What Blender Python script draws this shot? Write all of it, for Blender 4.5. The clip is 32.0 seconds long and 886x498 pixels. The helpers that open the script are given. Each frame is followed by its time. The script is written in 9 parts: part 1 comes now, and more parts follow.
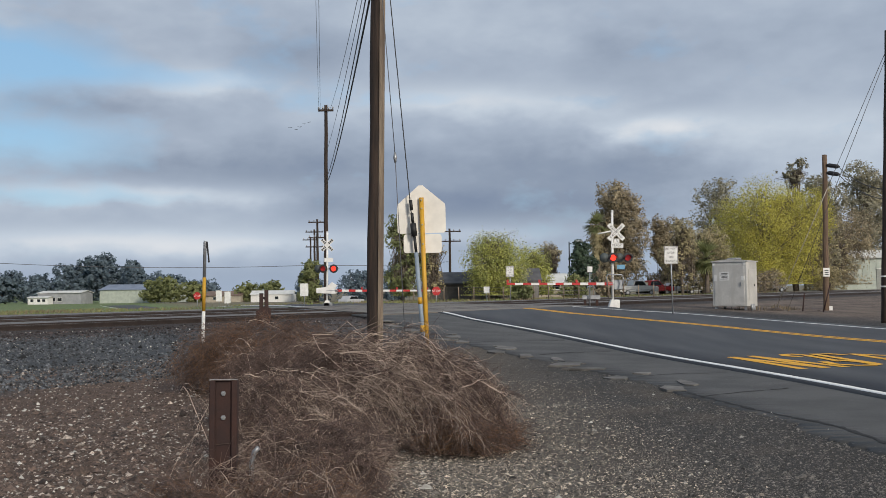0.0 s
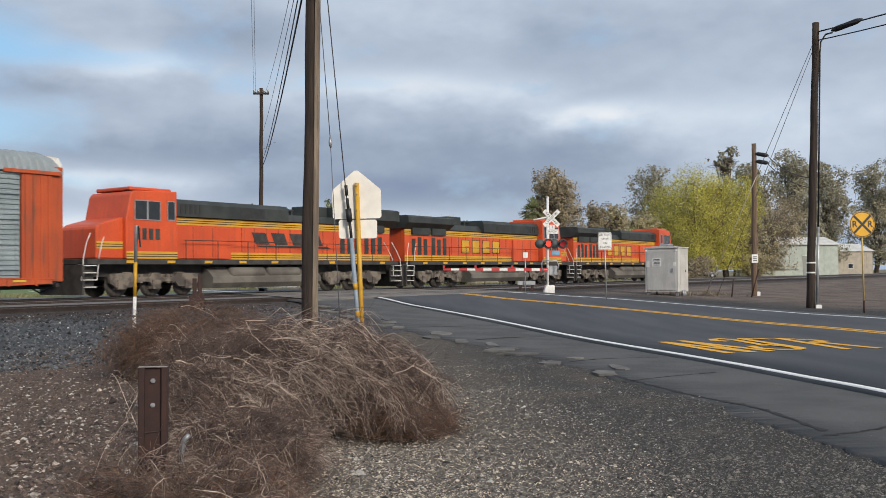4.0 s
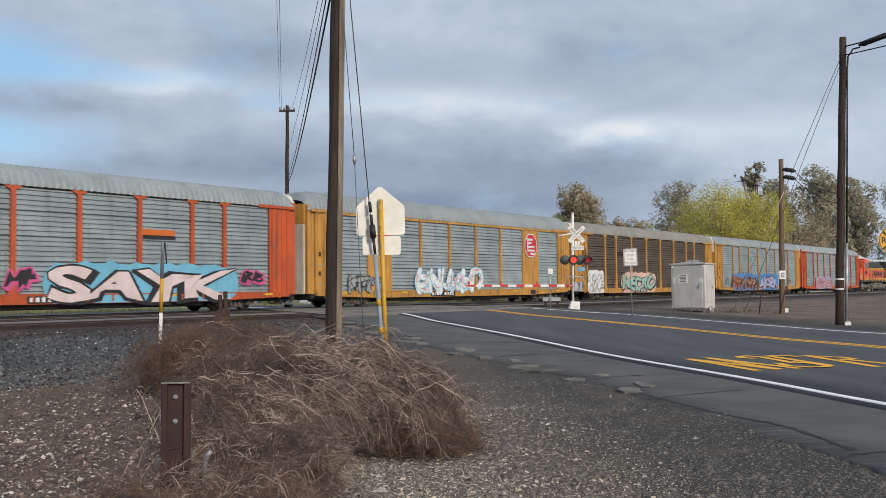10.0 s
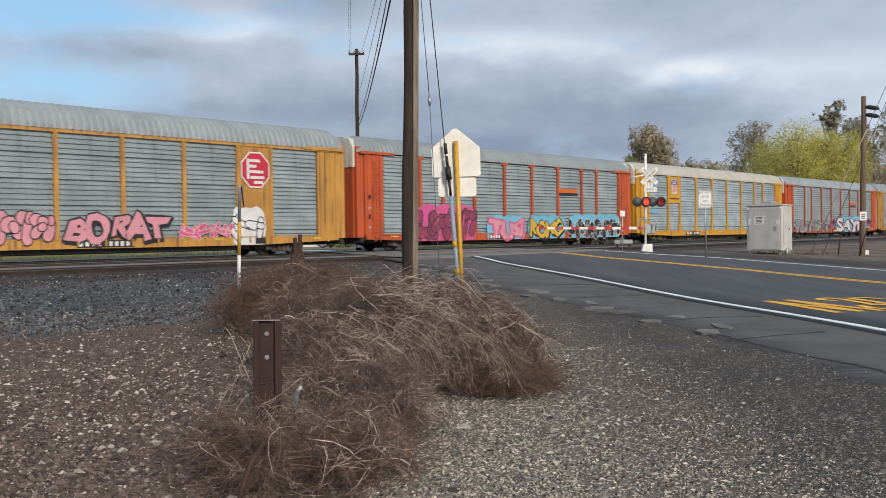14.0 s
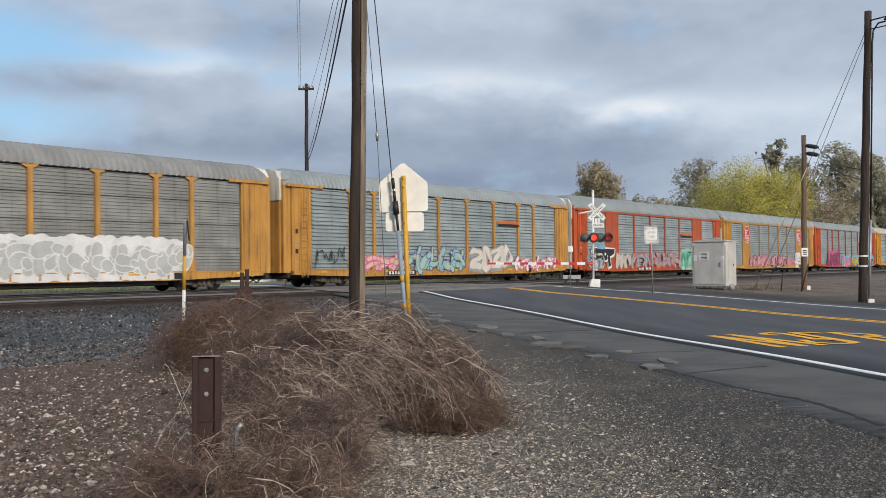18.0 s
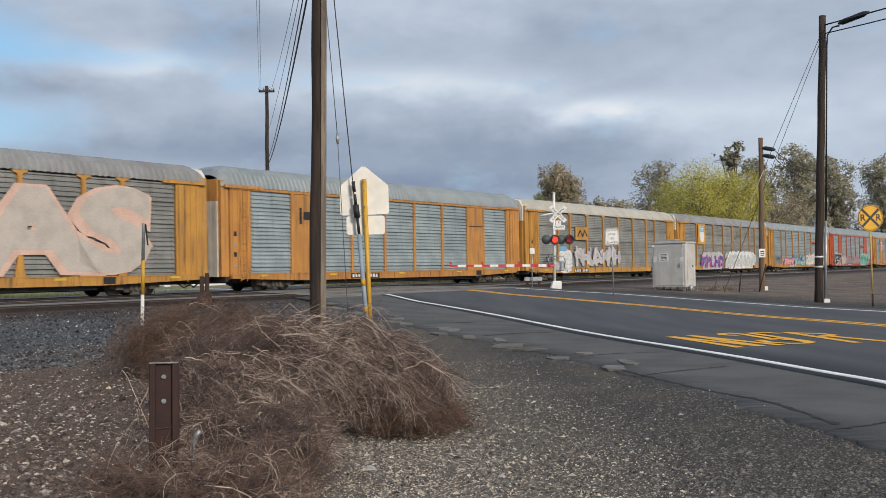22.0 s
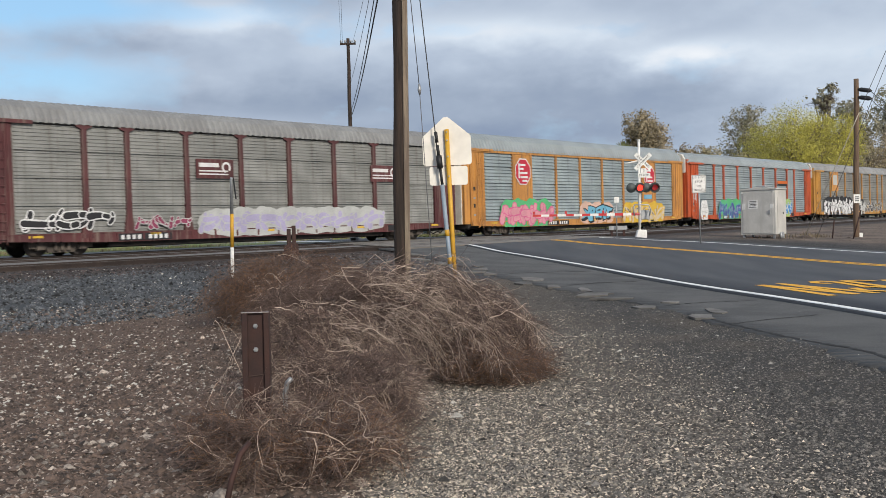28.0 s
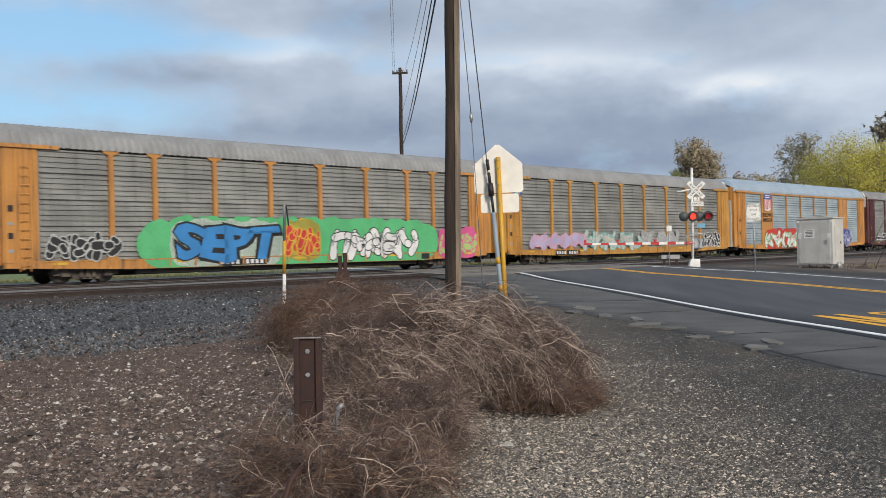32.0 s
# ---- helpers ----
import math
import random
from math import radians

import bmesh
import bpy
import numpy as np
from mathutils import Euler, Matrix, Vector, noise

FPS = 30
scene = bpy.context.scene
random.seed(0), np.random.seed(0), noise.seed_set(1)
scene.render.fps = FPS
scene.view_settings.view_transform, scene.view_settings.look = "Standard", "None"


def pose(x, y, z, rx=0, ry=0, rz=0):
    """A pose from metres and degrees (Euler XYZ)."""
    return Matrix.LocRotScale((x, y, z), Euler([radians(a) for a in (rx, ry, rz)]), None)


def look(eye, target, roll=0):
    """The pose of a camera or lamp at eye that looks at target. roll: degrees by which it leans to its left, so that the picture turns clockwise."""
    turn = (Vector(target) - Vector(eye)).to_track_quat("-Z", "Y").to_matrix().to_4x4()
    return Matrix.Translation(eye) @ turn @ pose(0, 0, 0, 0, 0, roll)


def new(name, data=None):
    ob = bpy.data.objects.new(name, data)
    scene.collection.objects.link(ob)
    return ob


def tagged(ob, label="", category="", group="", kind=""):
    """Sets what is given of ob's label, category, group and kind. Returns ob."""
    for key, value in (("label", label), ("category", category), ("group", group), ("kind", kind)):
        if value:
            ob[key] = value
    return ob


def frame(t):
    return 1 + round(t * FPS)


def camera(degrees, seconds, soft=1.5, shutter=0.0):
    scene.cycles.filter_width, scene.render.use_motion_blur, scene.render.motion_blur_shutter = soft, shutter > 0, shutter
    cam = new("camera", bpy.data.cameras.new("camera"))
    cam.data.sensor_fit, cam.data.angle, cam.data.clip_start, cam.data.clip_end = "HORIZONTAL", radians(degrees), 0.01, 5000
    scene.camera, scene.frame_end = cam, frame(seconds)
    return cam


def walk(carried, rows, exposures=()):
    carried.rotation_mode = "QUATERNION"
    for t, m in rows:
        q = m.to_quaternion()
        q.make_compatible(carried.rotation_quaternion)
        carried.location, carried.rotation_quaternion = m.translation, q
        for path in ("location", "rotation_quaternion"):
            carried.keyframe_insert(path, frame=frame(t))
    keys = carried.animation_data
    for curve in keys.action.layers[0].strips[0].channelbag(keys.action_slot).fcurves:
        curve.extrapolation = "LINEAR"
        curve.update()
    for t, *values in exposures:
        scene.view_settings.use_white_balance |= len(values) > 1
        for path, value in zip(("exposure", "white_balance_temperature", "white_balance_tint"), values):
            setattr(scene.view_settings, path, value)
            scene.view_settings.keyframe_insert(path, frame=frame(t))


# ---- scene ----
cam = camera(48.56, 32.0, soft=0.85, shutter=0.12)
# seconds, place, yaw, pitch, roll of a camera held in the hand
ROWS = [
    (0, 0.000, 0.000, 1.600, 0.000, 2.340, 0.750),
    (0.5, 0.008, -0.021, 1.611, -0.493, 2.371, 0.685),
    (1, 0.015, -0.025, 1.605, -0.878, 2.074, 0.691),
    (1.5, 0.016, -0.026, 1.610, -1.229, 1.633, 0.618),
    (2, 0.015, -0.033, 1.606, -1.675, 1.359, 0.559),
    (2.5, 0.021, -0.027, 1.608, -2.208, 1.217, 0.543),
    (3, 0.025, -0.020, 1.607, -2.790, 1.296, 0.618),
    (3.5, 0.024, -0.011, 1.608, -3.291, 1.459, 0.667),
    (5.5, 0.029, -0.017, 1.603, -4.188, 1.072, 0.521),
    (6, 0.037, -0.009, 1.603, -3.922, 0.920, 0.546),
    (6.5, 0.037, -0.016, 1.601, -3.415, 0.926, 0.707),
    (7, 0.030, -0.001, 1.604, -2.902, 1.014, 0.914),
    (7.5, 0.036, 0.003, 1.603, -2.762, 1.195, 1.095),
    (8, 0.041, -0.003, 1.604, -2.992, 1.413, 1.147),
    (8.5, 0.044, -0.004, 1.607, -3.308, 1.670, 0.993),
    (9, 0.046, -0.003, 1.610, -3.363, 1.953, 0.747),
    (9.5, 0.051, -0.006, 1.609, -2.961, 2.250, 0.636),
    (10, 0.050, -0.008, 1.610, -2.207, 2.396, 0.623),
    (10.5, 0.049, -0.008, 1.608, -1.492, 2.264, 0.404),
    (11, 0.042, -0.008, 1.614, -0.846, 1.870, 0.010),
    (11.5, 0.037, -0.015, 1.605, -0.214, 1.288, -0.210),
    (12, 0.025, -0.011, 1.593, 0.217, 0.634, -0.147),
    (12.5, 0.012, -0.014, 1.594, 0.146, 0.123, -0.037),
    (13, -0.025, -0.014, 1.591, -0.110, -0.042, 0.218),
    (13.5, -0.051, -0.025, 1.591, 0.286, -0.294, 0.487),
    (14, -0.064, -0.024, 1.580, 1.782, -0.849, 0.816),
    (14.5, -0.056, -0.031, 1.587, 3.738, -1.378, 1.147),
    (16.5, -0.032, 0.043, 1.568, 2.535, 0.252, 0.519),
    (17, -0.024, 0.033, 1.569, 0.797, 0.735, 0.361),
    (17.5, -0.023, 0.033, 1.571, -0.403, 1.028, 0.446),
    (18, -0.022, 0.013, 1.575, -1.129, 1.164, 0.717),
    (18.5, -0.013, 0.010, 1.576, -1.600, 1.228, 0.889),
    (19, -0.008, 0.024, 1.571, -1.965, 1.293, 0.766),
    (19.5, -0.007, 0.034, 1.575, -2.149, 1.445, 0.564),
    (20, -0.009, 0.034, 1.582, -2.159, 1.706, 0.679),
    (20.5, 0.000, 0.040, 1.583, -2.289, 1.811, 0.927),
    (21, 0.006, 0.031, 1.589, -2.636, 1.702, 1.082),
    (21.5, 0.001, 0.017, 1.582, -3.070, 1.484, 1.130),
    (22, -0.005, 0.019, 1.588, -3.324, 1.263, 1.023),
    (22.5, -0.010, 0.017, 1.580, -3.144, 1.158, 0.918),
    (23, -0.008, 0.041, 1.570, -2.568, 1.063, 0.765),
    (23.5, -0.010, 0.045, 1.563, -2.030, 1.193, 0.639),
    (24, -0.010, 0.027, 1.573, -1.804, 1.544, 0.618),
    (24.5, -0.012, 0.023, 1.571, -1.652, 1.784, 0.729),
    (25, -0.019, 0.010, 1.560, -1.477, 1.269, 0.851),
    (25.5, -0.019, 0.003, 1.552, -1.199, 0.089, 1.018),
    (26, -0.003, 0.012, 1.554, -0.655, -0.699, 1.232),
    (26.5, -0.007, 0.013, 1.559, -0.038, -1.005, 1.257),
    (28.5, -0.014, 0.009, 1.588, 1.659, -1.545, 1.759),
    (29, -0.014, 0.012, 1.595, 0.993, -0.852, 1.483),
    (29.5, -0.008, 0.013, 1.592, 0.389, -0.273, 1.315),
    (30, -0.004, 0.016, 1.586, -0.044, 0.088, 1.162),
    (30.5, -0.002, 0.014, 1.587, -0.369, 0.392, 1.101),
    (31, -0.001, 0.017, 1.584, -0.222, 0.559, 1.121),
    (31.5, 0.007, 0.021, 1.583, 1.629, 0.433, 1.161),
    (32, -0.027, 0.024, 1.569, 4.440, 0.217, 1.396),
]
walk(cam, [(t, pose(x, y, z, 90 + pitch, roll, yaw)) for t, x, y, z, yaw, pitch, roll in ROWS],
     exposures=[(0.0, -0.15), (3.0, 0.02), (6.0, 0.06), (10.0, 0.01), (12.0, -0.01), (14.0, 0.08), (17.0, 0.07), (20.0, 0.0), (24.0, 0.0), (26.0, 0.1), (29.0, 0.14), (32.0, 0.06)])

# ---------------------------------------------------------------- sky and sun
SUN_AZ, SUN_EL = radians(150), radians(27)          # clockwise from +y, above the horizon


def make_world():
    w = bpy.data.worlds.new("sky")
    scene.world = w
    w.use_nodes = True
    nt = w.node_tree
    nt.nodes.clear()
    N, L = nt.nodes.new, nt.links.new

    def math_(op, a, b=None, c=None):
        n = N("ShaderNodeMath")
        n.operation = op
        for i, v in enumerate((a, b, c)):
            if v is None:
                continue
            if isinstance(v, (int, float)):
                n.inputs[i].default_value = v
            else:
                L(v, n.inputs[i])
        return n.outputs[0]

    out, bg = N("ShaderNodeOutputWorld"), N("ShaderNodeBackground")
    sky = N("ShaderNodeTexSky")
    sky.sky_type, sky.sun_disc = "NISHITA", False
    sky.sun_elevation, sky.sun_rotation = SUN_EL, SUN_AZ
    sky.air_density, sky.dust_density = 1.2, 0.6
    co = N("ShaderNodeTexCoord")
    sep = N("ShaderNodeSeparateXYZ")
    L(co.outputs["Generated"], sep.inputs[0])
    # bearing and height above the horizon, in degrees
    az = math_("MULTIPLY", math_("ARCTAN2", sep.outputs[0], sep.outputs[1]), 57.2958)
    el = math_("MULTIPLY", math_("ARCSINE", sep.outputs[2]), 57.2958)
    com = N("ShaderNodeCombineXYZ")
    L(math_("MULTIPLY", az, 0.1), com.inputs[0])
    L(math_("MULTIPLY", el, 0.19), com.inputs[1])

    def cloud(scale, detail, rough, dx, dy, sy=1.0):
        mp = N("ShaderNodeMapping")
        L(com.outputs[0], mp.inputs[0])
        mp.inputs["Location"].default_value = (dx, dy, 0.3)
        mp.inputs["Scale"].default_value = (1, sy, 1)
        n = N("ShaderNodeTexNoise")
        n.inputs["Scale"].default_value = scale
        n.inputs["Detail"].default_value = detail
        n.inputs["Roughness"].default_value = rough
        L(mp.outputs[0], n.inputs["Vector"])
        return n.outputs["Fac"]

    def ramp(v, stops):
        r = N("ShaderNodeValToRGB")
        L(v, r.inputs[0])
        while len(r.color_ramp.elements) < len(stops):
            r.color_ramp.elements.new(0.5)
        for e, (p, c) in zip(r.color_ramp.elements, stops):
            e.position, e.color = p, (*c, 1) if not isinstance(c, float) else (c, c, c, 1)
        return r.outputs[0]

    def mix(f, a, b):
        m = N("ShaderNodeMix")
        m.data_type = "RGBA"
        if isinstance(f, float):
            m.inputs[0].default_value = f
        else:
            L(f, m.inputs[0])
        for i, v in ((6, a), (7, b)):
            if isinstance(v, tuple):
                m.inputs[i].default_value = (*v, 1)
            else:
                L(v, m.inputs[i])
        return m.outputs[2]

    n_big, n_mid, n_fine = cloud(0.9, 4, 0.55, 1.7, 0.4), cloud(1.7, 5, 0.55, 4.2, 1.5), cloud(4.0, 5, 0.5, 7.1, 2.2)
    aw = math_("ADD", az, math_("MULTIPLY", math_("SUBTRACT", n_mid, 0.5), 11.0))
    ew = math_("ADD", el, math_("ADD", math_("MULTIPLY", math_("SUBTRACT", n_fine, 0.5), 0.9), math_("MULTIPLY", math_("SUBTRACT", n_big, 0.5), 1.4)))

    def heap(total, blobs):
        """Adds soft cloud masses: bearing, height, half widths, weight."""
        for a0, e0, ra, re, w in blobs:
            u = math_("MULTIPLY", math_("SUBTRACT", aw, a0), 1 / ra)
            v = math_("MULTIPLY", math_("SUBTRACT", ew, e0), 1 / re)
            g = math_("EXPONENT", math_("MULTIPLY", math_("ADD", math_("MULTIPLY", u, u), math_("MULTIPLY", v, v)), -1.0))
            total = math_("ADD", total, math_("MULTIPLY", g, w))
        return total

    shade = math_("ADD", 0.30, math_("ADD", math_("MULTIPLY", n_big, 0.32), math_("MULTIPLY", n_fine, 0.15)))
    shade = heap(shade, [(12.5, 8.9, 4.0, 0.7, 0.30), (20, 8.5, 7.0, 1.3, 0.13), (0, 10.8, 5.0, 0.9, 0.22), (-13.5, 11.8, 5.0, 0.8, 0.25), (6.5, 10.3, 4.0, 0.8, 0.14),
                         (-18, 2.9, 10.0, 0.7, 0.24), (2, 3.1, 6.0, 0.5, 0.10), (-18, 5.6, 7.0, 0.5, 0.20),
                         (4, 7.0, 8.0, 1.9, -0.17), (11, 6.4, 7.0, 1.8, -0.11), (-7, 7.4, 5.0, 1.5, -0.12), (-20, 10.1, 4.0, 0.7, -0.12), (-14, 7.0, 8.0, 1.0, -0.16),
                         (0, 4.8, 10.0, 1.0, -0.20), (12, 4.2, 6.0, 1.2, -0.08), (22, 5.5, 9.0, 2.6, 0.10), (-8, 13.2, 5.0, 1.8, -0.12), (10, 13.2, 8.0, 1.2, -0.08), (-12, 0.9, 14.0, 0.9, -0.05)])
    grey = ramp(shade, [(0.20, (0.205, 0.265, 0.39)), (0.36, (0.305, 0.37, 0.48)), (0.52, (0.435, 0.51, 0.625)), (0.68, (0.60, 0.68, 0.78)), (0.86, (0.83, 0.855, 0.89))])
    blue = N("ShaderNodeMix")
    blue.data_type, blue.blend_type = "RGBA", "MULTIPLY"
    blue.inputs[0].default_value = 1.0
    L(sky.outputs[0], blue.inputs[6])
    blue.inputs[7].default_value = (0.095, 0.098, 0.105, 1)
    clear = mix(0.6, blue.outputs[2], (0.30, 0.60, 0.93))
    # breaks in the deck, mostly towards the west
    gaps = heap(math_("MULTIPLY", math_("SUBTRACT", n_mid, 0.48), 1.1), [(-25, 12.4, 6.0, 1.5, 0.95), (-24, 8.3, 6.0, 1.2, 0.75), (-16, 12.0, 6.0, 0.7, 0.40), (-22, 5.4, 8.0, 0.5, 0.50), (-2, 11.0, 5.0, 0.7, 0.30), (8, 10.6, 4.0, 0.6, 0.22), (-45, 12.0, 14.0, 9.0, 0.6)])
    col = mix(ramp(gaps, [(0.12, 0.0), (0.40, 0.55), (0.75, 0.95)]), grey, clear)
    # thin haze on the horizon
    col = mix(ramp(math_("MULTIPLY", el, 0.1), [(0.0, 0.55), (0.12, 0.30), (0.28, 0.0)]), col, (0.36, 0.45, 0.60))
    # the deck is brighter and warmer on the sun's side, behind the camera
    col = mix(ramp(math_("ADD", math_("MULTIPLY", sep.outputs[0], 0.5), 0.5), [(0.74, 0.0), (0.95, 0.6)]), col, (0.72, 0.71, 0.71))
    L(col, bg.inputs[0])
    bg.inputs[1].default_value = 1.0
    L(bg.outputs[0], out.inputs[0])


make_world()
sun = new("sun", bpy.data.lights.new("sun", "SUN"))
sun.data.energy, sun.data.angle, sun.data.color = 3.3, radians(11), (1.0, 0.91, 0.79)
sun.matrix_world = look((0, 0, 40), (-math.sin(SUN_AZ) * math.cos(SUN_EL), -math.cos(SUN_AZ) * math.cos(SUN_EL), 40 - math.sin(SUN_EL)))

# ---------------------------------------------------------------- materials


def mat(name, c1, c2=None, scale=2.0, fine=30.0, rough=0.7, metal=0.0, bump=0.15, dist=0.01, contrast=0.5, vary=0.0,
        streak=None, spots=None, glow=None, stretch=(1, 1, 1), island=0.0):
    """Paint, wood, stone and so on: two colours in large blotches, fine grain, relief; streak: a third colour in upright runs."""
    m = bpy.data.materials.new(name)
    m.use_nodes = True
    nt = m.node_tree
    N, L = nt.nodes.new, nt.links.new
    b = nt.nodes["Principled BSDF"]
    c2 = c2 or tuple(v * 0.75 for v in c1)
    co = N("ShaderNodeTexCoord")
    mp = N("ShaderNodeMapping")
    mp.inputs["Scale"].default_value = stretch
    L(co.outputs["Object"], mp.inputs[0])

    def noise_(s, d=4):
        n = N("ShaderNodeTexNoise")
        n.inputs["Scale"].default_value, n.inputs["Detail"].default_value = s, d
        L(mp.outputs[0], n.inputs["Vector"])
        return n.outputs["Fac"]

    def ramp(v, a, z):
        r = N("ShaderNodeMapRange")
        r.inputs[1].default_value, r.inputs[2].default_value = a, z
        L(v, r.inputs[0])
        return r.outputs[0]

    def mix(f, a, z, kind="MIX"):
        x = N("ShaderNodeMix")
        x.data_type, x.blend_type = "RGBA", kind
        if isinstance(f, float):
            x.inputs[0].default_value = f
        else:
            L(f, x.inputs[0])
        for i, v in ((6, a), (7, z)):
            if isinstance(v, tuple):
                x.inputs[i].default_value = (*v[:3], 1)
            else:
                L(v, x.inputs[i])
        return x.outputs[2]

    big, small = noise_(scale), noise_(fine, 3)
    h = 0.5 * (1 - contrast)
    col = mix(ramp(big, 0.3 + h * 0.4, 0.7 - h * 0.4), c1, c2)
    col = mix(0.55, col, mix(ramp(small, 0.3, 0.7), (0.72, 0.72, 0.72), (1.0, 1.0, 1.0)), "MULTIPLY")
    if streak:
        ms = N("ShaderNodeMapping")
        ms.inputs["Scale"].default_value = (5, 5, 0.35)
        L(co.outputs["Object"], ms.inputs[0])
        n = N("ShaderNodeTexNoise")
        n.inputs["Scale"].default_value, n.inputs["Detail"].default_value = 1.3, 5
        L(ms.outputs[0], n.inputs["Vector"])
        col = mix(ramp(n.outputs["Fac"], 0.52, 0.75), col, streak)
    if spots:
        v = N("ShaderNodeTexNoise")
        v.inputs["Scale"].default_value, v.inputs["Detail"].default_value = spots[1], 2
        L(mp.outputs[0], v.inputs["Vector"])
        col = mix(ramp(v.outputs["Fac"], spots[2], spots[2] + 0.05), col, spots[0])
    if vary:
        oi = N("ShaderNodeObjectInfo")
        col = mix(1.0, col, mix(oi.outputs["Random"], (1 - vary,) * 3, (1 + vary * 0.4,) * 3), "MULTIPLY")
    if island:
        ge = N("ShaderNodeNewGeometry")
        col = mix(1.0, col, mix(ge.outputs["Random Per Island"], (1 - island,) * 3, (1 + island,) * 3), "MULTIPLY")
    L(col, b.inputs["Base Color"])
    b.inputs["Roughness"].default_value, b.inputs["Metallic"].default_value = rough, metal
    if bump:
        bp = N("ShaderNodeBump")
        bp.inputs["Strength"].default_value, bp.inputs["Distance"].default_value = bump, dist
        L(small, bp.inputs["Height"])
        L(bp.outputs[0], b.inputs["Normal"])
    if glow:
        b.inputs["Emission Color"].default_value, b.inputs["Emission Strength"].default_value = (*glow[0], 1), glow[1]
    return m


WOOD = mat("weathered_wood", (0.052, 0.034, 0.025), (0.026, 0.018, 0.014), 3, 25, 0.9, bump=0.6, dist=0.02, stretch=(6, 6, 0.35))
WOOD_PALE = mat("pale_wood", (0.28, 0.22, 0.16), (0.17, 0.13, 0.10), 3, 25, 0.9, bump=0.6, dist=0.02, stretch=(6, 6, 0.35))
STEEL = mat("galvanised_steel", (0.42, 0.43, 0.44), (0.32, 0.33, 0.34), 4, 40, 0.5, 0.6, 0.08)
ALU = mat("sign_aluminium", (0.84, 0.80, 0.72), (0.78, 0.74, 0.66), 1.2, 5, 0.55, 0.0, 0.0)
RUST = mat("rusted_steel", (0.055, 0.024, 0.018), (0.035, 0.018, 0.016), 6, 60, 0.75, 0.2, 0.3, 0.004)
YELLOW = mat("yellow_paint", (0.60, 0.33, 0.02), (0.50, 0.27, 0.03), 5, 50, 0.55, 0, 0.1)
WHITE = mat("white_paint", (0.80, 0.79, 0.76), (0.70, 0.69, 0.66), 4, 40, 0.5, 0, 0.05)
BLACK = mat("black_paint", (0.02, 0.02, 0.022), (0.03, 0.03, 0.03), 4, 40, 0.5, 0, 0.05)
RED = mat("red_sheeting", (0.55, 0.03, 0.03), (0.45, 0.03, 0.03), 4, 40, 0.5)
SIGN_YELLOW = mat("yellow_sheeting", (0.80, 0.42, 0.01), (0.74, 0.38, 0.01), 3, 40, 0.45)
CABLE = mat("black_cable", (0.015, 0.015, 0.017), None, 4, 40, 0.6)
WIRE = mat("steel_wire", (0.12, 0.12, 0.13), None, 4, 40, 0.6)
LENS_ON = mat("lit_red_lens", (0.6, 0.02, 0.02), None, 4, 40, 0.3, glow=((1.0, 0.04, 0.02), 2.2))
LENS_DIM = mat("red_lens", (0.35, 0.02, 0.02), None, 4, 40, 0.3, glow=((1.0, 0.03, 0.03), 0.14))
CONCRETE = mat("concrete", (0.34, 0.32, 0.29), (0.24, 0.23, 0.21), 1.2, 30, 0.9, 0, 0.3)
TWIG = mat("dry_brown_twig", (0.165, 0.113, 0.094), (0.088, 0.058, 0.048), 5, 60, 0.9, bump=0, island=0.5)
STRAW = mat("pale_straw_stem", (0.58, 0.46, 0.37), (0.31, 0.24, 0.195), 5, 60, 0.85, bump=0, island=0.4)
RUSSET = mat("russet_fine_twig", (0.24, 0.13, 0.065), (0.17, 0.09, 0.05), 5, 60, 0.9, bump=0, island=0.4)

# ---------------------------------------------------------------- mesh helpers


def box(bm, x0, x1, y0, y1, z0, z1, m=None):
    v = [bm.verts.new((x, y, z)) for x in (x0, x1) for y in (y0, y1) for z in (z0, z1)]
    if m is not None:
        for q in v:
            q.co = m @ q.co
    for f in ((0, 1, 3, 2), (4, 6, 7, 5), (0, 4, 5, 1), (2, 3, 7, 6), (0, 2, 6, 4), (1, 5, 7, 3)):
        bm.faces.new([v[i] for i in f])
    return v


def tube(bm, pts, radii, seg=8, caps=True):
    """A round bar through the points, with a radius at each."""
    pts = [Vector(p) for p in pts]
    if isinstance(radii, (int, float)):
        radii = [radii] * len(pts)
    rings, a = [], None
    for i, p in enumerate(pts):
        d = (pts[min(i + 1, len(pts) - 1)] - pts[max(i - 1, 0)]).normalized()
        if a is None:
            a = d.cross(Vector((0, 0, 1)) if abs(d.z) < 0.9 else Vector((0, 1, 0)))
        else:
            a = a - d * a.dot(d)
        a.normalize()
        b = d.cross(a)
        rings.append([bm.verts.new(p + radii[i] * (a * math.cos(k * math.tau / seg) + b * math.sin(k * math.tau / seg))) for k in range(seg)])
    for r, s in zip(rings, rings[1:]):
        for k in range(seg):
            bm.faces.new((r[k], r[(k + 1) % seg], s[(k + 1) % seg], s[k]))
    if caps:
        bm.faces.new(rings[0])
        bm.faces.new(rings[-1][::-1])


def prism(bm, outline, depth, m):
    """A flat plate: outline in local x, z, thickness along local y, placed by m."""
    a = [bm.verts.new(m @ Vector((x, 0, z))) for x, z in outline]
    b = [bm.verts.new(m @ Vector((x, depth, z))) for x, z in outline]
    bm.faces.new(a)
    bm.faces.new(b[::-1])
    for i in range(len(a)):
        j = (i + 1) % len(a)
        bm.faces.new((a[j], a[i], b[i], b[j]))


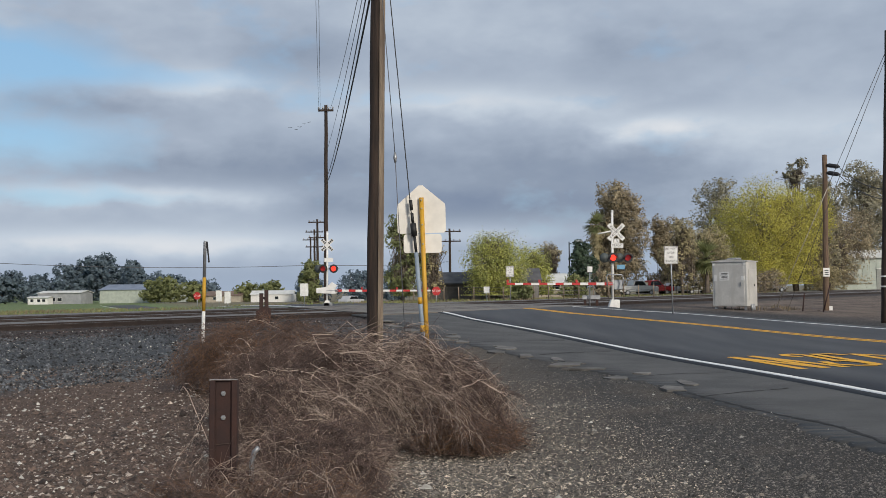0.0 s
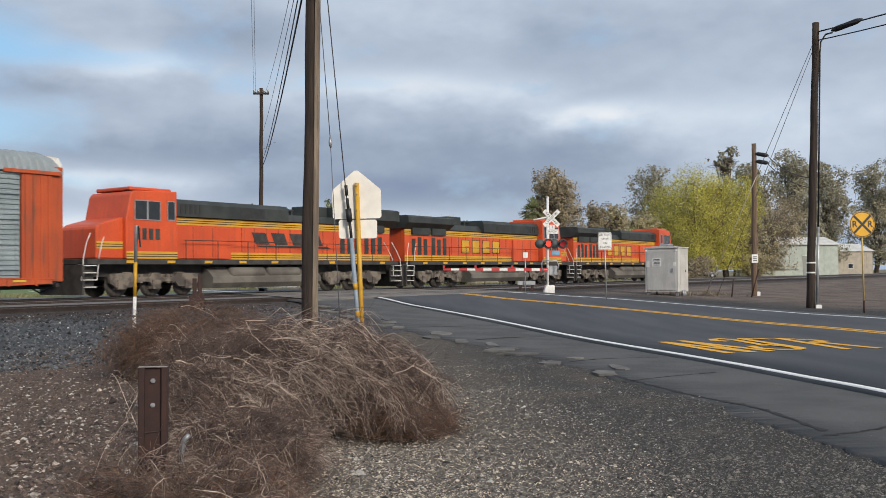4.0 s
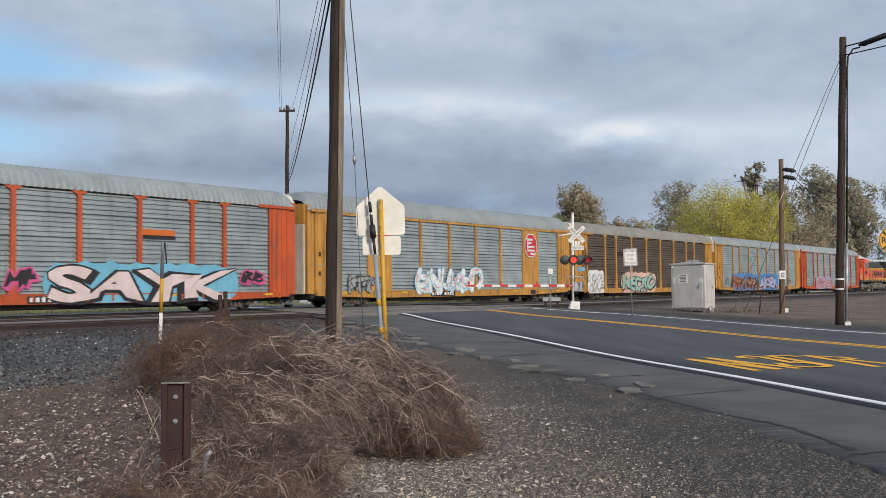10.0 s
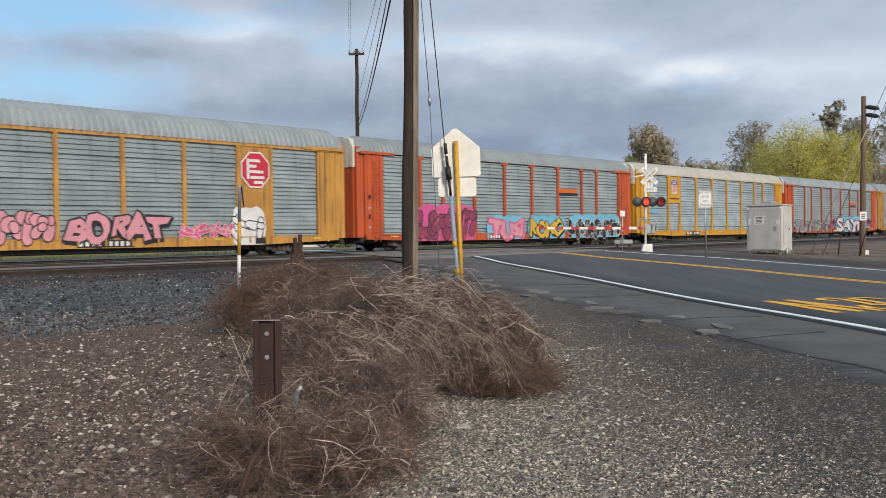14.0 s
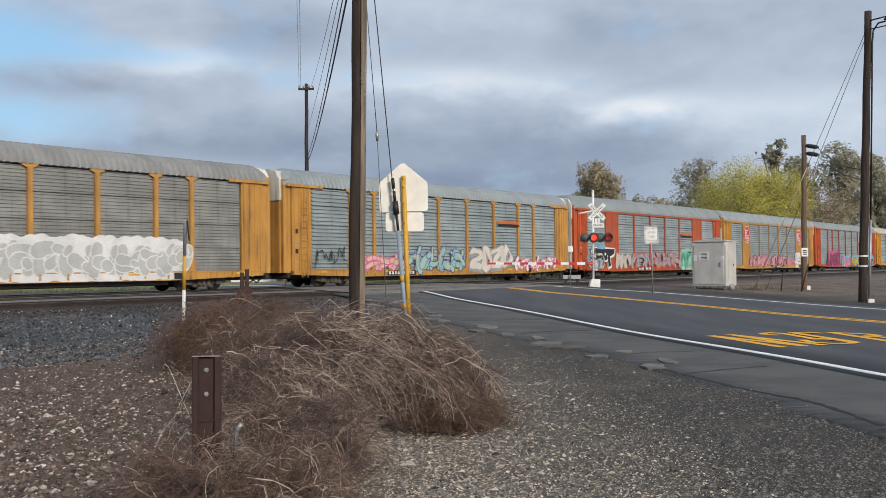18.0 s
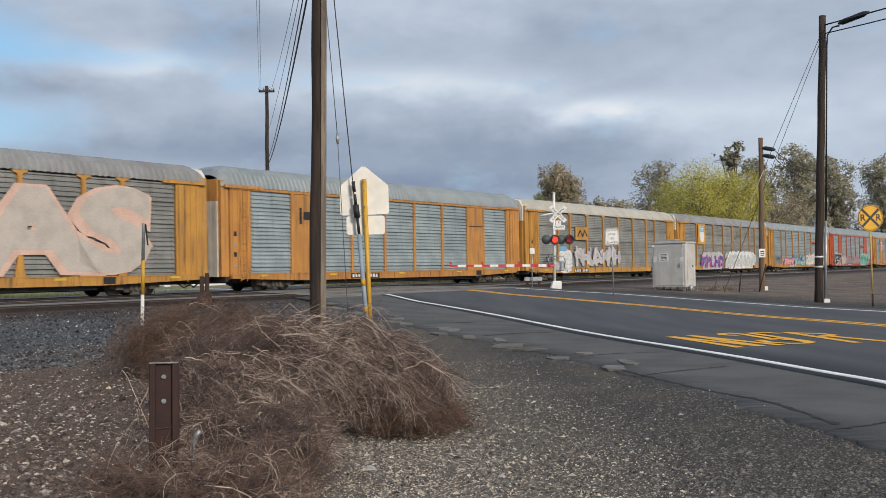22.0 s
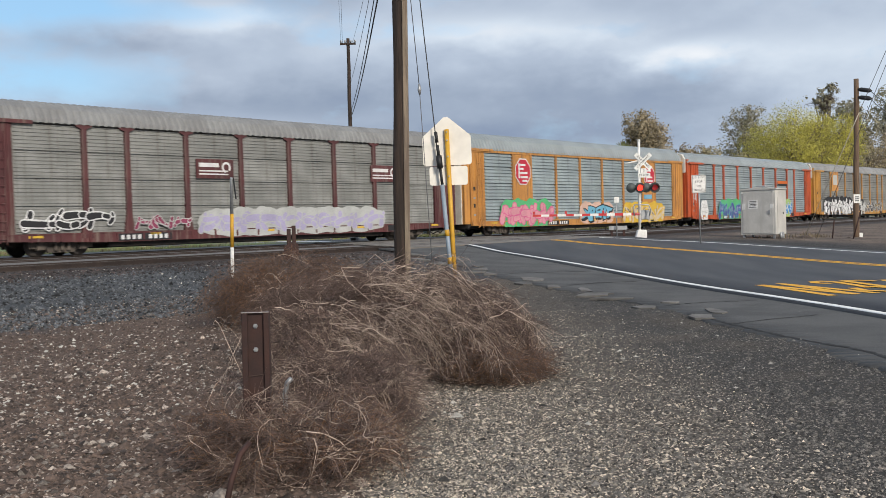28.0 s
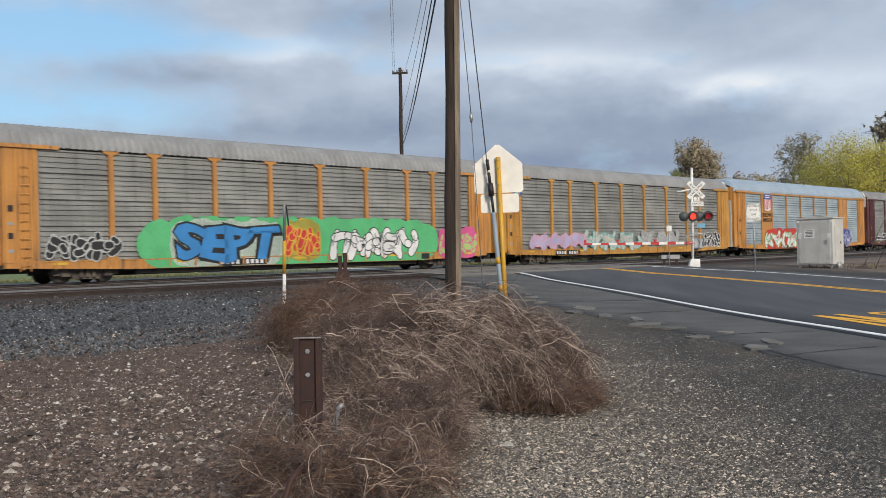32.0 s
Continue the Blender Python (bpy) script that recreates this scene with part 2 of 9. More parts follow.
def rounded(w, h, r, n=4):
    pts = []
    for cx, cz, a0 in ((w / 2 - r, h / 2 - r, 0), (-w / 2 + r, h / 2 - r, 90), (-w / 2 + r, -h / 2 + r, 180), (w / 2 - r, -h / 2 + r, 270)):
        for k in range(n + 1):
            a = radians(a0 + 90 * k / n)
            pts.append((cx + r * math.cos(a), cz + r * math.sin(a)))
    return pts


def disc(r, n=24, a0=0.0):
    return [(r * math.cos(a0 + math.tau * k / n), r * math.sin(a0 + math.tau * k / n)) for k in range(n)]


def mesh_of(name, bm, material, smooth=False, bevel=0.0):
    if bevel:
        bmesh.ops.bevel(bm, geom=list(bm.edges), offset=bevel, segments=1, affect="EDGES", clamp_overlap=True)
    bmesh.ops.recalc_face_normals(bm, faces=bm.faces)
    me = bpy.data.meshes.new(name)
    bm.to_mesh(me)
    bm.free()
    me.materials.append(material)
    if smooth:
        me.shade_smooth()
    return me


def raw(name, verts, faces, material, smooth=False):
    me = bpy.data.meshes.new(name)
    me.from_pydata(verts, [], faces)
    me.materials.append(material)
    if smooth:
        me.shade_smooth()
    me.update()
    return me


def put(name, me, parent, label="", m=None):
    ob = new(name, me)
    ob.parent = parent
    if m is not None:
        ob.matrix_basis = m
    return tagged(ob, label)


def part(name, bm, material, parent, label="", smooth=False, bevel=0.0):
    return put(name, mesh_of(name, bm, material, smooth, bevel), parent, label)


def thing(name, m, label, category, group="", kind=""):
    ob = new(name)
    ob.empty_display_size = 0.3
    ob.matrix_basis = m
    return tagged(ob, label, category, group, kind)


def words(text, size, material_name="", thick=0.004, offset=0.0, shear=0.0, extra=1.0):
    """A mesh of the text in Blender's own font, centred, upright in local x, z, facing local -y."""
    cu = bpy.data.curves.new("words", "FONT")
    cu.body, cu.size, cu.align_x, cu.align_y = text, size, "CENTER", "CENTER"
    cu.extrude, cu.offset, cu.shear, cu.space_character = thick / 2, offset, shear, extra
    cu.resolution_u = 3
    ob = bpy.data.objects.new("words", cu)
    me = bpy.data.meshes.new_from_object(ob)
    bpy.data.objects.remove(ob)
    me.transform(pose(0, 0, 0, 90, 0, 0))
    return me


def lettered(name, text, size, material, parent, m, **kw):
    me = words(text, size, **kw)
    me.materials.clear()
    me.materials.append(material)
    return put(name, me, parent, m=m)


def ss(v):
    v = min(max(v, 0.0), 1.0)
    return v * v * (3 - 2 * v)


# the tracks run along U; N_ points across them, away from the camera
TH = radians(38.5)
U, N_ = Vector((math.sin(TH), math.cos(TH), 0)), Vector((-math.cos(TH), math.sin(TH), 0))
YAW = 51.5


def zg(x, y):
    """Height of the ground: level at the camera, a low bank at the tracks, lower fields behind."""
    p = N_.x * x + N_.y * y
    return 0.60 * ss((p - 8) / 19) - 2.1 * ss((p - 46) / 100)


def at(s, p, z=0.0):
    return U * s + N_ * p + Vector((0, 0, z))


def spline(pts, n):
    """n points a stretch through the control points."""
    out = []
    q = [Vector(p) for p in pts]
    for i in range(len(q) - 1):
        a, b, c, d = q[max(i - 1, 0)], q[i], q[i + 1], q[min(i + 2, len(q) - 1)]
        for k in range(n):
            t = k / n
            out.append(0.5 * (2 * b + (c - a) * t + (2 * a - 5 * b + 4 * c - d) * t * t + (3 * b - a - 3 * c + d) * t ** 3))
    return out + [q[-1]]


# ---------------------------------------------------------------- ground


def ground_material():
    m = bpy.data.materials.new("ground_soil_and_ballast")
    m.use_nodes = True
    nt = m.node_tree
    N, L = nt.nodes.new, nt.links.new
    b = nt.nodes["Principled BSDF"]
    b.inputs["Roughness"].default_value = 0.95
    co = N("ShaderNodeTexCoord")
    sep = N("ShaderNodeSeparateXYZ")
    L(co.outputs["Object"], sep.inputs[0])

    def math_(op, a, c=None):
        n = N("ShaderNodeMath")
        n.operation = op
        for i, v in enumerate((a, c)):
            if v is None:
                continue
            if isinstance(v, (int, float)):
                n.inputs[i].default_value = v
            else:
                L(v, n.inputs[i])
        return n.outputs[0]

    def noise_(s, d=4, r=0.55):
        n = N("ShaderNodeTexNoise")
        n.inputs["Scale"].default_value, n.inputs["Detail"].default_value, n.inputs["Roughness"].default_value = s, d, r
        L(co.outputs["Object"], n.inputs["Vector"])
        return n.outputs["Fac"]

    def rng(v, a, z):
        r = N("ShaderNodeMapRange")
        r.inputs[1].default_value, r.inputs[2].default_value = a, z
        L(v, r.inputs[0])
        return r.outputs[0]

    def mix(f, a, z, kind="MIX"):
        x = N("ShaderNodeMix")
        x.data_type, x.blend_type = "RGBA", kind
        if isinstance(f, float):
            x.inputs[0].default_value = f
        else:
            L(f, x.inputs[0])
        for i, v in ((6, a), (7, z)):
            if isinstance(v, tuple):
                x.inputs[i].default_value = (*v, 1)
            else:
                L(v, x.inputs[i])
        return x.outputs[2]

    p = math_("ADD", math_("MULTIPLY", sep.outputs[0], N_.x), math_("MULTIPLY", sep.outputs[1], N_.y))
    s = math_("ADD", math_("MULTIPLY", sep.outputs[0], U.x), math_("MULTIPLY", sep.outputs[1], U.y))
    n1, n2, n3 = noise_(0.5, 5), noise_(7, 4, 0.65), noise_(65, 4, 0.8)
    wob = math_("MULTIPLY", math_("SUBTRACT", n1, 0.5), 5.0)
    pw, sw = math_("ADD", p, wob), math_("ADD", s, wob)
    xw = math_("ADD", sep.outputs[0], math_("MULTIPLY", wob, 0.35))
    dirt = mix(n1, (0.080, 0.051, 0.038), (0.135, 0.090, 0.067))
    shoulder = mix(n1, (0.085, 0.068, 0.052), (0.125, 0.102, 0.078))
    asph = mix(n2, (0.027, 0.026, 0.026), (0.050, 0.047, 0.045))
    blue = mix(n2, (0.030, 0.035, 0.042), (0.062, 0.071, 0.081))
    bed = mix(n1, (0.025, 0.019, 0.018), (0.046, 0.036, 0.034))
    lot = mix(rng(n1, 0.35, 0.65), (0.085, 0.060, 0.049), (0.18, 0.138, 0.108))
    field = mix(n1, (0.10, 0.165, 0.05), (0.165, 0.20, 0.075))
    col = mix(rng(xw, -1.1, -0.4), dirt, shoulder)
    col = mix(math_("MULTIPLY", rng(xw, 0.5, 2.4), rng(n1, 0.25, 0.45)), col, asph)
    col = mix(math_("MULTIPLY", rng(pw, 14.2, 15.4), rng(sw, 25, 21)), col, blue)
    col = mix(math_("MULTIPLY", rng(sw, 40, 44), rng(pw, 14.0, 8.0)), col, lot)
    col = mix(rng(pw, 22.3, 23.2), col, bed)
    col = mix(rng(p, 28.6, 29.2), col, mix(n1, (0.14, 0.135, 0.135), (0.22, 0.212, 0.205)))
    col = mix(math_("MULTIPLY", rng(sw, 44, 47), rng(pw, 24.5, 23)), col, lot)
    col = mix(rng(pw, 46.5, 48.5), col, mix(rng(math_("SUBTRACT", sw, math_("MULTIPLY", math_("SUBTRACT", p, 40.0), 0.6)), 46, 56), field, mix(n1, (0.15, 0.14, 0.075), (0.20, 0.165, 0.11))))
    col = mix(0.75, col, mix(rng(n3, 0.36, 0.66), (0.30, 0.30, 0.30), (1.45, 1.45, 1.45)), "MULTIPLY")
    col = mix(0.45, col, mix(rng(n2, 0.3, 0.7), (0.62, 0.62, 0.62), (1.15, 1.15, 1.15)), "MULTIPLY")
    L(col, b.inputs["Base Color"])
    bp = N("ShaderNodeBump")
    bp.inputs["Strength"].default_value, bp.inputs["Distance"].default_value = 0.9, 0.03
    L(math_("ADD", math_("MULTIPLY", n3, 0.6), n2), bp.inputs["Height"])
    L(bp.outputs[0], b.inputs["Normal"])
    return m


def steps(stops):
    out = []
    for a, z, d in stops:
        k = max(1, round((z - a) / d))
        out += [a + (z - a) * i / k for i in range(k)]
    return out + [stops[-1][1]]


# the broken left edge of the paving
EDGE_L = [(5.2, -60), (4.9, -10), (4.5, 4), (4.12, 9.5), (4.0, 11.5), (3.62, 14.1), (3.25, 17.2), (2.4, 20.5), (1.2, 23.4), (0.1, 27.1), (-1.6, 33), (-4.2, 40), (-9, 54), (-19, 80), (-40, 130), (-90, 250)]


def edge_x(y):
    return np.interp(y, [p[1] for p in EDGE_L], [p[0] for p in EDGE_L])


def rough_ground(x, y):
    """Small unevenness of the bare ground; it sinks away under the paving."""
    lumps = 0.05 * noise.noise(Vector((x * 0.45, y * 0.45, 0))) - 0.02
    return lumps - 0.07 * ss((x - float(edge_x(y)) - 0.15) / 0.5)


def make_ground():
    ps = steps([(-3000, -300, 900), (-300, -40, 65), (-40, -4, 6), (-4, 30, 0.25), (30, 37, 0.5), (37, 48, 1.5), (48, 150, 8), (150, 500, 50), (500, 3500, 600)])
    sv = steps([(-3000, -300, 900), (-300, -40, 65), (-40, 0, 5), (0, 30, 0.25), (30, 80, 2.5), (80, 300, 20), (300, 3500, 640)])
    verts = []
    for p in ps:
        for s in sv:
            w = at(s, p)
            z = zg(w.x, w.y)
            if -4 < p < 26 and 0 < s < 30:
                z += rough_ground(w.x, w.y)
            z += 0.10 * ss((p - 28.5) / 0.7) * (1 - ss((p - 35.0) / 0.7))
            verts.append((w.x, w.y, z))
    k = len(sv)
    faces = [(i * k + j, i * k + j + 1, (i + 1) * k + j + 1, (i + 1) * k + j) for i in range(len(ps) - 1) for j in range(k - 1)]
    g = new("ground", raw("ground", verts, faces, ground_material(), True))
    tagged(g, "bare brown soil, grey gravel and green fields", "ground", kind="structure")
    return g


make_ground()

# ---------------------------------------------------------------- road

WHITE_L = [(7.6, -60), (7.3, -10), (6.9, 6), (6.5, 12.1), (6.28, 14.0), (5.92, 16.84), (5.1, 21.48), (3.5, 28.36), (1.31, 35), (-0.43, 40.76), (-2.0, 45), (-6.5, 56), (-16.5, 81), (-37.5, 131), (-87.5, 251)]
YELLOW_C = [(14.1, -60), (14.0, -10), (13.7, 6), (13.2, 14), (12.7, 20), (11.91, 26.52), (9.98, 33.77), (7.05, 38.94), (5.18, 41.85), (3.13, 45.27)]
WHITE_R = [(17.6, -60), (17.5, -10), (17.4, 6), (17.1, 18), (16.4, 27), (15.19, 33.81), (13.59, 38.48), (10.41, 43.63), (8.26, 45.59), (6.2, 47.0)]
EDGE_R = [(18.6, -60), (18.5, -10), (18.4, 4), (18.3, 10), (18.2, 14), (18.1, 18), (17.8, 22), (17.3, 27), (16.2, 33.8), (14.7, 38.6), (11.7, 43.9), (8.6, 47.2), (2.5, 56), (-8, 82), (-29, 132), (-79, 252)]


def zroad(x, y):
    p = N_.x * x + N_.y * y
    return zg(x, y) + 0.03 + 0.09 * ss((p - 21) / 4) * (1 - ss((p - 40) / 6))


ASPHALT = mat("asphalt", (0.026, 0.029, 0.036), (0.060, 0.061, 0.065), 0.8, 45, 0.72, 0, 0.35, 0.006, contrast=0.95, stretch=(1.5, 0.22, 1))
OLD_ASPHALT = mat("old_asphalt", (0.088, 0.087, 0.086), (0.060, 0.060, 0.060), 0.8, 40, 0.9, 0, 0.6, 0.01, spots=((0.16, 0.155, 0.145), 14, 0.70))
ASPHALT.node_tree.nodes["Principled BSDF"].inputs["Specular IOR Level"].default_value = 0.5
LINE_WHITE = mat("white_road_paint", (0.86, 0.86, 0.84), (0.74, 0.74, 0.72), 3, 35, 0.7, 0, 0.2)
LINE_YELLOW = mat("yellow_road_paint", (0.84, 0.43, 0.015), (0.72, 0.36, 0.02), 3, 30, 0.7, 0, 0.2, spots=((0.10, 0.085, 0.06), 9, 0.68))


def strip(name, left, right, lift, material, label, category, n=10, cols=8, fray=0.0):
    a, b = spline([(*p, 0) for p in left], n), spline([(*p, 0) for p in right], n)
    verts, faces = [], []
    for i, (l, r) in enumerate(zip(a, b)):
        if fray:
            l = l + Vector((fray * (0.8 * noise.noise(Vector((l.y * 0.9, 1, 0))) + 0.6 * noise.noise(Vector((l.y * 3.1, 4, 0))) + 0.5 * noise.noise(Vector((l.y * 8.7, 7, 0)))), 0, 0))
        for c in range(cols + 1):
            q = l.lerp(r, c / cols)
            verts.append((q.x, q.y, zroad(q.x, q.y) + lift))
    k = cols + 1
    for i in range(len(a) - 1):
        faces += [(i * k + c, i * k + c + 1, (i + 1) * k + c + 1, (i + 1) * k + c) for c in range(cols)]
    # turned-down rims, so that the slab has thickness
    for c, sgn in ((0, 1), (cols, -1)):
        base = len(verts)
        for i in range(len(a)):
            v = verts[i * k + c]
            verts.append((v[0] - 0.02 * sgn, v[1], v[2] - 0.06))
        for i in range(len(a) - 1):
            f = (i * k + c, (i + 1) * k + c, base + i + 1, base + i)
            faces.append(f if sgn > 0 else f[::-1])
    ob = new(name, raw(name, verts, faces, material, True))
    return tagged(ob, label, category, kind="structure")


def side(line, d):
    """The line moved d metres to its right."""
    q = [Vector((*p, 0)) for p in line]
    out = []
    for i in range(len(q)):
        t = (q[min(i + 1, len(q) - 1)] - q[max(i - 1, 0)]).normalized()
        out.append((q[i].x + t.y * d, q[i].y - t.x * d))
    return out


def make_road():
    strip("road_shoulder", EDGE_L, [(x + 5.5, y) for x, y in EDGE_L], -0.034, OLD_ASPHALT, "cracked old grey asphalt shoulder with a broken edge", "pavement", n=60, fray=0.22)
    wl = [(7.3, -60), (7.0, -10), (6.75, 4), (6.45, 10), (6.3, 12), (6.05, 14.1), (5.65, 17.2), (5.05, 20.5), (4.4, 23.4), (3.55, 27.1), (1.75, 33), (-0.45, 40), (-5, 54), (-15, 80), (-36, 130), (-86, 250)]
    strip("road", wl, EDGE_R, 0.0, ASPHALT, "dark resurfaced asphalt road rising to the crossing", "road")
    strip("edge_line", side(WHITE_L, -0.085), side(WHITE_L, 0.085), 0.006, LINE_WHITE, "solid white painted edge line", "road marking", cols=1)
    strip("edge_line", side(WHITE_R, -0.08), side(WHITE_R, 0.08), 0.006, LINE_WHITE, "solid white painted edge line", "road marking", cols=1)
    for d in (-0.17, 0.17):
        strip("centre_line", side(YELLOW_C, d - 0.08), side(YELLOW_C, d + 0.08), 0.006, LINE_YELLOW, "worn double yellow centre line", "road marking", cols=1)


make_road()


def crossing_surface():
    """Worn pale concrete and asphalt between and beside the rails, from one road edge to the other."""
    def ends(line):
        q = spline([(*p, 0) for p in line], 20)
        pp = np.array([N_.x * v.x + N_.y * v.y for v in q])
        sv = np.array([U.x * v.x + U.y * v.y for v in q])
        o = np.argsort(pp)
        return pp[o], sv[o]
    lp, ls = ends(EDGE_L[4:13])
    rp, rs = ends(EDGE_R[4:14])
    m = mat("worn_crossing_concrete", (0.21, 0.19, 0.165), (0.135, 0.125, 0.115), 0.7, 25, 0.9, 0, 0.4, 0.01, stretch=(1, 1, 1))
    for a, b in ((24.6, 26.42), (26.5, 27.88), (27.98, 31.32), (31.4, 32.78), (32.88, 36.22), (36.3, 37.68), (37.78, 40.5)):
        verts, faces, n = [], [], 14
        for p in (a, b):
            s0, s1 = float(np.interp(p, lp, ls)) + 0.6, float(np.interp(p, rp, rs)) - 0.3
            for k in range(n + 1):
                w = at(s0 + (s1 - s0) * k / n, p)
                verts.append((w.x, w.y, zroad(w.x, w.y) + 0.012))
        top = len(verts)
        verts += [(x, y, z - 0.08) for x, y, z in verts]
        faces = [(k, k + 1, n + 2 + k, n + 1 + k) for k in range(n)]
        faces += [(top + k + 1, top + k, k, k + 1) for k in range(n)] + [(n + 1 + k, n + 2 + k, top + n + 2 + k, top + n + 1 + k) for k in range(n)]
        tagged(new("crossing_panel", raw("crossing_panel", verts, faces, m)), "worn pale concrete strip of the level crossing", "pavement", kind="structure")


crossing_surface()


def edge_slabs():
    """Broken slabs of older paving left along the road's edge."""
    rnd = random.Random(3)
    pale = mat("pale_old_paving", (0.17, 0.162, 0.15), (0.115, 0.108, 0.10), 3, 40, 0.9, 0, 0.6, 0.012, vary=0.35)
    for k in range(22):
        y = 15.5 + 0.85 * k + rnd.uniform(-0.3, 0.3)
        x = float(edge_x(y)) + rnd.uniform(-0.55, 0.65)
        w, d = rnd.uniform(0.25, 0.85), rnd.uniform(0.3, 1.3)
        bm = bmesh.new()
        n, turn = rnd.choice((6, 7, 8)), rnd.uniform(0, 1)
        pts = [(x + w / 2 * math.cos((a + turn) * math.tau / n) * rnd.uniform(0.5, 1.2), y + d / 2 * math.sin((a + turn) * math.tau / n) * rnd.uniform(0.5, 1.2)) for a in range(n)]
        top = [bm.verts.new((px, py, zroad(px, py) - 0.012)) for px, py in pts]
        bot = [bm.verts.new((px, py, zroad(px, py) - 0.05)) for px, py in pts]
        bm.faces.new(top)
        for i in range(n):
            j = (i + 1) % n
            bm.faces.new((top[j], top[i], bot[i], bot[j]))
        ob = new("paving_slab", mesh_of("paving_slab", bm, pale))
        tagged(ob, "broken pale slab of old paving at the road edge", "paving slab", "broken paving slabs")


edge_slabs()


def road_cracks():
    """Open cracks and tarred seams in the old shoulder."""
    tar = mat("tarred_crack", (0.016, 0.016, 0.017), None, 4, 40, 0.9)
    rnd = random.Random(8)
    for pts, w in (([(3.52, 14.14), (4.47, 14.8), (5.34, 15.27)], 0.028), ([(3.5, 16.0), (3.75, 14.2), (4.0, 12.7), (4.40, 11.2), (4.42, 9.53)], 0.06), ([(4.26, 9.26), (4.76, 9.47), (5.26, 9.78)], 0.03), ([(2.2, 22.5), (3.0, 23.2), (4.0, 23.6)], 0.06), ([(1.0, 26.0), (2.2, 26.6), (3.3, 27.0)], 0.06), ([(3.4, 17.5), (4.2, 18.0), (5.2, 18.1)], 0.04)):
        q = spline([(*p, 0) for p in pts], 12)
        verts, faces = [], []
        for i, c in enumerate(q):
            t = (q[min(i + 1, len(q) - 1)] - q[max(i - 1, 0)]).normalized()
            nr = Vector((t.y, -t.x, 0))
            c = c + nr * rnd.uniform(-0.025, 0.025)
            k = w * rnd.uniform(0.25, 1.0)
            for e in (-k, k):
                p = c + nr * e
                verts.append((p.x, p.y, zroad(p.x, p.y) - 0.028))
            if i:
                faces.append((2 * i - 2, 2 * i - 1, 2 * i + 1, 2 * i))
        tagged(new("road_crack", raw("road_crack", verts, faces, tar)), "dark open crack in the old asphalt shoulder", "crack", kind="structure")


road_cracks()


def road_letters():
    """Tall yellow strokes painted on the lane, too slanted to be read."""
    def stroke(bm, pts, w):
        q = [Vector((*p, 0)) for p in pts]
        for i in range(len(q) - 1):
            t = (q[i + 1] - q[i]).normalized()
            nrm = Vector((t.y, -t.x, 0)) * w / 2
            e = t * w * 0.3
            quad = [q[i] - nrm - e, q[i] + nrm - e, q[i + 1] + nrm + e, q[i + 1] - nrm + e]
            bm.faces.new([bm.verts.new((v.x, v.y, zroad(v.x, v.y) + 0.007 + 0.0012 * (i % 2) + 0.0005 * len(bm.faces))) for v in quad])

    root = thing("road_lettering", pose(0, 0, 0), "elongated yellow letters painted on the asphalt lane", "road marking", kind="structure")
    shapes = [[[(6.26, 21.46), (6.66, 18.34)], [(6.29, 21.45), (7.13, 18.52)], [(6.78, 21.73), (7.15, 18.52)], [(6.78, 21.73), (7.57, 18.65)]],
              [[(7.70, 21.40), (7.52, 21.67), (7.60, 22.04), (7.80, 22.18), (8.00, 21.78), (8.02, 20.62), (8.0, 20.0)], [(7.66, 19.9), (7.62, 19.2), (7.90, 18.90), (8.2, 18.87), (8.36, 19.05), (8.33, 19.6), (8.1, 20.2)], [(8.25, 22.0), (8.60, 22.06), (8.79, 21.7)], [(8.25, 21.97), (8.42, 19.2)]],
              [[(9.12, 22.01), (9.64, 21.36)], [(9.12, 22.01), (9.18, 18.81)], [(9.42, 20.83), (9.85, 18.89)], [(9.64, 21.36), (9.70, 20.9), (9.42, 20.6), (9.15, 20.5)]]]
    for sh in shapes:
        bm = bmesh.new()
        for pts in sh:
            stroke(bm, pts, 0.20)
        part("letter", bm, LINE_YELLOW, root)


road_letters()

# ---------------------------------------------------------------- tracks

RAIL = mat("brown_rail_steel", (0.060, 0.044, 0.038), (0.045, 0.034, 0.030), 3, 50, 0.6, 0.5, 0.1)
RAIL_TOP = mat("worn_rail_head", (0.16, 0.155, 0.155), (0.11, 0.105, 0.105), 3, 50, 0.5, 0.8, 0.02)
TIE = mat("creosoted_tie", (0.040, 0.033, 0.030), (0.066, 0.054, 0.046), 1, 30, 0.95, 0, 0.4, island=0.3)
TRACKS = (27.2, 32.1, 37.0)
RAIL_Z = 0.74


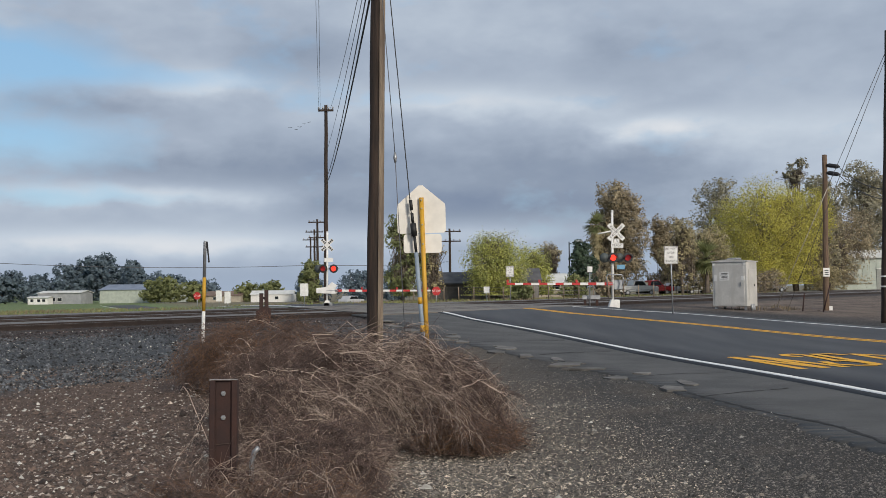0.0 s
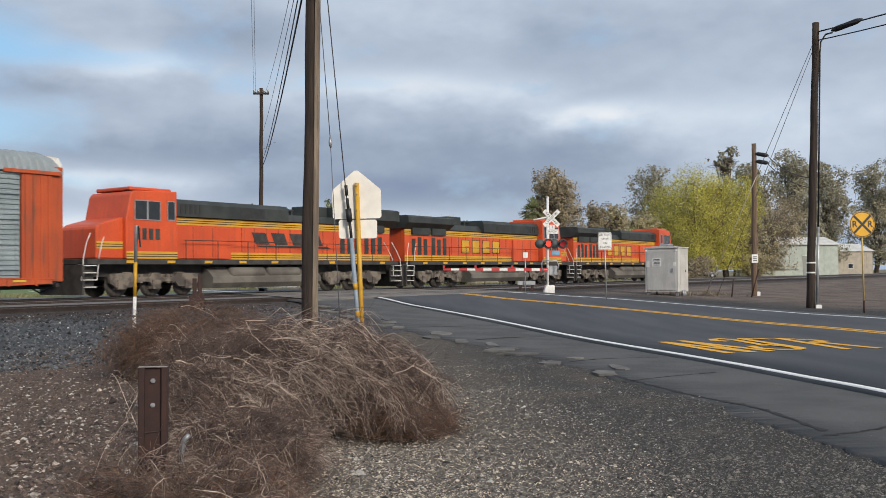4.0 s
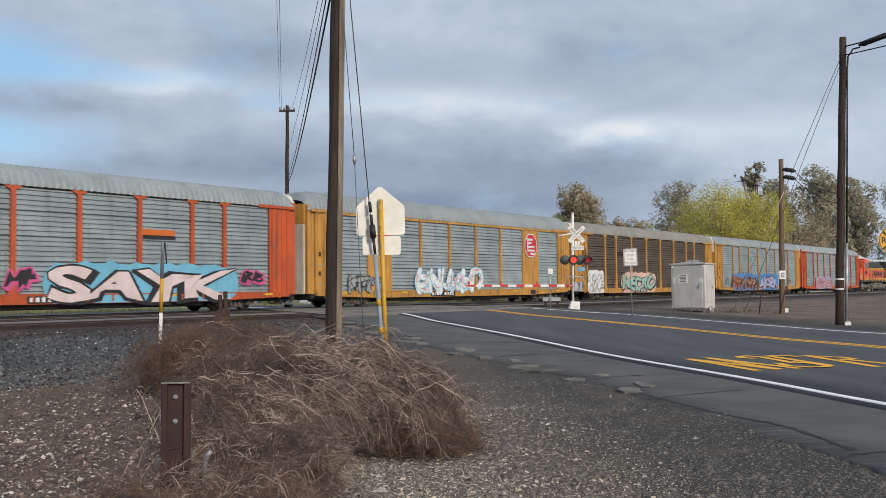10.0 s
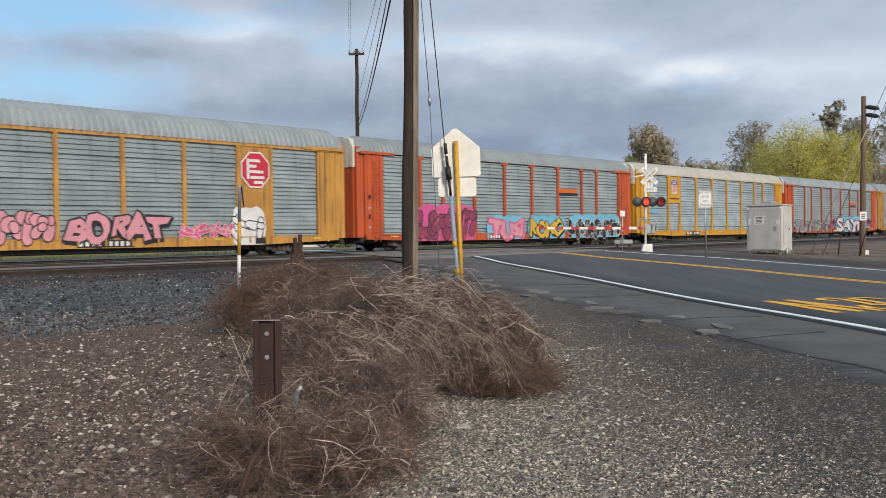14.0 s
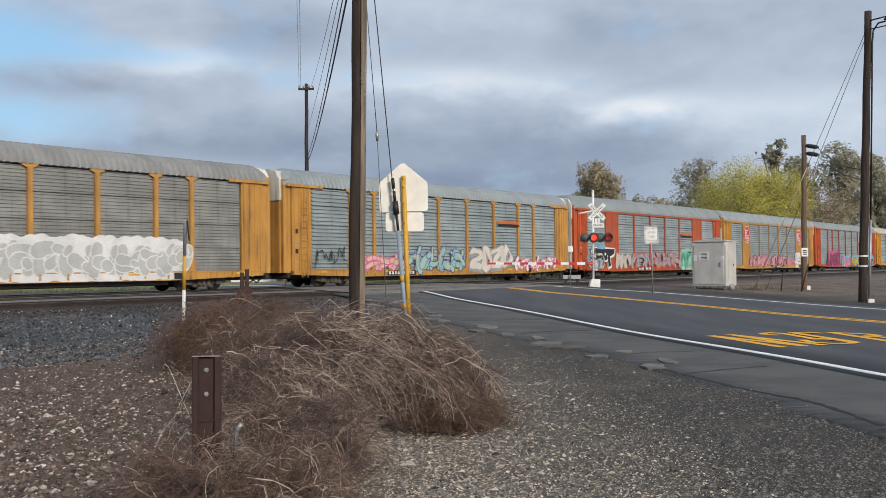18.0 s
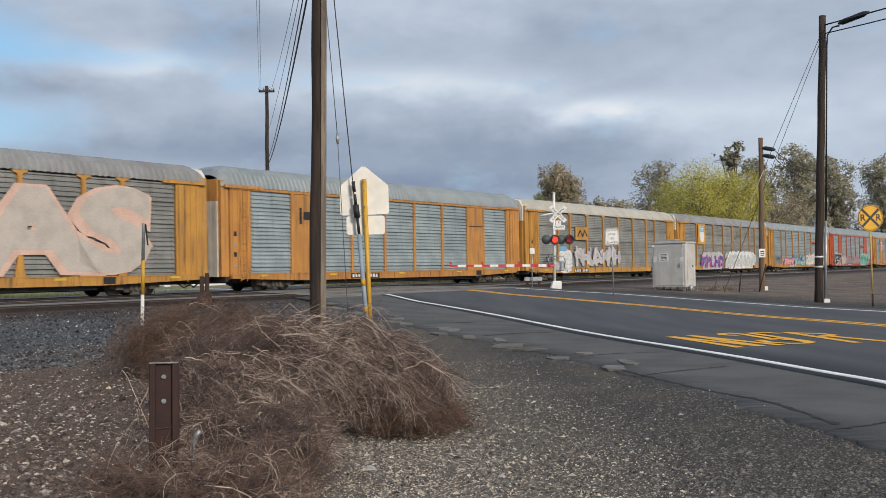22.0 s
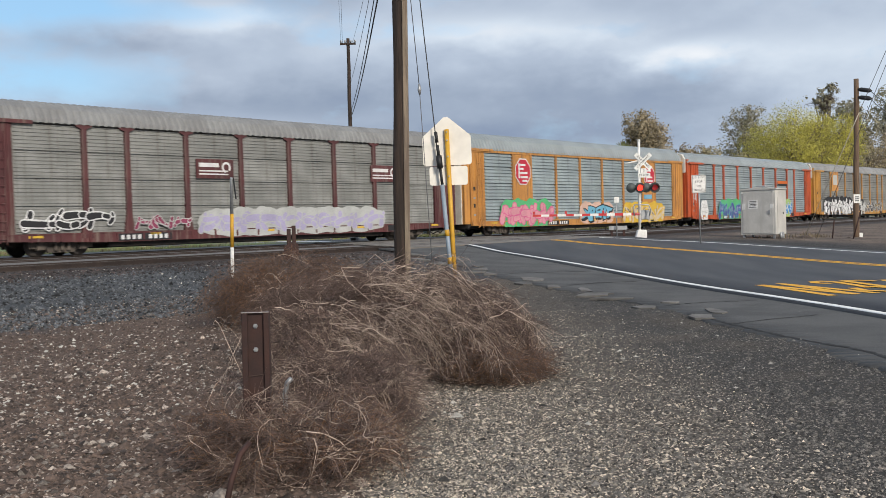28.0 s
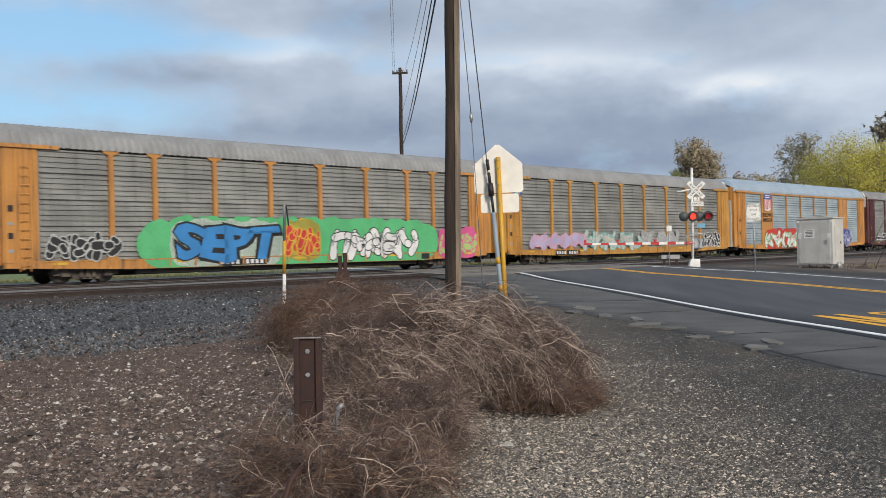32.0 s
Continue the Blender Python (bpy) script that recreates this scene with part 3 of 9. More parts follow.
def make_tracks():
    for p in TRACKS:
        root = thing("railway_track", pose(*at(0, p), 0, 0, YAW), "steel rails on dark ties in brown ballast", "railway track", kind="structure")
        for y in (-0.755, 0.755):
            bm = bmesh.new()
            box(bm, -700, 900, y - 0.035, y + 0.035, RAIL_Z - 0.05, RAIL_Z - 0.006)
            box(bm, -700, 900, y - 0.012, y + 0.012, RAIL_Z - 0.13, RAIL_Z - 0.05)
            box(bm, -700, 900, y - 0.07, y + 0.07, RAIL_Z - 0.155, RAIL_Z - 0.13)
            part("rail", bm, RAIL, root)
            bm = bmesh.new()
            box(bm, -700, 900, y - 0.033, y + 0.033, RAIL_Z - 0.006, RAIL_Z)
            part("rail_head", bm, RAIL_TOP, root, "bright worn rail head")
        bm = bmesh.new()
        rnd = random.Random(int(p * 10))
        for i in range(-120, 420):
            if 34 < i * 0.52 < 53:
                continue
            x, w = i * 0.52 + rnd.uniform(-0.02, 0.02), rnd.uniform(0.10, 0.12)
            box(bm, x - w, x + w, -1.3 + rnd.uniform(-0.05, 0.05), 1.3 + rnd.uniform(-0.05, 0.05), 0.5, RAIL_Z - 0.15 + rnd.uniform(-0.02, 0.005))
        t = part("ties", bm, TIE, root)
        t["kind"] = "stuff"


make_tracks()

# ---------------------------------------------------------------- the train


def paint(name, c, c2=None, streak=(0.10, 0.065, 0.045), rough=0.6, **kw):
    return mat(name, c, c2 or tuple(v * 0.8 for v in c), 0.8, 22, rough, 0, 0.08, 0.004, streak=streak, vary=0.12, **kw)


FRAME = dict(
    yellow=paint("faded_yellow_paint", (0.52, 0.265, 0.052), (0.44, 0.215, 0.045)),
    bright=paint("bright_yellow_paint", (0.60, 0.30, 0.018), (0.55, 0.26, 0.018)),
    orange=paint("orange_red_paint", (0.50, 0.085, 0.020), (0.42, 0.07, 0.02)),
    tan=paint("tan_yellow_paint", (0.52, 0.24, 0.055), (0.44, 0.20, 0.05)),
    maroon=paint("maroon_paint", (0.095, 0.024, 0.026), (0.07, 0.02, 0.022), streak=(0.16, 0.12, 0.10)))
PANEL = dict(
    blue=paint("galvanised_panel", (0.305, 0.36, 0.38), (0.24, 0.288, 0.307), streak=(0.16, 0.18, 0.18), rough=0.5),
    pale=paint("pale_galvanised_panel", (0.36, 0.425, 0.46), (0.27, 0.33, 0.365), streak=(0.22, 0.26, 0.28), rough=0.5),
    grey=paint("weathered_grey_panel", (0.27, 0.275, 0.262), (0.20, 0.205, 0.195), streak=(0.14, 0.13, 0.12), rough=0.6),
    brown=paint("grimy_brown_panel", (0.105, 0.083, 0.066), (0.075, 0.06, 0.05), streak=(0.055, 0.045, 0.04), rough=0.8))
ROOF = dict(
    blue=paint("blue_grey_roof", (0.25, 0.285, 0.30), (0.205, 0.237, 0.25), streak=(0.22, 0.235, 0.24), rough=0.5),
    sky=paint("zinc_blue_roof", (0.30, 0.38, 0.46), (0.25, 0.33, 0.41), streak=(0.27, 0.34, 0.41), rough=0.4),
    grey=paint("grey_roof", (0.25, 0.254, 0.254), (0.20, 0.20, 0.20), streak=(0.175, 0.175, 0.17), rough=0.6),
    cream=paint("cream_roof", (0.43, 0.41, 0.36), (0.36, 0.345, 0.30), streak=(0.34, 0.32, 0.27), rough=0.6),
    tan=paint("sooty_roof", (0.25, 0.245, 0.22), (0.20, 0.195, 0.175), streak=(0.20, 0.19, 0.17), rough=0.7))
CAP = paint("off_white_end_cap", (0.68, 0.66, 0.60), (0.56, 0.53, 0.47), streak=(0.30, 0.22, 0.15))
UNDER = mat("sooty_underframe", (0.022, 0.020, 0.019), (0.040, 0.034, 0.030), 1.5, 30, 0.85, 0, 0.3)
BOGIE = mat("dusty_bogie", (0.065, 0.055, 0.047), (0.11, 0.092, 0.078), 3, 30, 0.9, 0, 0.3)
WHEEL = mat("wheel_steel", (0.05, 0.044, 0.04), (0.09, 0.078, 0.07), 6, 40, 0.6, 0.5, 0.1)
GAP_SHADE = mat("gap_shade_black", (0.012, 0.012, 0.012), None, 4, 40, 0.9)

BAYS = (-12.0, -9.1, -7.2, -4.35, -1.43, 1.43, 4.35, 7.2, 9.1, 12.0)
Z_SILL, Z_PAN, Z_EAVE, Z_TOP = 0.48, 0.86, 5.08, 5.98
HALF = 14.0


def panel_mesh(w, ribs, material, name):
    """A pressed steel screen w wide, hung between the posts, with level ribs."""
    prof = []
    h = Z_EAVE - Z_PAN - 0.06
    for i in range(ribs):
        z = Z_PAN + 0.03 + h * i / ribs
        d = h / ribs
        if i % 5 == 1:      # the slot between two tiers of screen
            prof += [(-1.40, z), (-1.345, z + 0.004), (-1.345, z + d * 0.40), (-1.40, z + d * 0.42)]
        prof += [(-1.40, z + (d * 0.43 if i % 5 == 1 else 0)), (-1.40, z + d * 0.45), (-1.455, z + d * 0.55), (-1.455, z + d * 0.85)]
    prof.append((-1.40, Z_EAVE - 0.03))
    verts, faces = [], []
    for y, z in prof:
        verts += [(-w / 2, y, z), (w / 2, y, z)]
    faces += [(2 * i, 2 * i + 1, 2 * i + 3, 2 * i + 2) for i in range(len(prof) - 1)]
    k = len(verts)
    verts += [(-w / 2, -1.36, prof[0][1]), (w / 2, -1.36, prof[0][1]), (-w / 2, -1.36, prof[-1][1]), (w / 2, -1.36, prof[-1][1])]
    faces += [(k + 1, k, k + 2, k + 3)]
    return raw(name, verts, faces, material)


def slat_mesh(w, material, name, t):
    """One tier of the older screen: fine-ribbed sheet, a dark slot above and below."""
    verts, faces = [], []
    h = (Z_EAVE - Z_PAN) / 4
    z0, z1 = Z_PAN + t * h + 0.03, Z_PAN + (t + 1) * h - 0.03
    prof = []
    for i in range(7):
        z, d = z0 + (z1 - z0) * i / 7, (z1 - z0) / 7
        prof += [(-1.40, z), (-1.40, z + 0.5 * d), (-1.43, z + 0.62 * d), (-1.43, z + 0.9 * d)]
    prof.append((-1.40, z1))
    for y, z in prof:
        verts += [(-w / 2, y, z), (w / 2, y, z)]
    faces += [(2 * i, 2 * i + 1, 2 * i + 3, 2 * i + 2) for i in range(len(prof) - 1)]
    k = len(verts)
    verts += [(-w / 2, -1.37, z1), (w / 2, -1.37, z1), (-w / 2, -1.37, z0), (w / 2, -1.37, z0)]
    faces += [(k - 2, k - 1, k + 1, k), (1, 0, k + 2, k + 3)]
    return raw(name, verts, faces, material)


CACHE = {}


def cached(key, maker):
    if key not in CACHE:
        CACHE[key] = maker()
    return CACHE[key]


def post_mesh(material, flush):
    bm = bmesh.new()
    m = pose(0, -1.52, 0)
    if flush:
        box(bm, -0.10, 0.10, -1.50, -1.38, Z_PAN, Z_EAVE)
    else:
        prism(bm, [(-0.26, Z_PAN - 0.2), (0.26, Z_PAN - 0.2), (0.12, Z_PAN + 0.75), (0.11, Z_EAVE - 0.15), (0.34, Z_EAVE - 0.05), (0.34, Z_EAVE + 0.05), (-0.34, Z_EAVE + 0.05), (-0.34, Z_EAVE - 0.05), (-0.11, Z_EAVE - 0.15), (-0.12, Z_PAN + 0.75)], 0.12, m)
    return mesh_of("post", bm, material)


def roof_mesh(material, flush):
    prof = [(-1.53, Z_EAVE), (-1.50, Z_EAVE + 0.16), (-1.30, Z_EAVE + 0.55), (-1.0, Z_TOP - 0.12), (-0.6, Z_TOP), (0.6, Z_TOP), (1.0, Z_TOP - 0.12), (1.30, Z_EAVE + 0.55), (1.50, Z_EAVE + 0.16), (1.53, Z_EAVE)]
    if flush:
        prof = [(y, Z_EAVE + (z - Z_EAVE) * 1.18) for y, z in prof]
    verts, faces = [], []
    n = 84
    x0, x1 = -HALF + 0.75, HALF - 0.75
    for i in range(n + 1):
        for q, lift in ((0.0, 0.0), (0.25, 0.0), (0.4, 0.04), (0.85, 0.04)):
            if i == n and q:
                continue
            x = x0 + (x1 - x0) * (i + q) / n
            for y, z in prof:
                g = 1 + lift / 2.6
                verts.append((x, y * g, z + lift * 0.6))
    k, rows = len(prof), len(verts) // len(prof)
    faces += [(r * k + c, r * k + c + 1, (r + 1) * k + c + 1, (r + 1) * k + c) for r in range(rows - 1) for c in range(k - 1)]
    # rounded ends that drop to the end doors
    for sgn, r in ((-1, 0), (1, rows - 1)):
        base = len(verts)
        for y, z in prof:
            verts.append((sgn * (HALF - 0.35), y * 0.97, Z_EAVE + (z - Z_EAVE) * 0.86))
        f = [(r * k + c, r * k + c + 1, base + c + 1, base + c) for c in range(k - 1)]
        faces += f if sgn > 0 else [q[::-1] for q in f]
        base2 = len(verts)
        for y, z in prof:
            verts.append((sgn * (HALF - 0.12), y * 0.93, Z_EAVE + (z - Z_EAVE) * 0.55))
        f = [(base + c, base + c + 1, base2 + c + 1, base2 + c) for c in range(k - 1)]
        faces += f if sgn > 0 else [q[::-1] for q in f]
    return raw("roof", verts, faces, material)


def end_parts(material, sgn, flush):
    """The closed end: ribbed side sheets, headers, and a folding door in upright leaves."""
    a, b = sorted((sgn * 12.0, sgn * 13.35))
    out = []
    for y in (-1, 1):
        bm = bmesh.new()
        box(bm, a, b, *sorted((y * 1.36, y * 1.47)), Z_PAN - 0.1, Z_EAVE + 0.04)
        out.append(("end_sheet", mesh_of("end_sheet", bm, material)))
        for i in range(4):
            bm = bmesh.new()
            x = a + (b - a) * (i + 0.5) / 4
            box(bm, x - 0.03, x + 0.03, *sorted((y * 1.47, y * 1.50)), Z_PAN, Z_EAVE)
            out.append(("rib", mesh_of("rib", bm, material)))
        bm = bmesh.new()
        box(bm, *sorted((sgn * 11.2, sgn * 13.7)), *sorted((y * 1.40, y * 1.56)), Z_EAVE - 0.06, Z_EAVE + 0.08)
        out.append(("header", mesh_of("header", bm, material)))
        bm = bmesh.new()
        box(bm, *sorted((sgn * 13.38, sgn * 13.86)), *sorted((y * 1.18, y * 1.40)), Z_PAN - 0.12, Z_EAVE + 0.3)
        out.append(("door_leaf", mesh_of("door_leaf", bm, material)))
    for i in range(6):
        y = -1.2 + i * 0.4
        bm = bmesh.new()
        box(bm, *sorted((sgn * 13.72, sgn * 13.93)), y + 0.01, y + 0.39, Z_PAN - 0.12, Z_EAVE - 0.7 if flush else Z_EAVE + 0.35)
        out.append(("door_leaf", mesh_of("door_leaf", bm, CAP if flush and i < 5 else material)))
    if flush:
        bm = bmesh.new()
        box(bm, *sorted((sgn * 13.70, sgn * 13.92)), -1.2, 1.2, Z_EAVE - 0.68, Z_EAVE + 0.36)
        out.append(("door_header", mesh_of("door_header", bm, material)))
    return out


def cap_mesh(sgn):
    bm = bmesh.new()
    pts = [(-1.25, Z_EAVE - 0.75), (1.25, Z_EAVE - 0.75), (1.25, Z_EAVE + 0.3), (0.95, Z_EAVE + 0.72), (0.5, Z_TOP - 0.06), (-0.5, Z_TOP - 0.06), (-0.95, Z_EAVE + 0.72), (-1.25, Z_EAVE + 0.3)]
    m = Matrix.Translation((sgn * 13.35, 0, 0)) @ Matrix.Rotation(radians(90), 4, "Z")
    prism(bm, pts, -sgn * 0.63, m)
    return mesh_of("end_cap", bm, CAP)


def ladder_mesh(material, x):
    bm = bmesh.new()
    for dx in (-0.2, 0.2):
        tube(bm, [(x + dx, -1.56, 0.5), (x + dx, -1.56, Z_EAVE - 0.4)], 0.02, 5)
    for i in range(12):
        z = 0.7 + i * 0.33
        tube(bm, [(x - 0.2, -1.56, z), (x + 0.2, -1.56, z)], 0.015, 4)
    return mesh_of("ladder", bm, material)


def underframe_mesh():
    """Centre sill, cross bearers and brake rigging under the floor."""
    bm = bmesh.new()
    prism(bm, [(-9.4, 0.80), (-8.3, 0.24), (8.3, 0.24), (9.4, 0.80)], 0.5, pose(0, -0.25, 0))
    for i in range(-5, 6):
        prism(bm, [(-1.25, 0.75), (-0.9, 0.30), (0.9, 0.30), (1.25, 0.75)], 0.12, Matrix.Translation((i * 1.5 + 0.06, 0, 0)) @ Matrix.Rotation(radians(90), 4, "Z"))
    for y in (-1.22, 1.10):
        box(bm, -8.0, 8.0, y, y + 0.12, 0.30, 0.50)
    tube(bm, [(-7.5, -0.9, 0.34), (6.0, -0.9, 0.34)], 0.05, 6)
    tube(bm, [(2.0, -0.8, 0.42), (3.3, -0.8, 0.42)], 0.16, 10)
    return mesh_of("underframe", bm, mat("black_underframe", (0.022, 0.020, 0.020), (0.04, 0.034, 0.03), 2, 25, 0.9, 0, 0.2))


def sill_mesh(material):
    bm = bmesh.new()
    for y in (-1.51, 1.37):
        prism(bm, [(-13.3, Z_PAN), (-13.3, Z_PAN - 0.22), (-8.2, Z_SILL), (8.2, Z_SILL), (13.3, Z_PAN - 0.22), (13.3, Z_PAN)], 0.14, pose(0, y, 0))
        box(bm, -13.4, 13.4, y - 0.02, y + 0.16, Z_PAN - 0.03, Z_PAN + 0.02)
        for i in range(22):
            x = -12.6 + i * 1.2
            box(bm, x - 0.04, x + 0.04, y - 0.03, y, Z_SILL + 0.08, Z_PAN - 0.03)
    return mesh_of("side_sill", bm, material)


def under_mesh():
    bm = bmesh.new()
    box(bm, -13.6, 13.6, -1.34, 1.34, 0.60, 0.80)
    box(bm, -14.1, 14.1, -0.35, 0.35, 0.42, 0.72)
    for x in (-5.5, -4.2, 3.0):
        box(bm, x, x + 0.9, -1.2, -0.5, 0.28, 0.6)
    tube(bm, [(-7, -0.9, 0.45), (7, -0.9, 0.45)], 0.05, 6)
    for s in (-1, 1):
        box(bm, *sorted((s * 14.0, s * 14.32)), -0.14, 0.14, 0.48, 0.76)
        tube(bm, [(s * 13.5, 0.5, 0.55), (s * 14.0, 0.45, 0.25), (s * 14.3, 0.3, 0.4)], 0.035, 5)
        box(bm, *sorted((s * 13.5, s * 13.65)), -1.45, 1.45, 0.5, 0.66)
    return mesh_of("underframe", bm, UNDER)


def bogie_mesh(n, base, r):
    """Side frames, bolster, springs and axle boxes of a truck with n axles."""
    bm = bmesh.new()
    span = base * (n - 1) / 2
    for y in (-1.12, 0.98):
        prism(bm, [(-span - 0.45, r - 0.12), (-span - 0.45, r + 0.18), (-span + 0.3, r + 0.26), (-0.5, r + 0.42), (0.5, r + 0.42), (span - 0.3, r + 0.26), (span + 0.45, r + 0.18), (span + 0.45, r - 0.12), (span - 0.25, r - 0.1), (0.55, r - 0.28), (-0.55, r - 0.28), (-span + 0.25, r - 0.1)], 0.14, pose(0, y, 0))
        for i in range(n):
            x = -span + i * base
            box(bm, x - 0.16, x + 0.16, y - 0.08, y + 0.2, r - 0.17, r + 0.17)
        for k in range(3):
            tube(bm, [(-0.26 + 0.26 * k, y - 0.04, r - 0.2), (-0.26 + 0.26 * k, y - 0.04, r + 0.3)], 0.09, 8)
    box(bm, -0.22, 0.22, -1.1, 1.1, r - 0.05, r + 0.22)
    return mesh_of("bogie", bm, BOGIE)


def wheel_mesh(r):
    """A wheelset: two flanged discs on an axle."""
    bm = bmesh.new()
    for s in (-1, 1):
        tube(bm, [(0, s * 0.68, 0), (0, s * 0.705, 0), (0, s * 0.71, 0), (0, s * 0.83, 0), (0, s * 0.835, 0)], [r + 0.025, r + 0.025, r, r, r * 0.8], 20)
        tube(bm, [(0, s * 0.83, 0), (0, s * 0.9, 0)], [0.16, 0.13], 10)
    tube(bm, [(0, -0.95, 0), (0, 0.95, 0)], 0.08, 8)
    return mesh_of("wheelset", bm, WHEEL, True)


def add_bogie(car, x, n=2, base=1.73, r=0.43):
    b = put("bogie", cached(("bogie", n), lambda: bogie_mesh(n, base, r)), car, m=pose(x, 0, 0))
    w = cached(("wheel", r), lambda: wheel_mesh(r))
    for i in range(n):
        put("wheelset", w, b, m=pose((i - (n - 1) / 2) * base, 0, r))


def autorack(name, frame_c, panel_c, roof_c, label, flush=False, slats=False, plates=(), cap=True):
    """A covered car carrier: sill, screens between posts, ribbed roof, closed ends, two trucks. plates: bays closed by painted sheet."""
    fm, pm, rm = FRAME[frame_c], PANEL[panel_c], ROOF[roof_c]
    car = thing(name, pose(0, 0, 0), label, "railway car", "autoracks of the train")
    put("underframe", cached("under", under_mesh), car)
    put("side_sill", cached(("sill", frame_c), lambda: sill_mesh(fm)), car)
    put("underframe", cached("underframe", underframe_mesh), car, "black underframe between the trucks")
    put("roof", cached(("roof", roof_c, flush), lambda: roof_mesh(rm, flush)), car)
    for i, (a, b) in enumerate(zip(BAYS, BAYS[1:])):
        w = round(b - a - 0.16, 3)
        if i in plates:
            def plate(w=w):
                bm = bmesh.new()
                box(bm, -w / 2 - 0.06, w / 2 + 0.06, -1.48, -1.38, Z_PAN, Z_EAVE)
                return mesh_of("plate", bm, fm)
            put("plate", cached(("plate", frame_c, w), plate), car, "painted steel sheet", pose((a + b) / 2, 0, 0))
        elif slats:
            for t in range(4):
                put("screen_tier", cached(("slat", panel_c, w, t), lambda: slat_mesh(w, pm, "screen_tier", t)), car, m=pose((a + b) / 2, 0, 0))
        else:
            put("screen_panel", cached(("panel", panel_c, w), lambda: panel_mesh(w, 21, pm, "screen_panel")), car, m=pose((a + b) / 2, 0, 0))
    pmesh = cached(("post", frame_c, flush), lambda: post_mesh(fm, flush))
    for x in BAYS[1:-1]:
        put("post", pmesh, car, m=pose(x, 0, 0))

    def inner():
        bm = bmesh.new()
        box(bm, -12, 12, 1.36, 1.42, Z_PAN, Z_EAVE)
        for x in BAYS:
            box(bm, x - 0.1, x + 0.1, 1.42, 1.5, Z_PAN, Z_EAVE)
        box(bm, -12, 12, -1.33, -1.31, Z_PAN, Z_EAVE)
        return mesh_of("far_wall", bm, pm)
    put("far_wall", cached(("far", panel_c), inner), car)

    # on non-flush cars this thin strip is coloured black as the shaded gap under the eave
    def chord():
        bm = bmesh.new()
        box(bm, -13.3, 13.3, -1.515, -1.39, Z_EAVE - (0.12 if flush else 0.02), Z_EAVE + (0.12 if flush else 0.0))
        return mesh_of("top_chord", bm, fm if flush else GAP_SHADE)
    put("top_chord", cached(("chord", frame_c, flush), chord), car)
    for s in (-1, 1):
        for nm, me in cached(("end", frame_c, s, flush), lambda: end_parts(fm, s, flush)):
            put(nm, me, car)
        if cap:
            put("end_cap", cached(("cap", s), lambda: cap_mesh(s)), car, "off-white painted end cap")
        add_bogie(car, s * 10.0)
    put("ladder", cached(("ladder", frame_c), lambda: ladder_mesh(fm, -12.55)), car)
    return car


# cars in order behind the locomotives
CARS = [
    ("orange", "blue", "blue", "autorack with orange-red posts and blue-grey screens", {}),
    ("yellow", "blue", "blue", "autorack with faded yellow posts and blue-grey screens", {}),
    ("yellow", "brown", "tan", "grimy autorack with brown screens and yellow ends", {}),
    ("yellow", "blue", "blue", "yellow autorack with red octagon emblems", dict(flush=True, plates=(1, 7), cap=False)),
    ("orange", "blue", "blue", "orange-red autorack with a painted lower band", {}),
    ("bright", "pale", "cream", "clean bright yellow autorack with a cream roof and shield", {}),
    ("orange", "blue", "blue", "orange-red autorack with four painted tags", {}),
    ("yellow", "blue", "blue", "yellow autorack with red octagon and pink tag", dict(flush=True, plates=(1, 7), cap=False)),
    ("orange", "blue", "blue", "orange-red autorack with solid end sheets and black tag", dict(flush=True, plates=(1, 7))),
    ("yellow", "blue", "blue", "autorack with yellow posts and a row of tags", {}),
    ("yellow", "grey", "grey", "weathered autorack with grey slats and yellow shield plate", dict(slats=True)),
    ("yellow", "grey", "cream", "autorack with grey slats and pale cream roof", dict(slats=True)),
    ("tan", "blue", "blue", "tan-yellow autorack with clean blue-grey screens", dict(flush=True, plates=(1, 7), cap=False)),
    ("yellow", "grey", "grey", "autorack with huge pale letters over its side", {}),
    ("yellow", "grey", "grey", "autorack with black and white tags along the sill", {}),
    ("orange", "blue", "blue", "orange-red autorack with blue and green tags", {}),
    ("tan", "blue", "blue", "tan-yellow autorack with red octagons and cyan tag", dict(flush=True, plates=(1, 7), cap=False)),
    ("maroon", "grey", "grey", "maroon autorack with weathered grey slats", dict(slats=True)),
    ("tan", "pale", "sky", "tan-yellow autorack with a zinc roof and shield", dict(flush=True, plates=(1, 7), cap=False)),
    ("yellow", "grey", "grey", "autorack with grey screens and round blue emblem", {}),
    ("tan", "grey", "grey", "autorack with a wide green mural", {}),
]


def gap(k):
    """How far behind the leading nose the k-th coupling lies."""
    return 22.35 * k if k <= 3 else 67.05 + 28.6 * (k - 3)


def nose(t):
    """Where the leading nose is along the track after t seconds."""
    return 7.45 + 21.02 * t + 0.00126 * t * t + 0.0000097 * t ** 3


TRAIN = []          # thing, metres behind the nose, turned round


def make_cars():
    for i, (fc, pc, rc, label, kw) in enumerate(CARS):
        TRAIN.append((autorack("autorack", fc, pc, rc, label, **kw), gap(i + 3) + 14.3, False))


make_cars()

# ---------------------------------------------------------------- emblems and sprayed tags on the cars


def spray(name, c):
    return mat(name, c, tuple(v * 0.86 for v in c), 1.2, 18, 0.65, 0, 0.05)


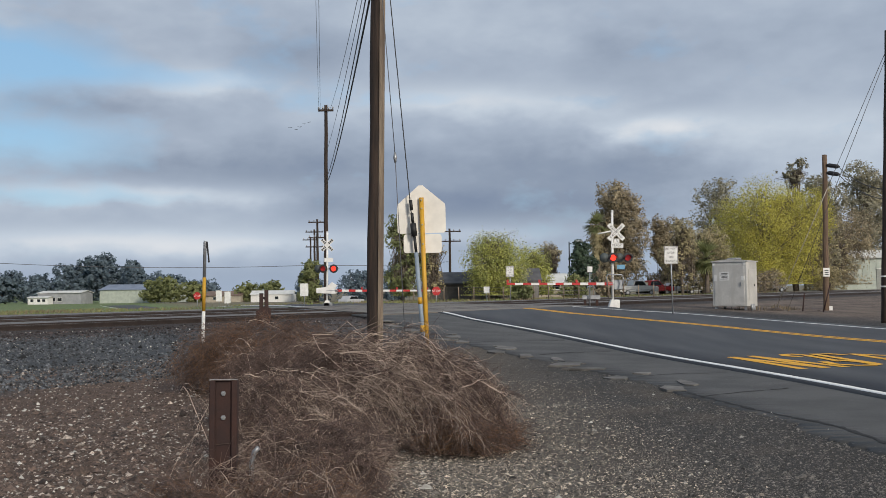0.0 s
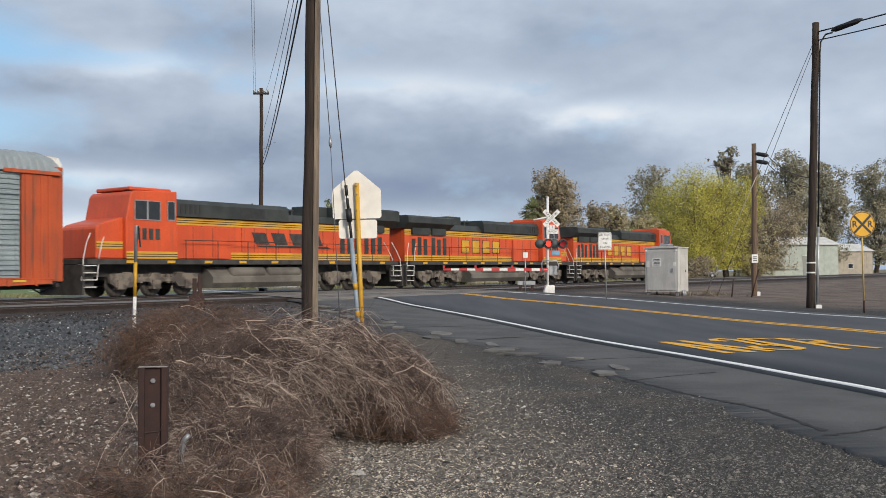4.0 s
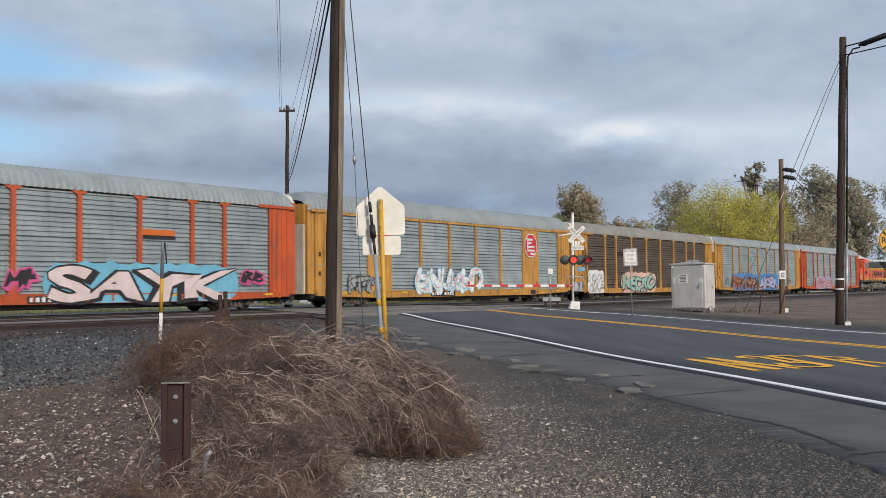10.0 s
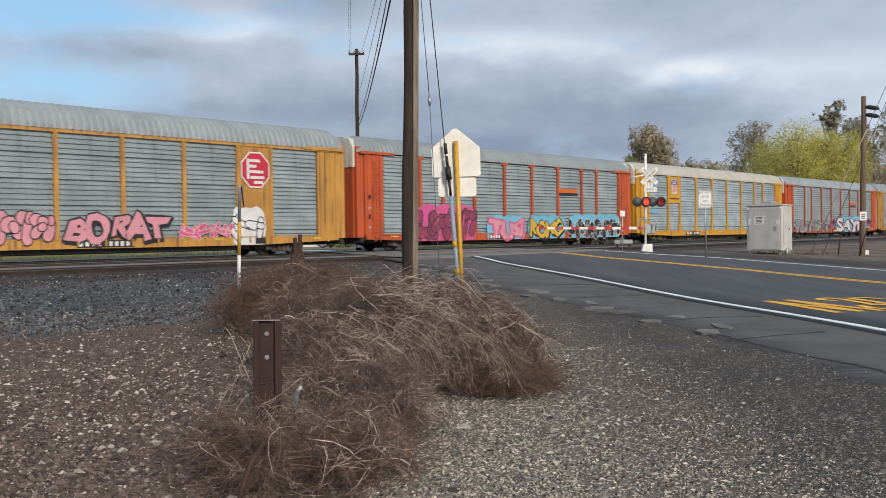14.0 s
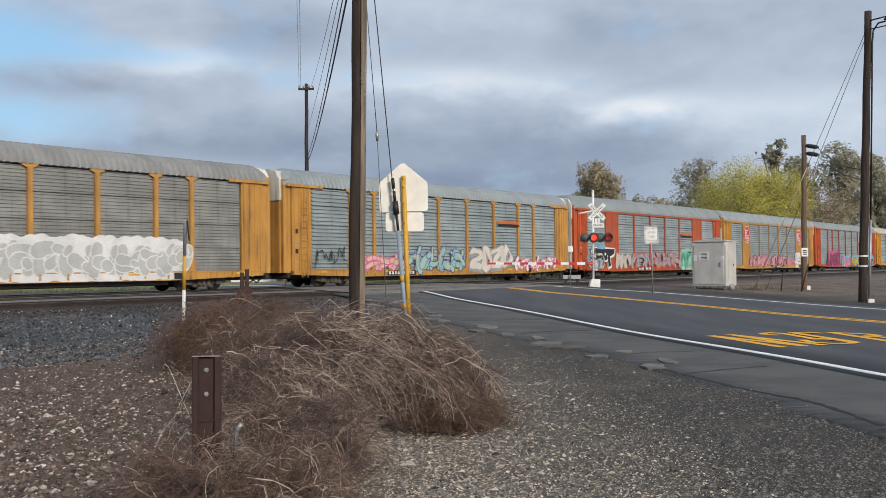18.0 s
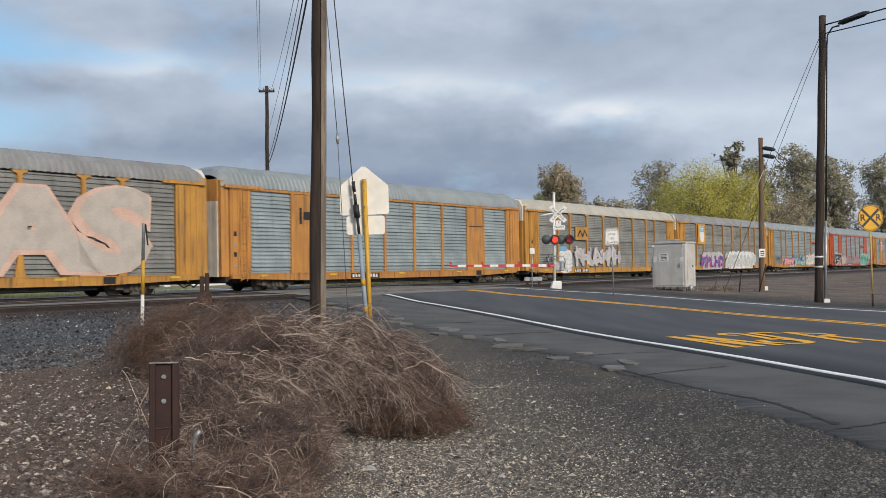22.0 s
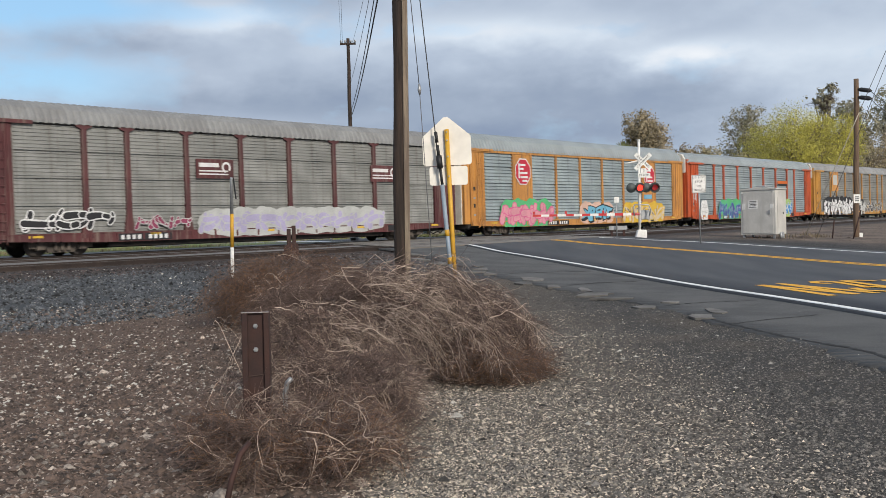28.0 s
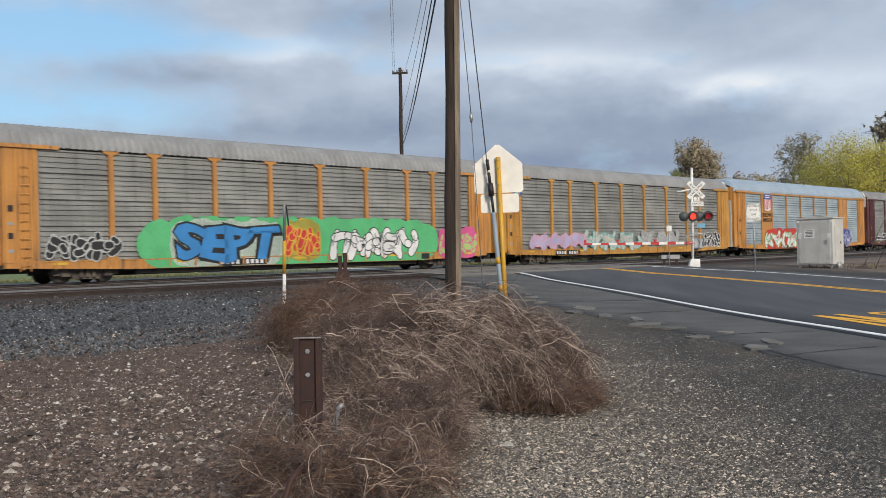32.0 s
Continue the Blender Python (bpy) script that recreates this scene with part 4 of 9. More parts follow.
SPRAY = {k: spray("sprayed_" + k, c) for k, c in dict(
    black=(0.015, 0.015, 0.018), white=(0.68, 0.68, 0.68), pink=(0.62, 0.27, 0.32), hotpink=(0.58, 0.09, 0.25), blue=(0.035, 0.21, 0.50), navy=(0.05, 0.07, 0.27),
    sky=(0.15, 0.42, 0.58), teal=(0.10, 0.36, 0.32), green=(0.09, 0.42, 0.17), lime=(0.33, 0.48, 0.16), lilac=(0.38, 0.35, 0.52), grey=(0.30, 0.31, 0.32), cream=(0.55, 0.47, 0.36),
    gold=(0.62, 0.40, 0.04), red=(0.50, 0.04, 0.03), orange=(0.58, 0.13, 0.02), wine=(0.24, 0.04, 0.09), peach=(0.62, 0.42, 0.34), blush=(0.66, 0.54, 0.54), ecru=(0.47, 0.42, 0.375), bone=(0.62, 0.57, 0.51), silver=(0.44, 0.45, 0.44), mint=(0.30, 0.47, 0.40)).items()}
LAYER = -1.526


def capsule(bm, a, b, w, y):
    a, b = Vector((a[0], a[1])), Vector((b[0], b[1]))
    d = b - a
    ang = math.atan2(d.y, d.x)
    pts = []
    for c, s in ((b, -90), (a, 90)):
        for k in range(5):
            t = ang + radians(s + 45 * k)
            pts.append(bm.verts.new((c.x + w * math.cos(t), y, c.y + w * math.sin(t))))
    bm.faces.new(pts)


def tag(car, x0, x1, z0, z1, fill, edge, cloud=None, text=None, n=0, seed=0, shine=None, fat=0.16, label="", letters=True, swing=1.0):
    """A sprayed tag on the near side: a colour cloud, fat outlined letter shapes, a few highlights."""
    rnd = random.Random(seed * 7 + int(x0 * 10))
    root = None
    if cloud:
        bm = bmesh.new()
        k = max(12, int((x1 - x0) / 0.09))
        ph, hgt = rnd.uniform(0, 9), z1 - z0
        prev = None
        for i in range(k + 1):
            f = i / k
            x = x0 - 0.12 + (x1 - x0 + 0.24) * f
            end = math.sqrt(max(0.0, 1 - (2 * f - 1) ** 10))
            puff = 0.13 * abs(math.sin(x * 2.3 + ph)) + 0.07 * abs(math.sin(x * 5.1 + 2 * ph)) + 0.10 * noise.noise(Vector((x * 1.3, ph, 0)))
            drip = 0.09 * abs(math.sin(x * 1.9 + 3 * ph)) + 0.06 * noise.noise(Vector((x * 2.2, ph, 4)))
            m_ = (z0 + z1) / 2
            zt, zb = m_ + (hgt * 0.46 + puff * min(1, hgt / 1.4)) * end, m_ - (hgt * 0.5 + drip) * end
            cur = (bm.verts.new((x, LAYER + 0.004, max(zb, Z_SILL + 0.02))), bm.verts.new((x, LAYER + 0.004, zt)))
            if prev:
                bm.faces.new((prev[0], cur[0], cur[1], prev[1]))
            prev = cur
        root = part("sprayed_tag", bm, SPRAY[cloud], car, label or f"{cloud} sprayed colour cloud")
    if text:
        for off, col, y, drop in ((0.085, edge, -0.006, 0.09), (0.075, edge, -0.010, 0.0), (0.035, fill, -0.016, 0.0)):
            me = words(text, 1.0, offset=off + 0.012, thick=0.002, shear=0.12 * swing, extra=0.9)
            co = np.empty(len(me.vertices) * 3)
            me.vertices.foreach_get("co", co)
            co = co.reshape(-1, 3)
            lo, hi = co.min(0), co.max(0)
            g = 0.0 if off > 0.05 else 0.08
            # uneven, swung letters rather than a printer's line
            uu, vv = (co[:, 0] - lo[0]) / (hi[0] - lo[0]), (co[:, 2] - lo[2]) / (hi[2] - lo[2])
            ph = x0 * 1.7
            co[:, 0] += swing * 0.10 * np.sin(vv * 4.5 + uu * 11 + ph) * np.where(vv > 0.5, 1.0, 0.6)
            co[:, 2] += swing * ((vv - 0.5) * 0.22 * np.sin(uu * 15 + ph) + 0.07 * np.sin(uu * 7 + ph))
            me.vertices.foreach_set("co", co.ravel())
            lo, hi = co.min(0), co.max(0)
            sx, sz = (x1 - x0 - 2 * g) / (hi[0] - lo[0]), (z1 - z0 - 2 * g) / (hi[2] - lo[2])
            me.transform(Matrix.Translation(((x0 + x1) / 2 + drop, LAYER + y, (z0 + z1) / 2 - drop * 0.8)) @ Matrix.Diagonal((sx, 1, sz, 1)) @ Matrix.Translation((-(lo[0] + hi[0]) / 2, 0, -(lo[2] + hi[2]) / 2)))
            me.materials.clear()
            me.materials.append(SPRAY[col])
            nm = "sprayed_tag" if root is None else "sprayed_letters"
            ob = put(nm, me, root or car, f"{col} sprayed lettering")
            root = root or ob
    elif letters:
        n = n or max(3, round((x1 - x0) / 1.15))
        w, hgt, c = (x1 - x0) / n, z1 - z0, 0
        fat = min(max(fat * 1.15, 0.13 * hgt), 0.24 * w + 0.04)
        line = min(0.05, 0.3 * fat)
        for i in range(n):
            outer, inner, hi_ = bmesh.new(), bmesh.new(), bmesh.new()
            cx, lean = x0 + (i + 0.5) * w, rnd.uniform(-0.25, 0.3) * hgt * 0.4
            lo_, up_ = z0 + fat + rnd.uniform(0, 0.10) * hgt, z1 - fat - rnd.uniform(0, 0.14) * hgt
            for k in range(rnd.choice((3, 4, 4, 5))):
                # an upright, a bow and short spurs that cross and cover one another
                if k == 0:
                    u0, v0, u1, v1, bow = -0.42, 0.0, -0.30, 1.0, rnd.uniform(-0.25, 0.1)
                elif k == 1:
                    u0, v0, u1, v1, bow = 0.30, rnd.uniform(0, 0.25), 0.42, rnd.uniform(0.75, 1.0), rnd.uniform(-0.1, 0.3)
                else:
                    u0, v0, u1, v1, bow = rnd.uniform(-0.5, 0.0), rnd.uniform(0.1, 0.95), rnd.uniform(0.05, 0.6), rnd.uniform(0.05, 0.95), rnd.uniform(-0.35, 0.35)
                q = []
                for a in range(6):
                    f = a / 5
                    v = v0 + (v1 - v0) * f + (bow * 0.5 * math.sin(math.pi * f) if k > 1 else 0)
                    q.append(Vector((cx + w * (u0 + (u1 - u0) * f + bow * math.sin(math.pi * f) * (k < 2)) + lean * (v - 0.5), lo_ + (up_ - lo_) * min(max(v, 0), 1), 0)))
                thick, taper = fat * rnd.uniform(0.75, 1.15), rnd.uniform(0.6, 1.0)
                for a in range(5):
                    c += 1
                    g = thick * (1 - (1 - taper) * a / 4)
                    capsule(outer, q[a], q[a + 1], g, LAYER - 0.008 - 0.0004 * (c // 5) - 0.00002 * (c % 5))
                    capsule(inner, q[a], q[a + 1], g - line, LAYER - 0.0082 - 0.0004 * (c // 5) - 0.00002 * (c % 5))
                if shine and rnd.random() < 0.6:
                    off = Vector((-0.35 * thick, 0.2 * thick, 0))
                    capsule(hi_, q[2] + off, q[4] + off, thick * 0.16, LAYER - 0.035 - 0.00005 * c)
            lit = len(hi_.faces) > 0
            ob = part("sprayed_tag" if root is None else "letter_outline", outer, SPRAY[edge], root or car, f"{edge} outline of a sprayed tag letter")
            root = root or ob
            part("letter_fill", inner, SPRAY[fill], root, f"{fill} letter fill")
            if lit:
                part("letter_shine", hi_, SPRAY[shine], root, f"{shine} highlight")
            else:
                hi_.free()


def plate(car, x0, x1, z0, z1, material, label, y=-1.53):
    bm = bmesh.new()
    box(bm, x0, x1, y, y + 0.02, z0, z1)
    return part("plate", bm, material, car, label)


def octagon(car, x, z, r=0.88):
    """The red emblem with a white rim and white bars."""
    bm = bmesh.new()
    prism(bm, disc(r, 8, radians(22.5)), 0.01, pose(x, -1.535, z))
    e = part("emblem", bm, SPRAY["white"], car, "white rim of the octagon emblem")
    bm = bmesh.new()
    prism(bm, disc(r * 0.92, 8, radians(22.5)), 0.01, pose(x, -1.54, z))
    part("emblem_field", bm, mat("crimson_emblem", (0.50, 0.02, 0.045), (0.42, 0.02, 0.04), 3, 30, 0.6), e, "crimson octagon")
    for dz, a, b in ((0.42, -0.42, 0.25), (0.17, -0.42, 0.05), (-0.08, -0.42, 0.45), (-0.34, -0.3, 0.5), (-0.56, -0.1, 0.42)):
        bm = bmesh.new()
        box(bm, x + a * r / 0.88, x + b * r / 0.88, -1.546, -1.541, z + dz * r / 0.88 - 0.07, z + dz * r / 0.88 + 0.06)
        part("emblem_bar", bm, SPRAY["white"], e)
    bm = bmesh.new()
    box(bm, x - 0.5, x - 0.36, -1.546, -1.541, z - 0.42, z + 0.5)
    part("emblem_bar", bm, SPRAY["white"], e)


def shield(car, x, z, w, h, stripes=True, plain=False):
    """A shield emblem: blue head over red and white pales."""
    def outline(k):
        return [(-0.5 * w * k, 0.42 * h * k), (-0.28 * w * k, 0.5 * h * k), (0, 0.44 * h * k), (0.28 * w * k, 0.5 * h * k), (0.5 * w * k, 0.42 * h * k), (0.46 * w * k, 0.1 * h), (0.5 * w * k, -0.2 * h * k), (0.38 * w * k, -0.42 * h * k), (0, -0.5 * h * k), (-0.38 * w * k, -0.42 * h * k), (-0.5 * w * k, -0.2 * h * k), (-0.46 * w * k, 0.1 * h)]
    bm = bmesh.new()
    prism(bm, outline(1.0), 0.01, pose(x, -1.535, z))
    e = part("emblem", bm, SPRAY["white"], car, "white shield emblem")
    bm = bmesh.new()
    prism(bm, [(-0.47 * w, 0.13 * h), (0.47 * w, 0.13 * h), (0.48 * w, 0.40 * h), (0.27 * w, 0.48 * h), (0, 0.42 * h), (-0.27 * w, 0.48 * h), (-0.48 * w, 0.40 * h)], 0.01, pose(x, -1.541, z))
    part("emblem_head", bm, SPRAY["sky"] if plain else SPRAY["navy"], e, "blue head of the shield")
    for dz in (0.24, 0.34):
        bm = bmesh.new()
        box(bm, x - 0.3 * w, x + 0.3 * w, -1.546, -1.542, z + dz * h - 0.025 * h, z + dz * h + 0.025 * h)
        part("emblem_bar", bm, SPRAY["white"], e)
    if stripes:
        for i in range(5):
            bm = bmesh.new()
            q = x - 0.38 * w + i * 0.19 * w
            box(bm, q - 0.045 * w, q + 0.045 * w, -1.545, -1.541, z - 0.40 * h + 0.04 * h * abs(i - 2), z + 0.11 * h)
            part("emblem_stripe", bm, SPRAY["red"], e)


def marks(car, x, w=2.5, material="black"):
    """The reporting mark on the sill: a dark plate with pale bars."""
    p = plate(car, x - w / 2, x + w / 2, Z_SILL + 0.04, Z_SILL + 0.32, SPRAY[material], "black reporting-mark plate on the sill")
    for i in range(9):
        if i == 4:
            continue
        bm = bmesh.new()
        a = x - w / 2 + 0.1 + i * (w - 0.2) / 9
        box(bm, a, a + 0.15, -1.537, -1.531, Z_SILL + 0.09, Z_SILL + 0.27)
        part("mark_bar", bm, SPRAY["white"], p)
    for i in range(4):
        plate(car, -13.2 + i * 0.02, -12.95, 1.2 + i * 0.5, 1.32 + i * 0.5 + 0.1 * (i % 2), SPRAY["black"] if i % 2 else SPRAY["grey"], "small stencilled data panel", -1.49)
    plate(car, 8.1, 8.7, Z_SILL + 0.06, Z_SILL + 0.34, SPRAY["black"], "small black stencil panel")
    for xx in (-11.5, -6.3, -0.2, 5.8, 11.6):
        plate(car, xx, xx + 0.55, Z_PAN - 0.14, Z_PAN - 0.05, SPRAY["gold"], "yellow reflector strip")


def dash(car, x0, x1, z0, z1):
    p = plate(car, x0, x1, z0 + 0.1, z1, SPRAY["orange"], "orange dash painted on the screen")
    bm = bmesh.new()
    box(bm, x0 + 0.1, x1 + 0.05, -1.524, -1.514, z0 - 0.05, z0 + 0.08)
    part("dash_shadow", bm, SPRAY["black"], p)


def scrawl(car, x0, x1, z0, z1, col, seed, n=14):
    """Thin marker lines."""
    rnd = random.Random(seed)
    bm = bmesh.new()
    x, z = x0, z0
    for i in range(n):
        nx, nz = x0 + (x1 - x0) * (i + 1) / n + rnd.uniform(-0.1, 0.1), rnd.uniform(z0, z1)
        capsule(bm, (x, z), (nx, nz), 0.028, LAYER - 0.01 - 0.0001 * i)
        x, z = nx, nz
    part("marker_scrawl", bm, SPRAY[col], car, f"thin {col} marker scrawl")


def decorate():
    c = [None] + [t[0] for t in TRAIN]
    for i, car in enumerate(c[1:], 1):
        marks(car, (-3.4, -1.6, -2.8, -2.2, 0.4, -5.0, -1.8, 0.6, -2.6, -4.9, -1.2, -5.4, -3.3, -4.2, -4.2, -6.3, -4.3, -6.5, -4.4, -7.6, -3.0)[i - 1])
    tag(c[1], -8.4, -0.9, 0.5, 2.0, "pink", "black", "lilac", seed=1, shine="peach")
    tag(c[1], 1.9, 7.8, 0.5, 1.95, "cream", "wine", None, seed=2)
    dash(c[1], 4.8, 7.0, 3.4, 3.75)
    tag(c[2], -1.4, 5.0, 0.45, 2.2, "lilac", "black", "blue", "AKSER", shine="white")
    tag(c[2], -9.5, -1.8, 0.45, 2.2, "black", "orange", "blue", seed=4, fat=0.22, shine="cream")
    tag(c[2], 5.0, 6.3, 0.48, 0.95, "gold", "black", None, seed=5, n=3, fat=0.1)
    scrawl(c[2], 8.6, 9.8, 1.2, 2.0, "black", 3)
    scrawl(c[2], -11.8, -10.6, 1.0, 1.9, "black", 4)
    plate(c[2], -4.3, -3.5, 3.5, 4.0, SPRAY["teal"], "dark bracketed emblem")
    tag(c[3], 7.0, 11.4, 0.45, 2.25, "black", "white", "black", seed=6, n=4, fat=0.2)
    tag(c[3], -6.3, 0.3, 0.5, 2.1, "mint", "black", "peach", "MECRO", shine="white")
    tag(c[3], -12.0, -9.5, 0.45, 2.25, "white", "black", "white", seed=8, n=3, fat=0.12)
    for i in range(4):
        plate(c[3], -7.0, -5.6 + 0.1 * i, 3.5 + 0.09 * i, 3.54 + 0.09 * i, SPRAY["black"], "dark emblem line")
    plate(c[3], -5.5, -4.6, 3.5, 3.84, SPRAY["navy"], "dark blue emblem block")
    plate(c[3], -5.6, -4.3, 3.2, 3.3, SPRAY["black"], "dark emblem line")
    scrawl(c[3], -13.0, -12.2, 1.2, 4.2, "black", 5)
    for k in (4, 8, 17):
        octagon(c[k], -8.15, 3.9)
        octagon(c[k], 8.15, 3.9)
    tag(c[4], -4.7, 1.9, 0.5, 2.4, "white", "sky", None, seed=9, fat=0.15, shine="pink")
    tag(c[4], -10.9, -8.2, 0.6, 1.9, "grey", "black", None, seed=10, n=3, fat=0.1)
    tag(c[5], -12.4, -2.0, 0.4, 1.95, "grey", "black", None, seed=11, shine="pink", fat=0.17)
    tag(c[5], -0.1, 9.8, 0.4, 2.1, "blush", "black", "sky", "SAYK", swing=0.7)
    tag(c[5], -1.9, -0.4, 1.0, 2.0, "black", "hotpink", None, "HP")
    tag(c[5], 9.95, 11.6, 1.2, 2.0, "black", "hotpink", None, "RB")
    dash(c[5], 4.4, 6.2, 3.3, 3.65)
    plate(c[6], -9.2, -7.1, 3.02, 5.04, FRAME["bright"], "bright yellow emblem plate", -1.522)
    shield(c[6], -8.2, 4.25, 1.05, 1.15)
    plate(c[6], -8.95, -7.4, 3.3, 3.4, SPRAY["black"], "thin dark slogan line")
    tag(c[7], -9.5, -4.4, 0.35, 2.45, "wine", "black", "hotpink", seed=14, fat=0.3, shine="hotpink")
    tag(c[7], -3.2, 0.5, 0.4, 1.85, "pink", "hotpink", "sky", "TUSI", shine="white")
    tag(c[7], 1.0, 5.0, 0.4, 1.9, "gold", "black", "sky", "ROMO")
    tag(c[7], 5.5, 12.1, 0.35, 2.0, "black", "silver", "sky", seed=16, fat=0.24)
    dash(c[7], 4.3, 6.6, 3.35, 3.72)
    tag(c[8], -7.2, -1.6, 0.5, 2.1, "pink", "black", None, seed=17, fat=0.26, n=5)
    tag(c[8], -1.3, 3.7, 0.55, 2.05, "pink", "black", None, "BORAT")
    tag(c[8], 4.0, 6.8, 0.7, 1.6, "hotpink", "peach", None, seed=19, fat=0.1)
    tag(c[8], 6.9, 8.6, 0.45, 2.1, "white", "black", "white", seed=20, n=1, fat=0.1)
    tag(c[9], -11.9, -7.8, 0.6, 2.4, "black", "white", None, "SEPT", fat=0.2)
    tag(c[9], -7.6, -5.2, 0.6, 2.0, "silver", "peach", None, seed=21, fat=0.18)
    tag(c[9], -4.9, 4.3, 0.55, 2.2, "grey", "red", None, seed=22, fat=0.12, shine="sky")
    tag(c[9], 4.4, 9.3, 0.5, 2.3, "teal", "green", "mint", seed=23, fat=0.14, shine="black")
    tag(c[9], 9.4, 12.2, 0.8, 2.2, "black", "white", None, seed=24, fat=0.1)
    dash(c[9], 4.6, 6.9, 3.4, 3.7)
    tag(c[10], 1.4, 6.5, 0.5, 2.5, "bone", "grey", None, "2020", fat=0.2)
    tag(c[10], -4.5, 0.9, 0.5, 2.4, "mint", "navy", None, seed=26, fat=0.2, shine="cream")
    tag(c[10], -9.1, -4.6, 0.65, 1.8, "peach", "hotpink", None, seed=27, fat=0.15)
    tag(c[10], 6.8, 11.9, 0.55, 1.75, "white", "hotpink", None, seed=28, fat=0.14)
    scrawl(c[10], -11.8, -9.5, 1.0, 2.1, "black", 6, 24)
    dash(c[10], 4.7, 7.2, 3.6, 3.9)
    plate(c[11], -8.75, -6.75, 3.03, 5.06, FRAME["bright"], "yellow emblem plate", -1.522)
    shield(c[11], -7.75, 4.05, 1.25, 1.7, False, True)
    tag(c[11], -7.9, -1.7, 0.5, 2.2, "navy", "hotpink", "silver", seed=29, fat=0.13, shine="sky")
    tag(c[11], -0.8, 8.9, 0.55, 2.3, "silver", "white", "white", seed=30, fat=0.3)
    plate(c[12], -6.4, -4.1, 3.05, 4.1, FRAME["yellow"], "yellow emblem plate", -1.522)
    bm = bmesh.new()
    for i, (a, b) in enumerate((((-6.0, 3.35), (-5.6, 3.8)), ((-5.6, 3.8), (-5.2, 3.35)), ((-5.2, 3.35), (-4.8, 3.8)), ((-4.8, 3.8), (-4.45, 3.4)))):
        capsule(bm, a, b, 0.07, -1.534 - 0.0002 * i)
    part("emblem", bm, SPRAY["black"], c[12], "black zigzag line emblem")
    tag(c[12], -9.0, -7.1, 0.6, 2.15, "white", "silver", "white", seed=31, n=2, fat=0.16)
    tag(c[12], -6.4, 1.5, 0.9, 2.7, "silver", "blush", None, seed=32, fat=0.2, shine="lilac")
    scrawl(c[12], -11.8, -9.6, 1.0, 1.9, "black", 7, 20)
    for a, b in ((-8.55, -8.4), (-6.95, -6.8)):
        plate(c[13], a, b, 3.4, 4.25, SPRAY["black"], "dark bracket line", -1.51)
    plate(c[13], -8.25, -7.1, 3.65, 4.05, SPRAY["black"], "dark block emblem", -1.51)
    plate(c[13], 7.3, 9.0, 3.7, 3.75, SPRAY["black"], "thin dark line", -1.51)
    tag(c[14], -11.1, 10.6, 0.9, 4.75, "ecru", "peach", None, "LUNAS", swing=0.15)
    plate(c[14], -6.0, -4.3, 3.35, 4.0, SPRAY["gold"], "gold block emblem", -1.56)
    tag(c[15], -11.2, -2.0, 0.4, 2.4, "white", "black", "black", seed=34, fat=0.16)
    tag(c[15], -1.6, 2.1, 0.45, 2.1, "silver", "white", "black", seed=35, fat=0.17)
    tag(c[15], 2.4, 8.6, 0.55, 2.1, "black", "white", None, seed=36, fat=0.14, shine="gold")
    plate(c[15], -8.8, -6.7, 3.05, 5.05, FRAME["tan"], "tan emblem plate", -1.522)
    plate(c[15], -8.4, -7.1, 3.7, 4.75, SPRAY["silver"], "pale torn patch", -1.54)
    tag(c[16], -8.3, -1.0, 0.4, 2.1, "navy", "teal", "green", seed=37, fat=0.24, shine="lilac")
    tag(c[16], 1.6, 8.0, 0.5, 2.2, "blue", "white", "lime", seed=38, fat=0.18)
    tag(c[16], -0.9, 1.2, 0.5, 2.1, "black", "white", None, seed=39, n=2, fat=0.14)
    tag(c[16], -11.7, -10.6, 0.5, 2.0, "white", "silver", "white", seed=40, n=1, fat=0.2)
    scrawl(c[16], -13.1, -12.3, 1.6, 4.2, "white", 8, 16)
    dash(c[16], 4.7, 7.1, 3.55, 3.92)
    tag(c[17], -1.6, 2.7, 0.6, 1.9, "sky", "black", "peach", "XPERT", shine="white")
    tag(c[17], 4.2, 10.3, 0.35, 1.9, "cream", "gold", "gold", seed=42, fat=0.15, shine="black")
    tag(c[17], -10.5, -5.0, 0.5, 2.1, "pink", "hotpink", "green", seed=43, fat=0.24)
    tag(c[18], -11.7, -7.9, 0.85, 1.95, "black", "white", None, seed=44, fat=0.14)
    tag(c[18], -3.8, 7.8, 0.6, 1.75, "lilac", "silver", "silver", seed=45, fat=0.18)
    tag(c[18], -7.0, -4.2, 0.9, 1.6, "wine", "silver", None, seed=46, fat=0.1)
    for x0, x1 in ((-3.9, -1.9), (6.9, 9.0)):
        plate(c[18], x0, x1, 3.1, 3.95, FRAME["maroon"], "maroon emblem plate", -1.522)
        plate(c[18], x0 + 0.15, x1 - 0.8, 3.6, 3.78, SPRAY["white"], "white emblem line", -1.535)
        plate(c[18], x0 + 0.15, x1 - 0.3, 3.4, 3.46, SPRAY["white"], "white emblem line", -1.535)
        plate(c[18], x0 + 0.15, x1 - 0.3, 3.26, 3.32, SPRAY["white"], "white emblem line", -1.535)
        bm = bmesh.new()
        for i in range(7):
            a, b = radians(-30 + 40 * i), radians(-30 + 40 * (i + 1))
            capsule(bm, (x1 - 0.4 + 0.2 * math.cos(a), 3.6 + 0.2 * math.sin(a)), (x1 - 0.4 + 0.2 * math.cos(b), 3.6 + 0.2 * math.sin(b)), 0.05, -1.535 - 0.0003 * i)
        part("emblem", bm, SPRAY["white"], c[18], "white ring emblem")
    shield(c[19], -8.15, 4.35, 1.35, 1.55)
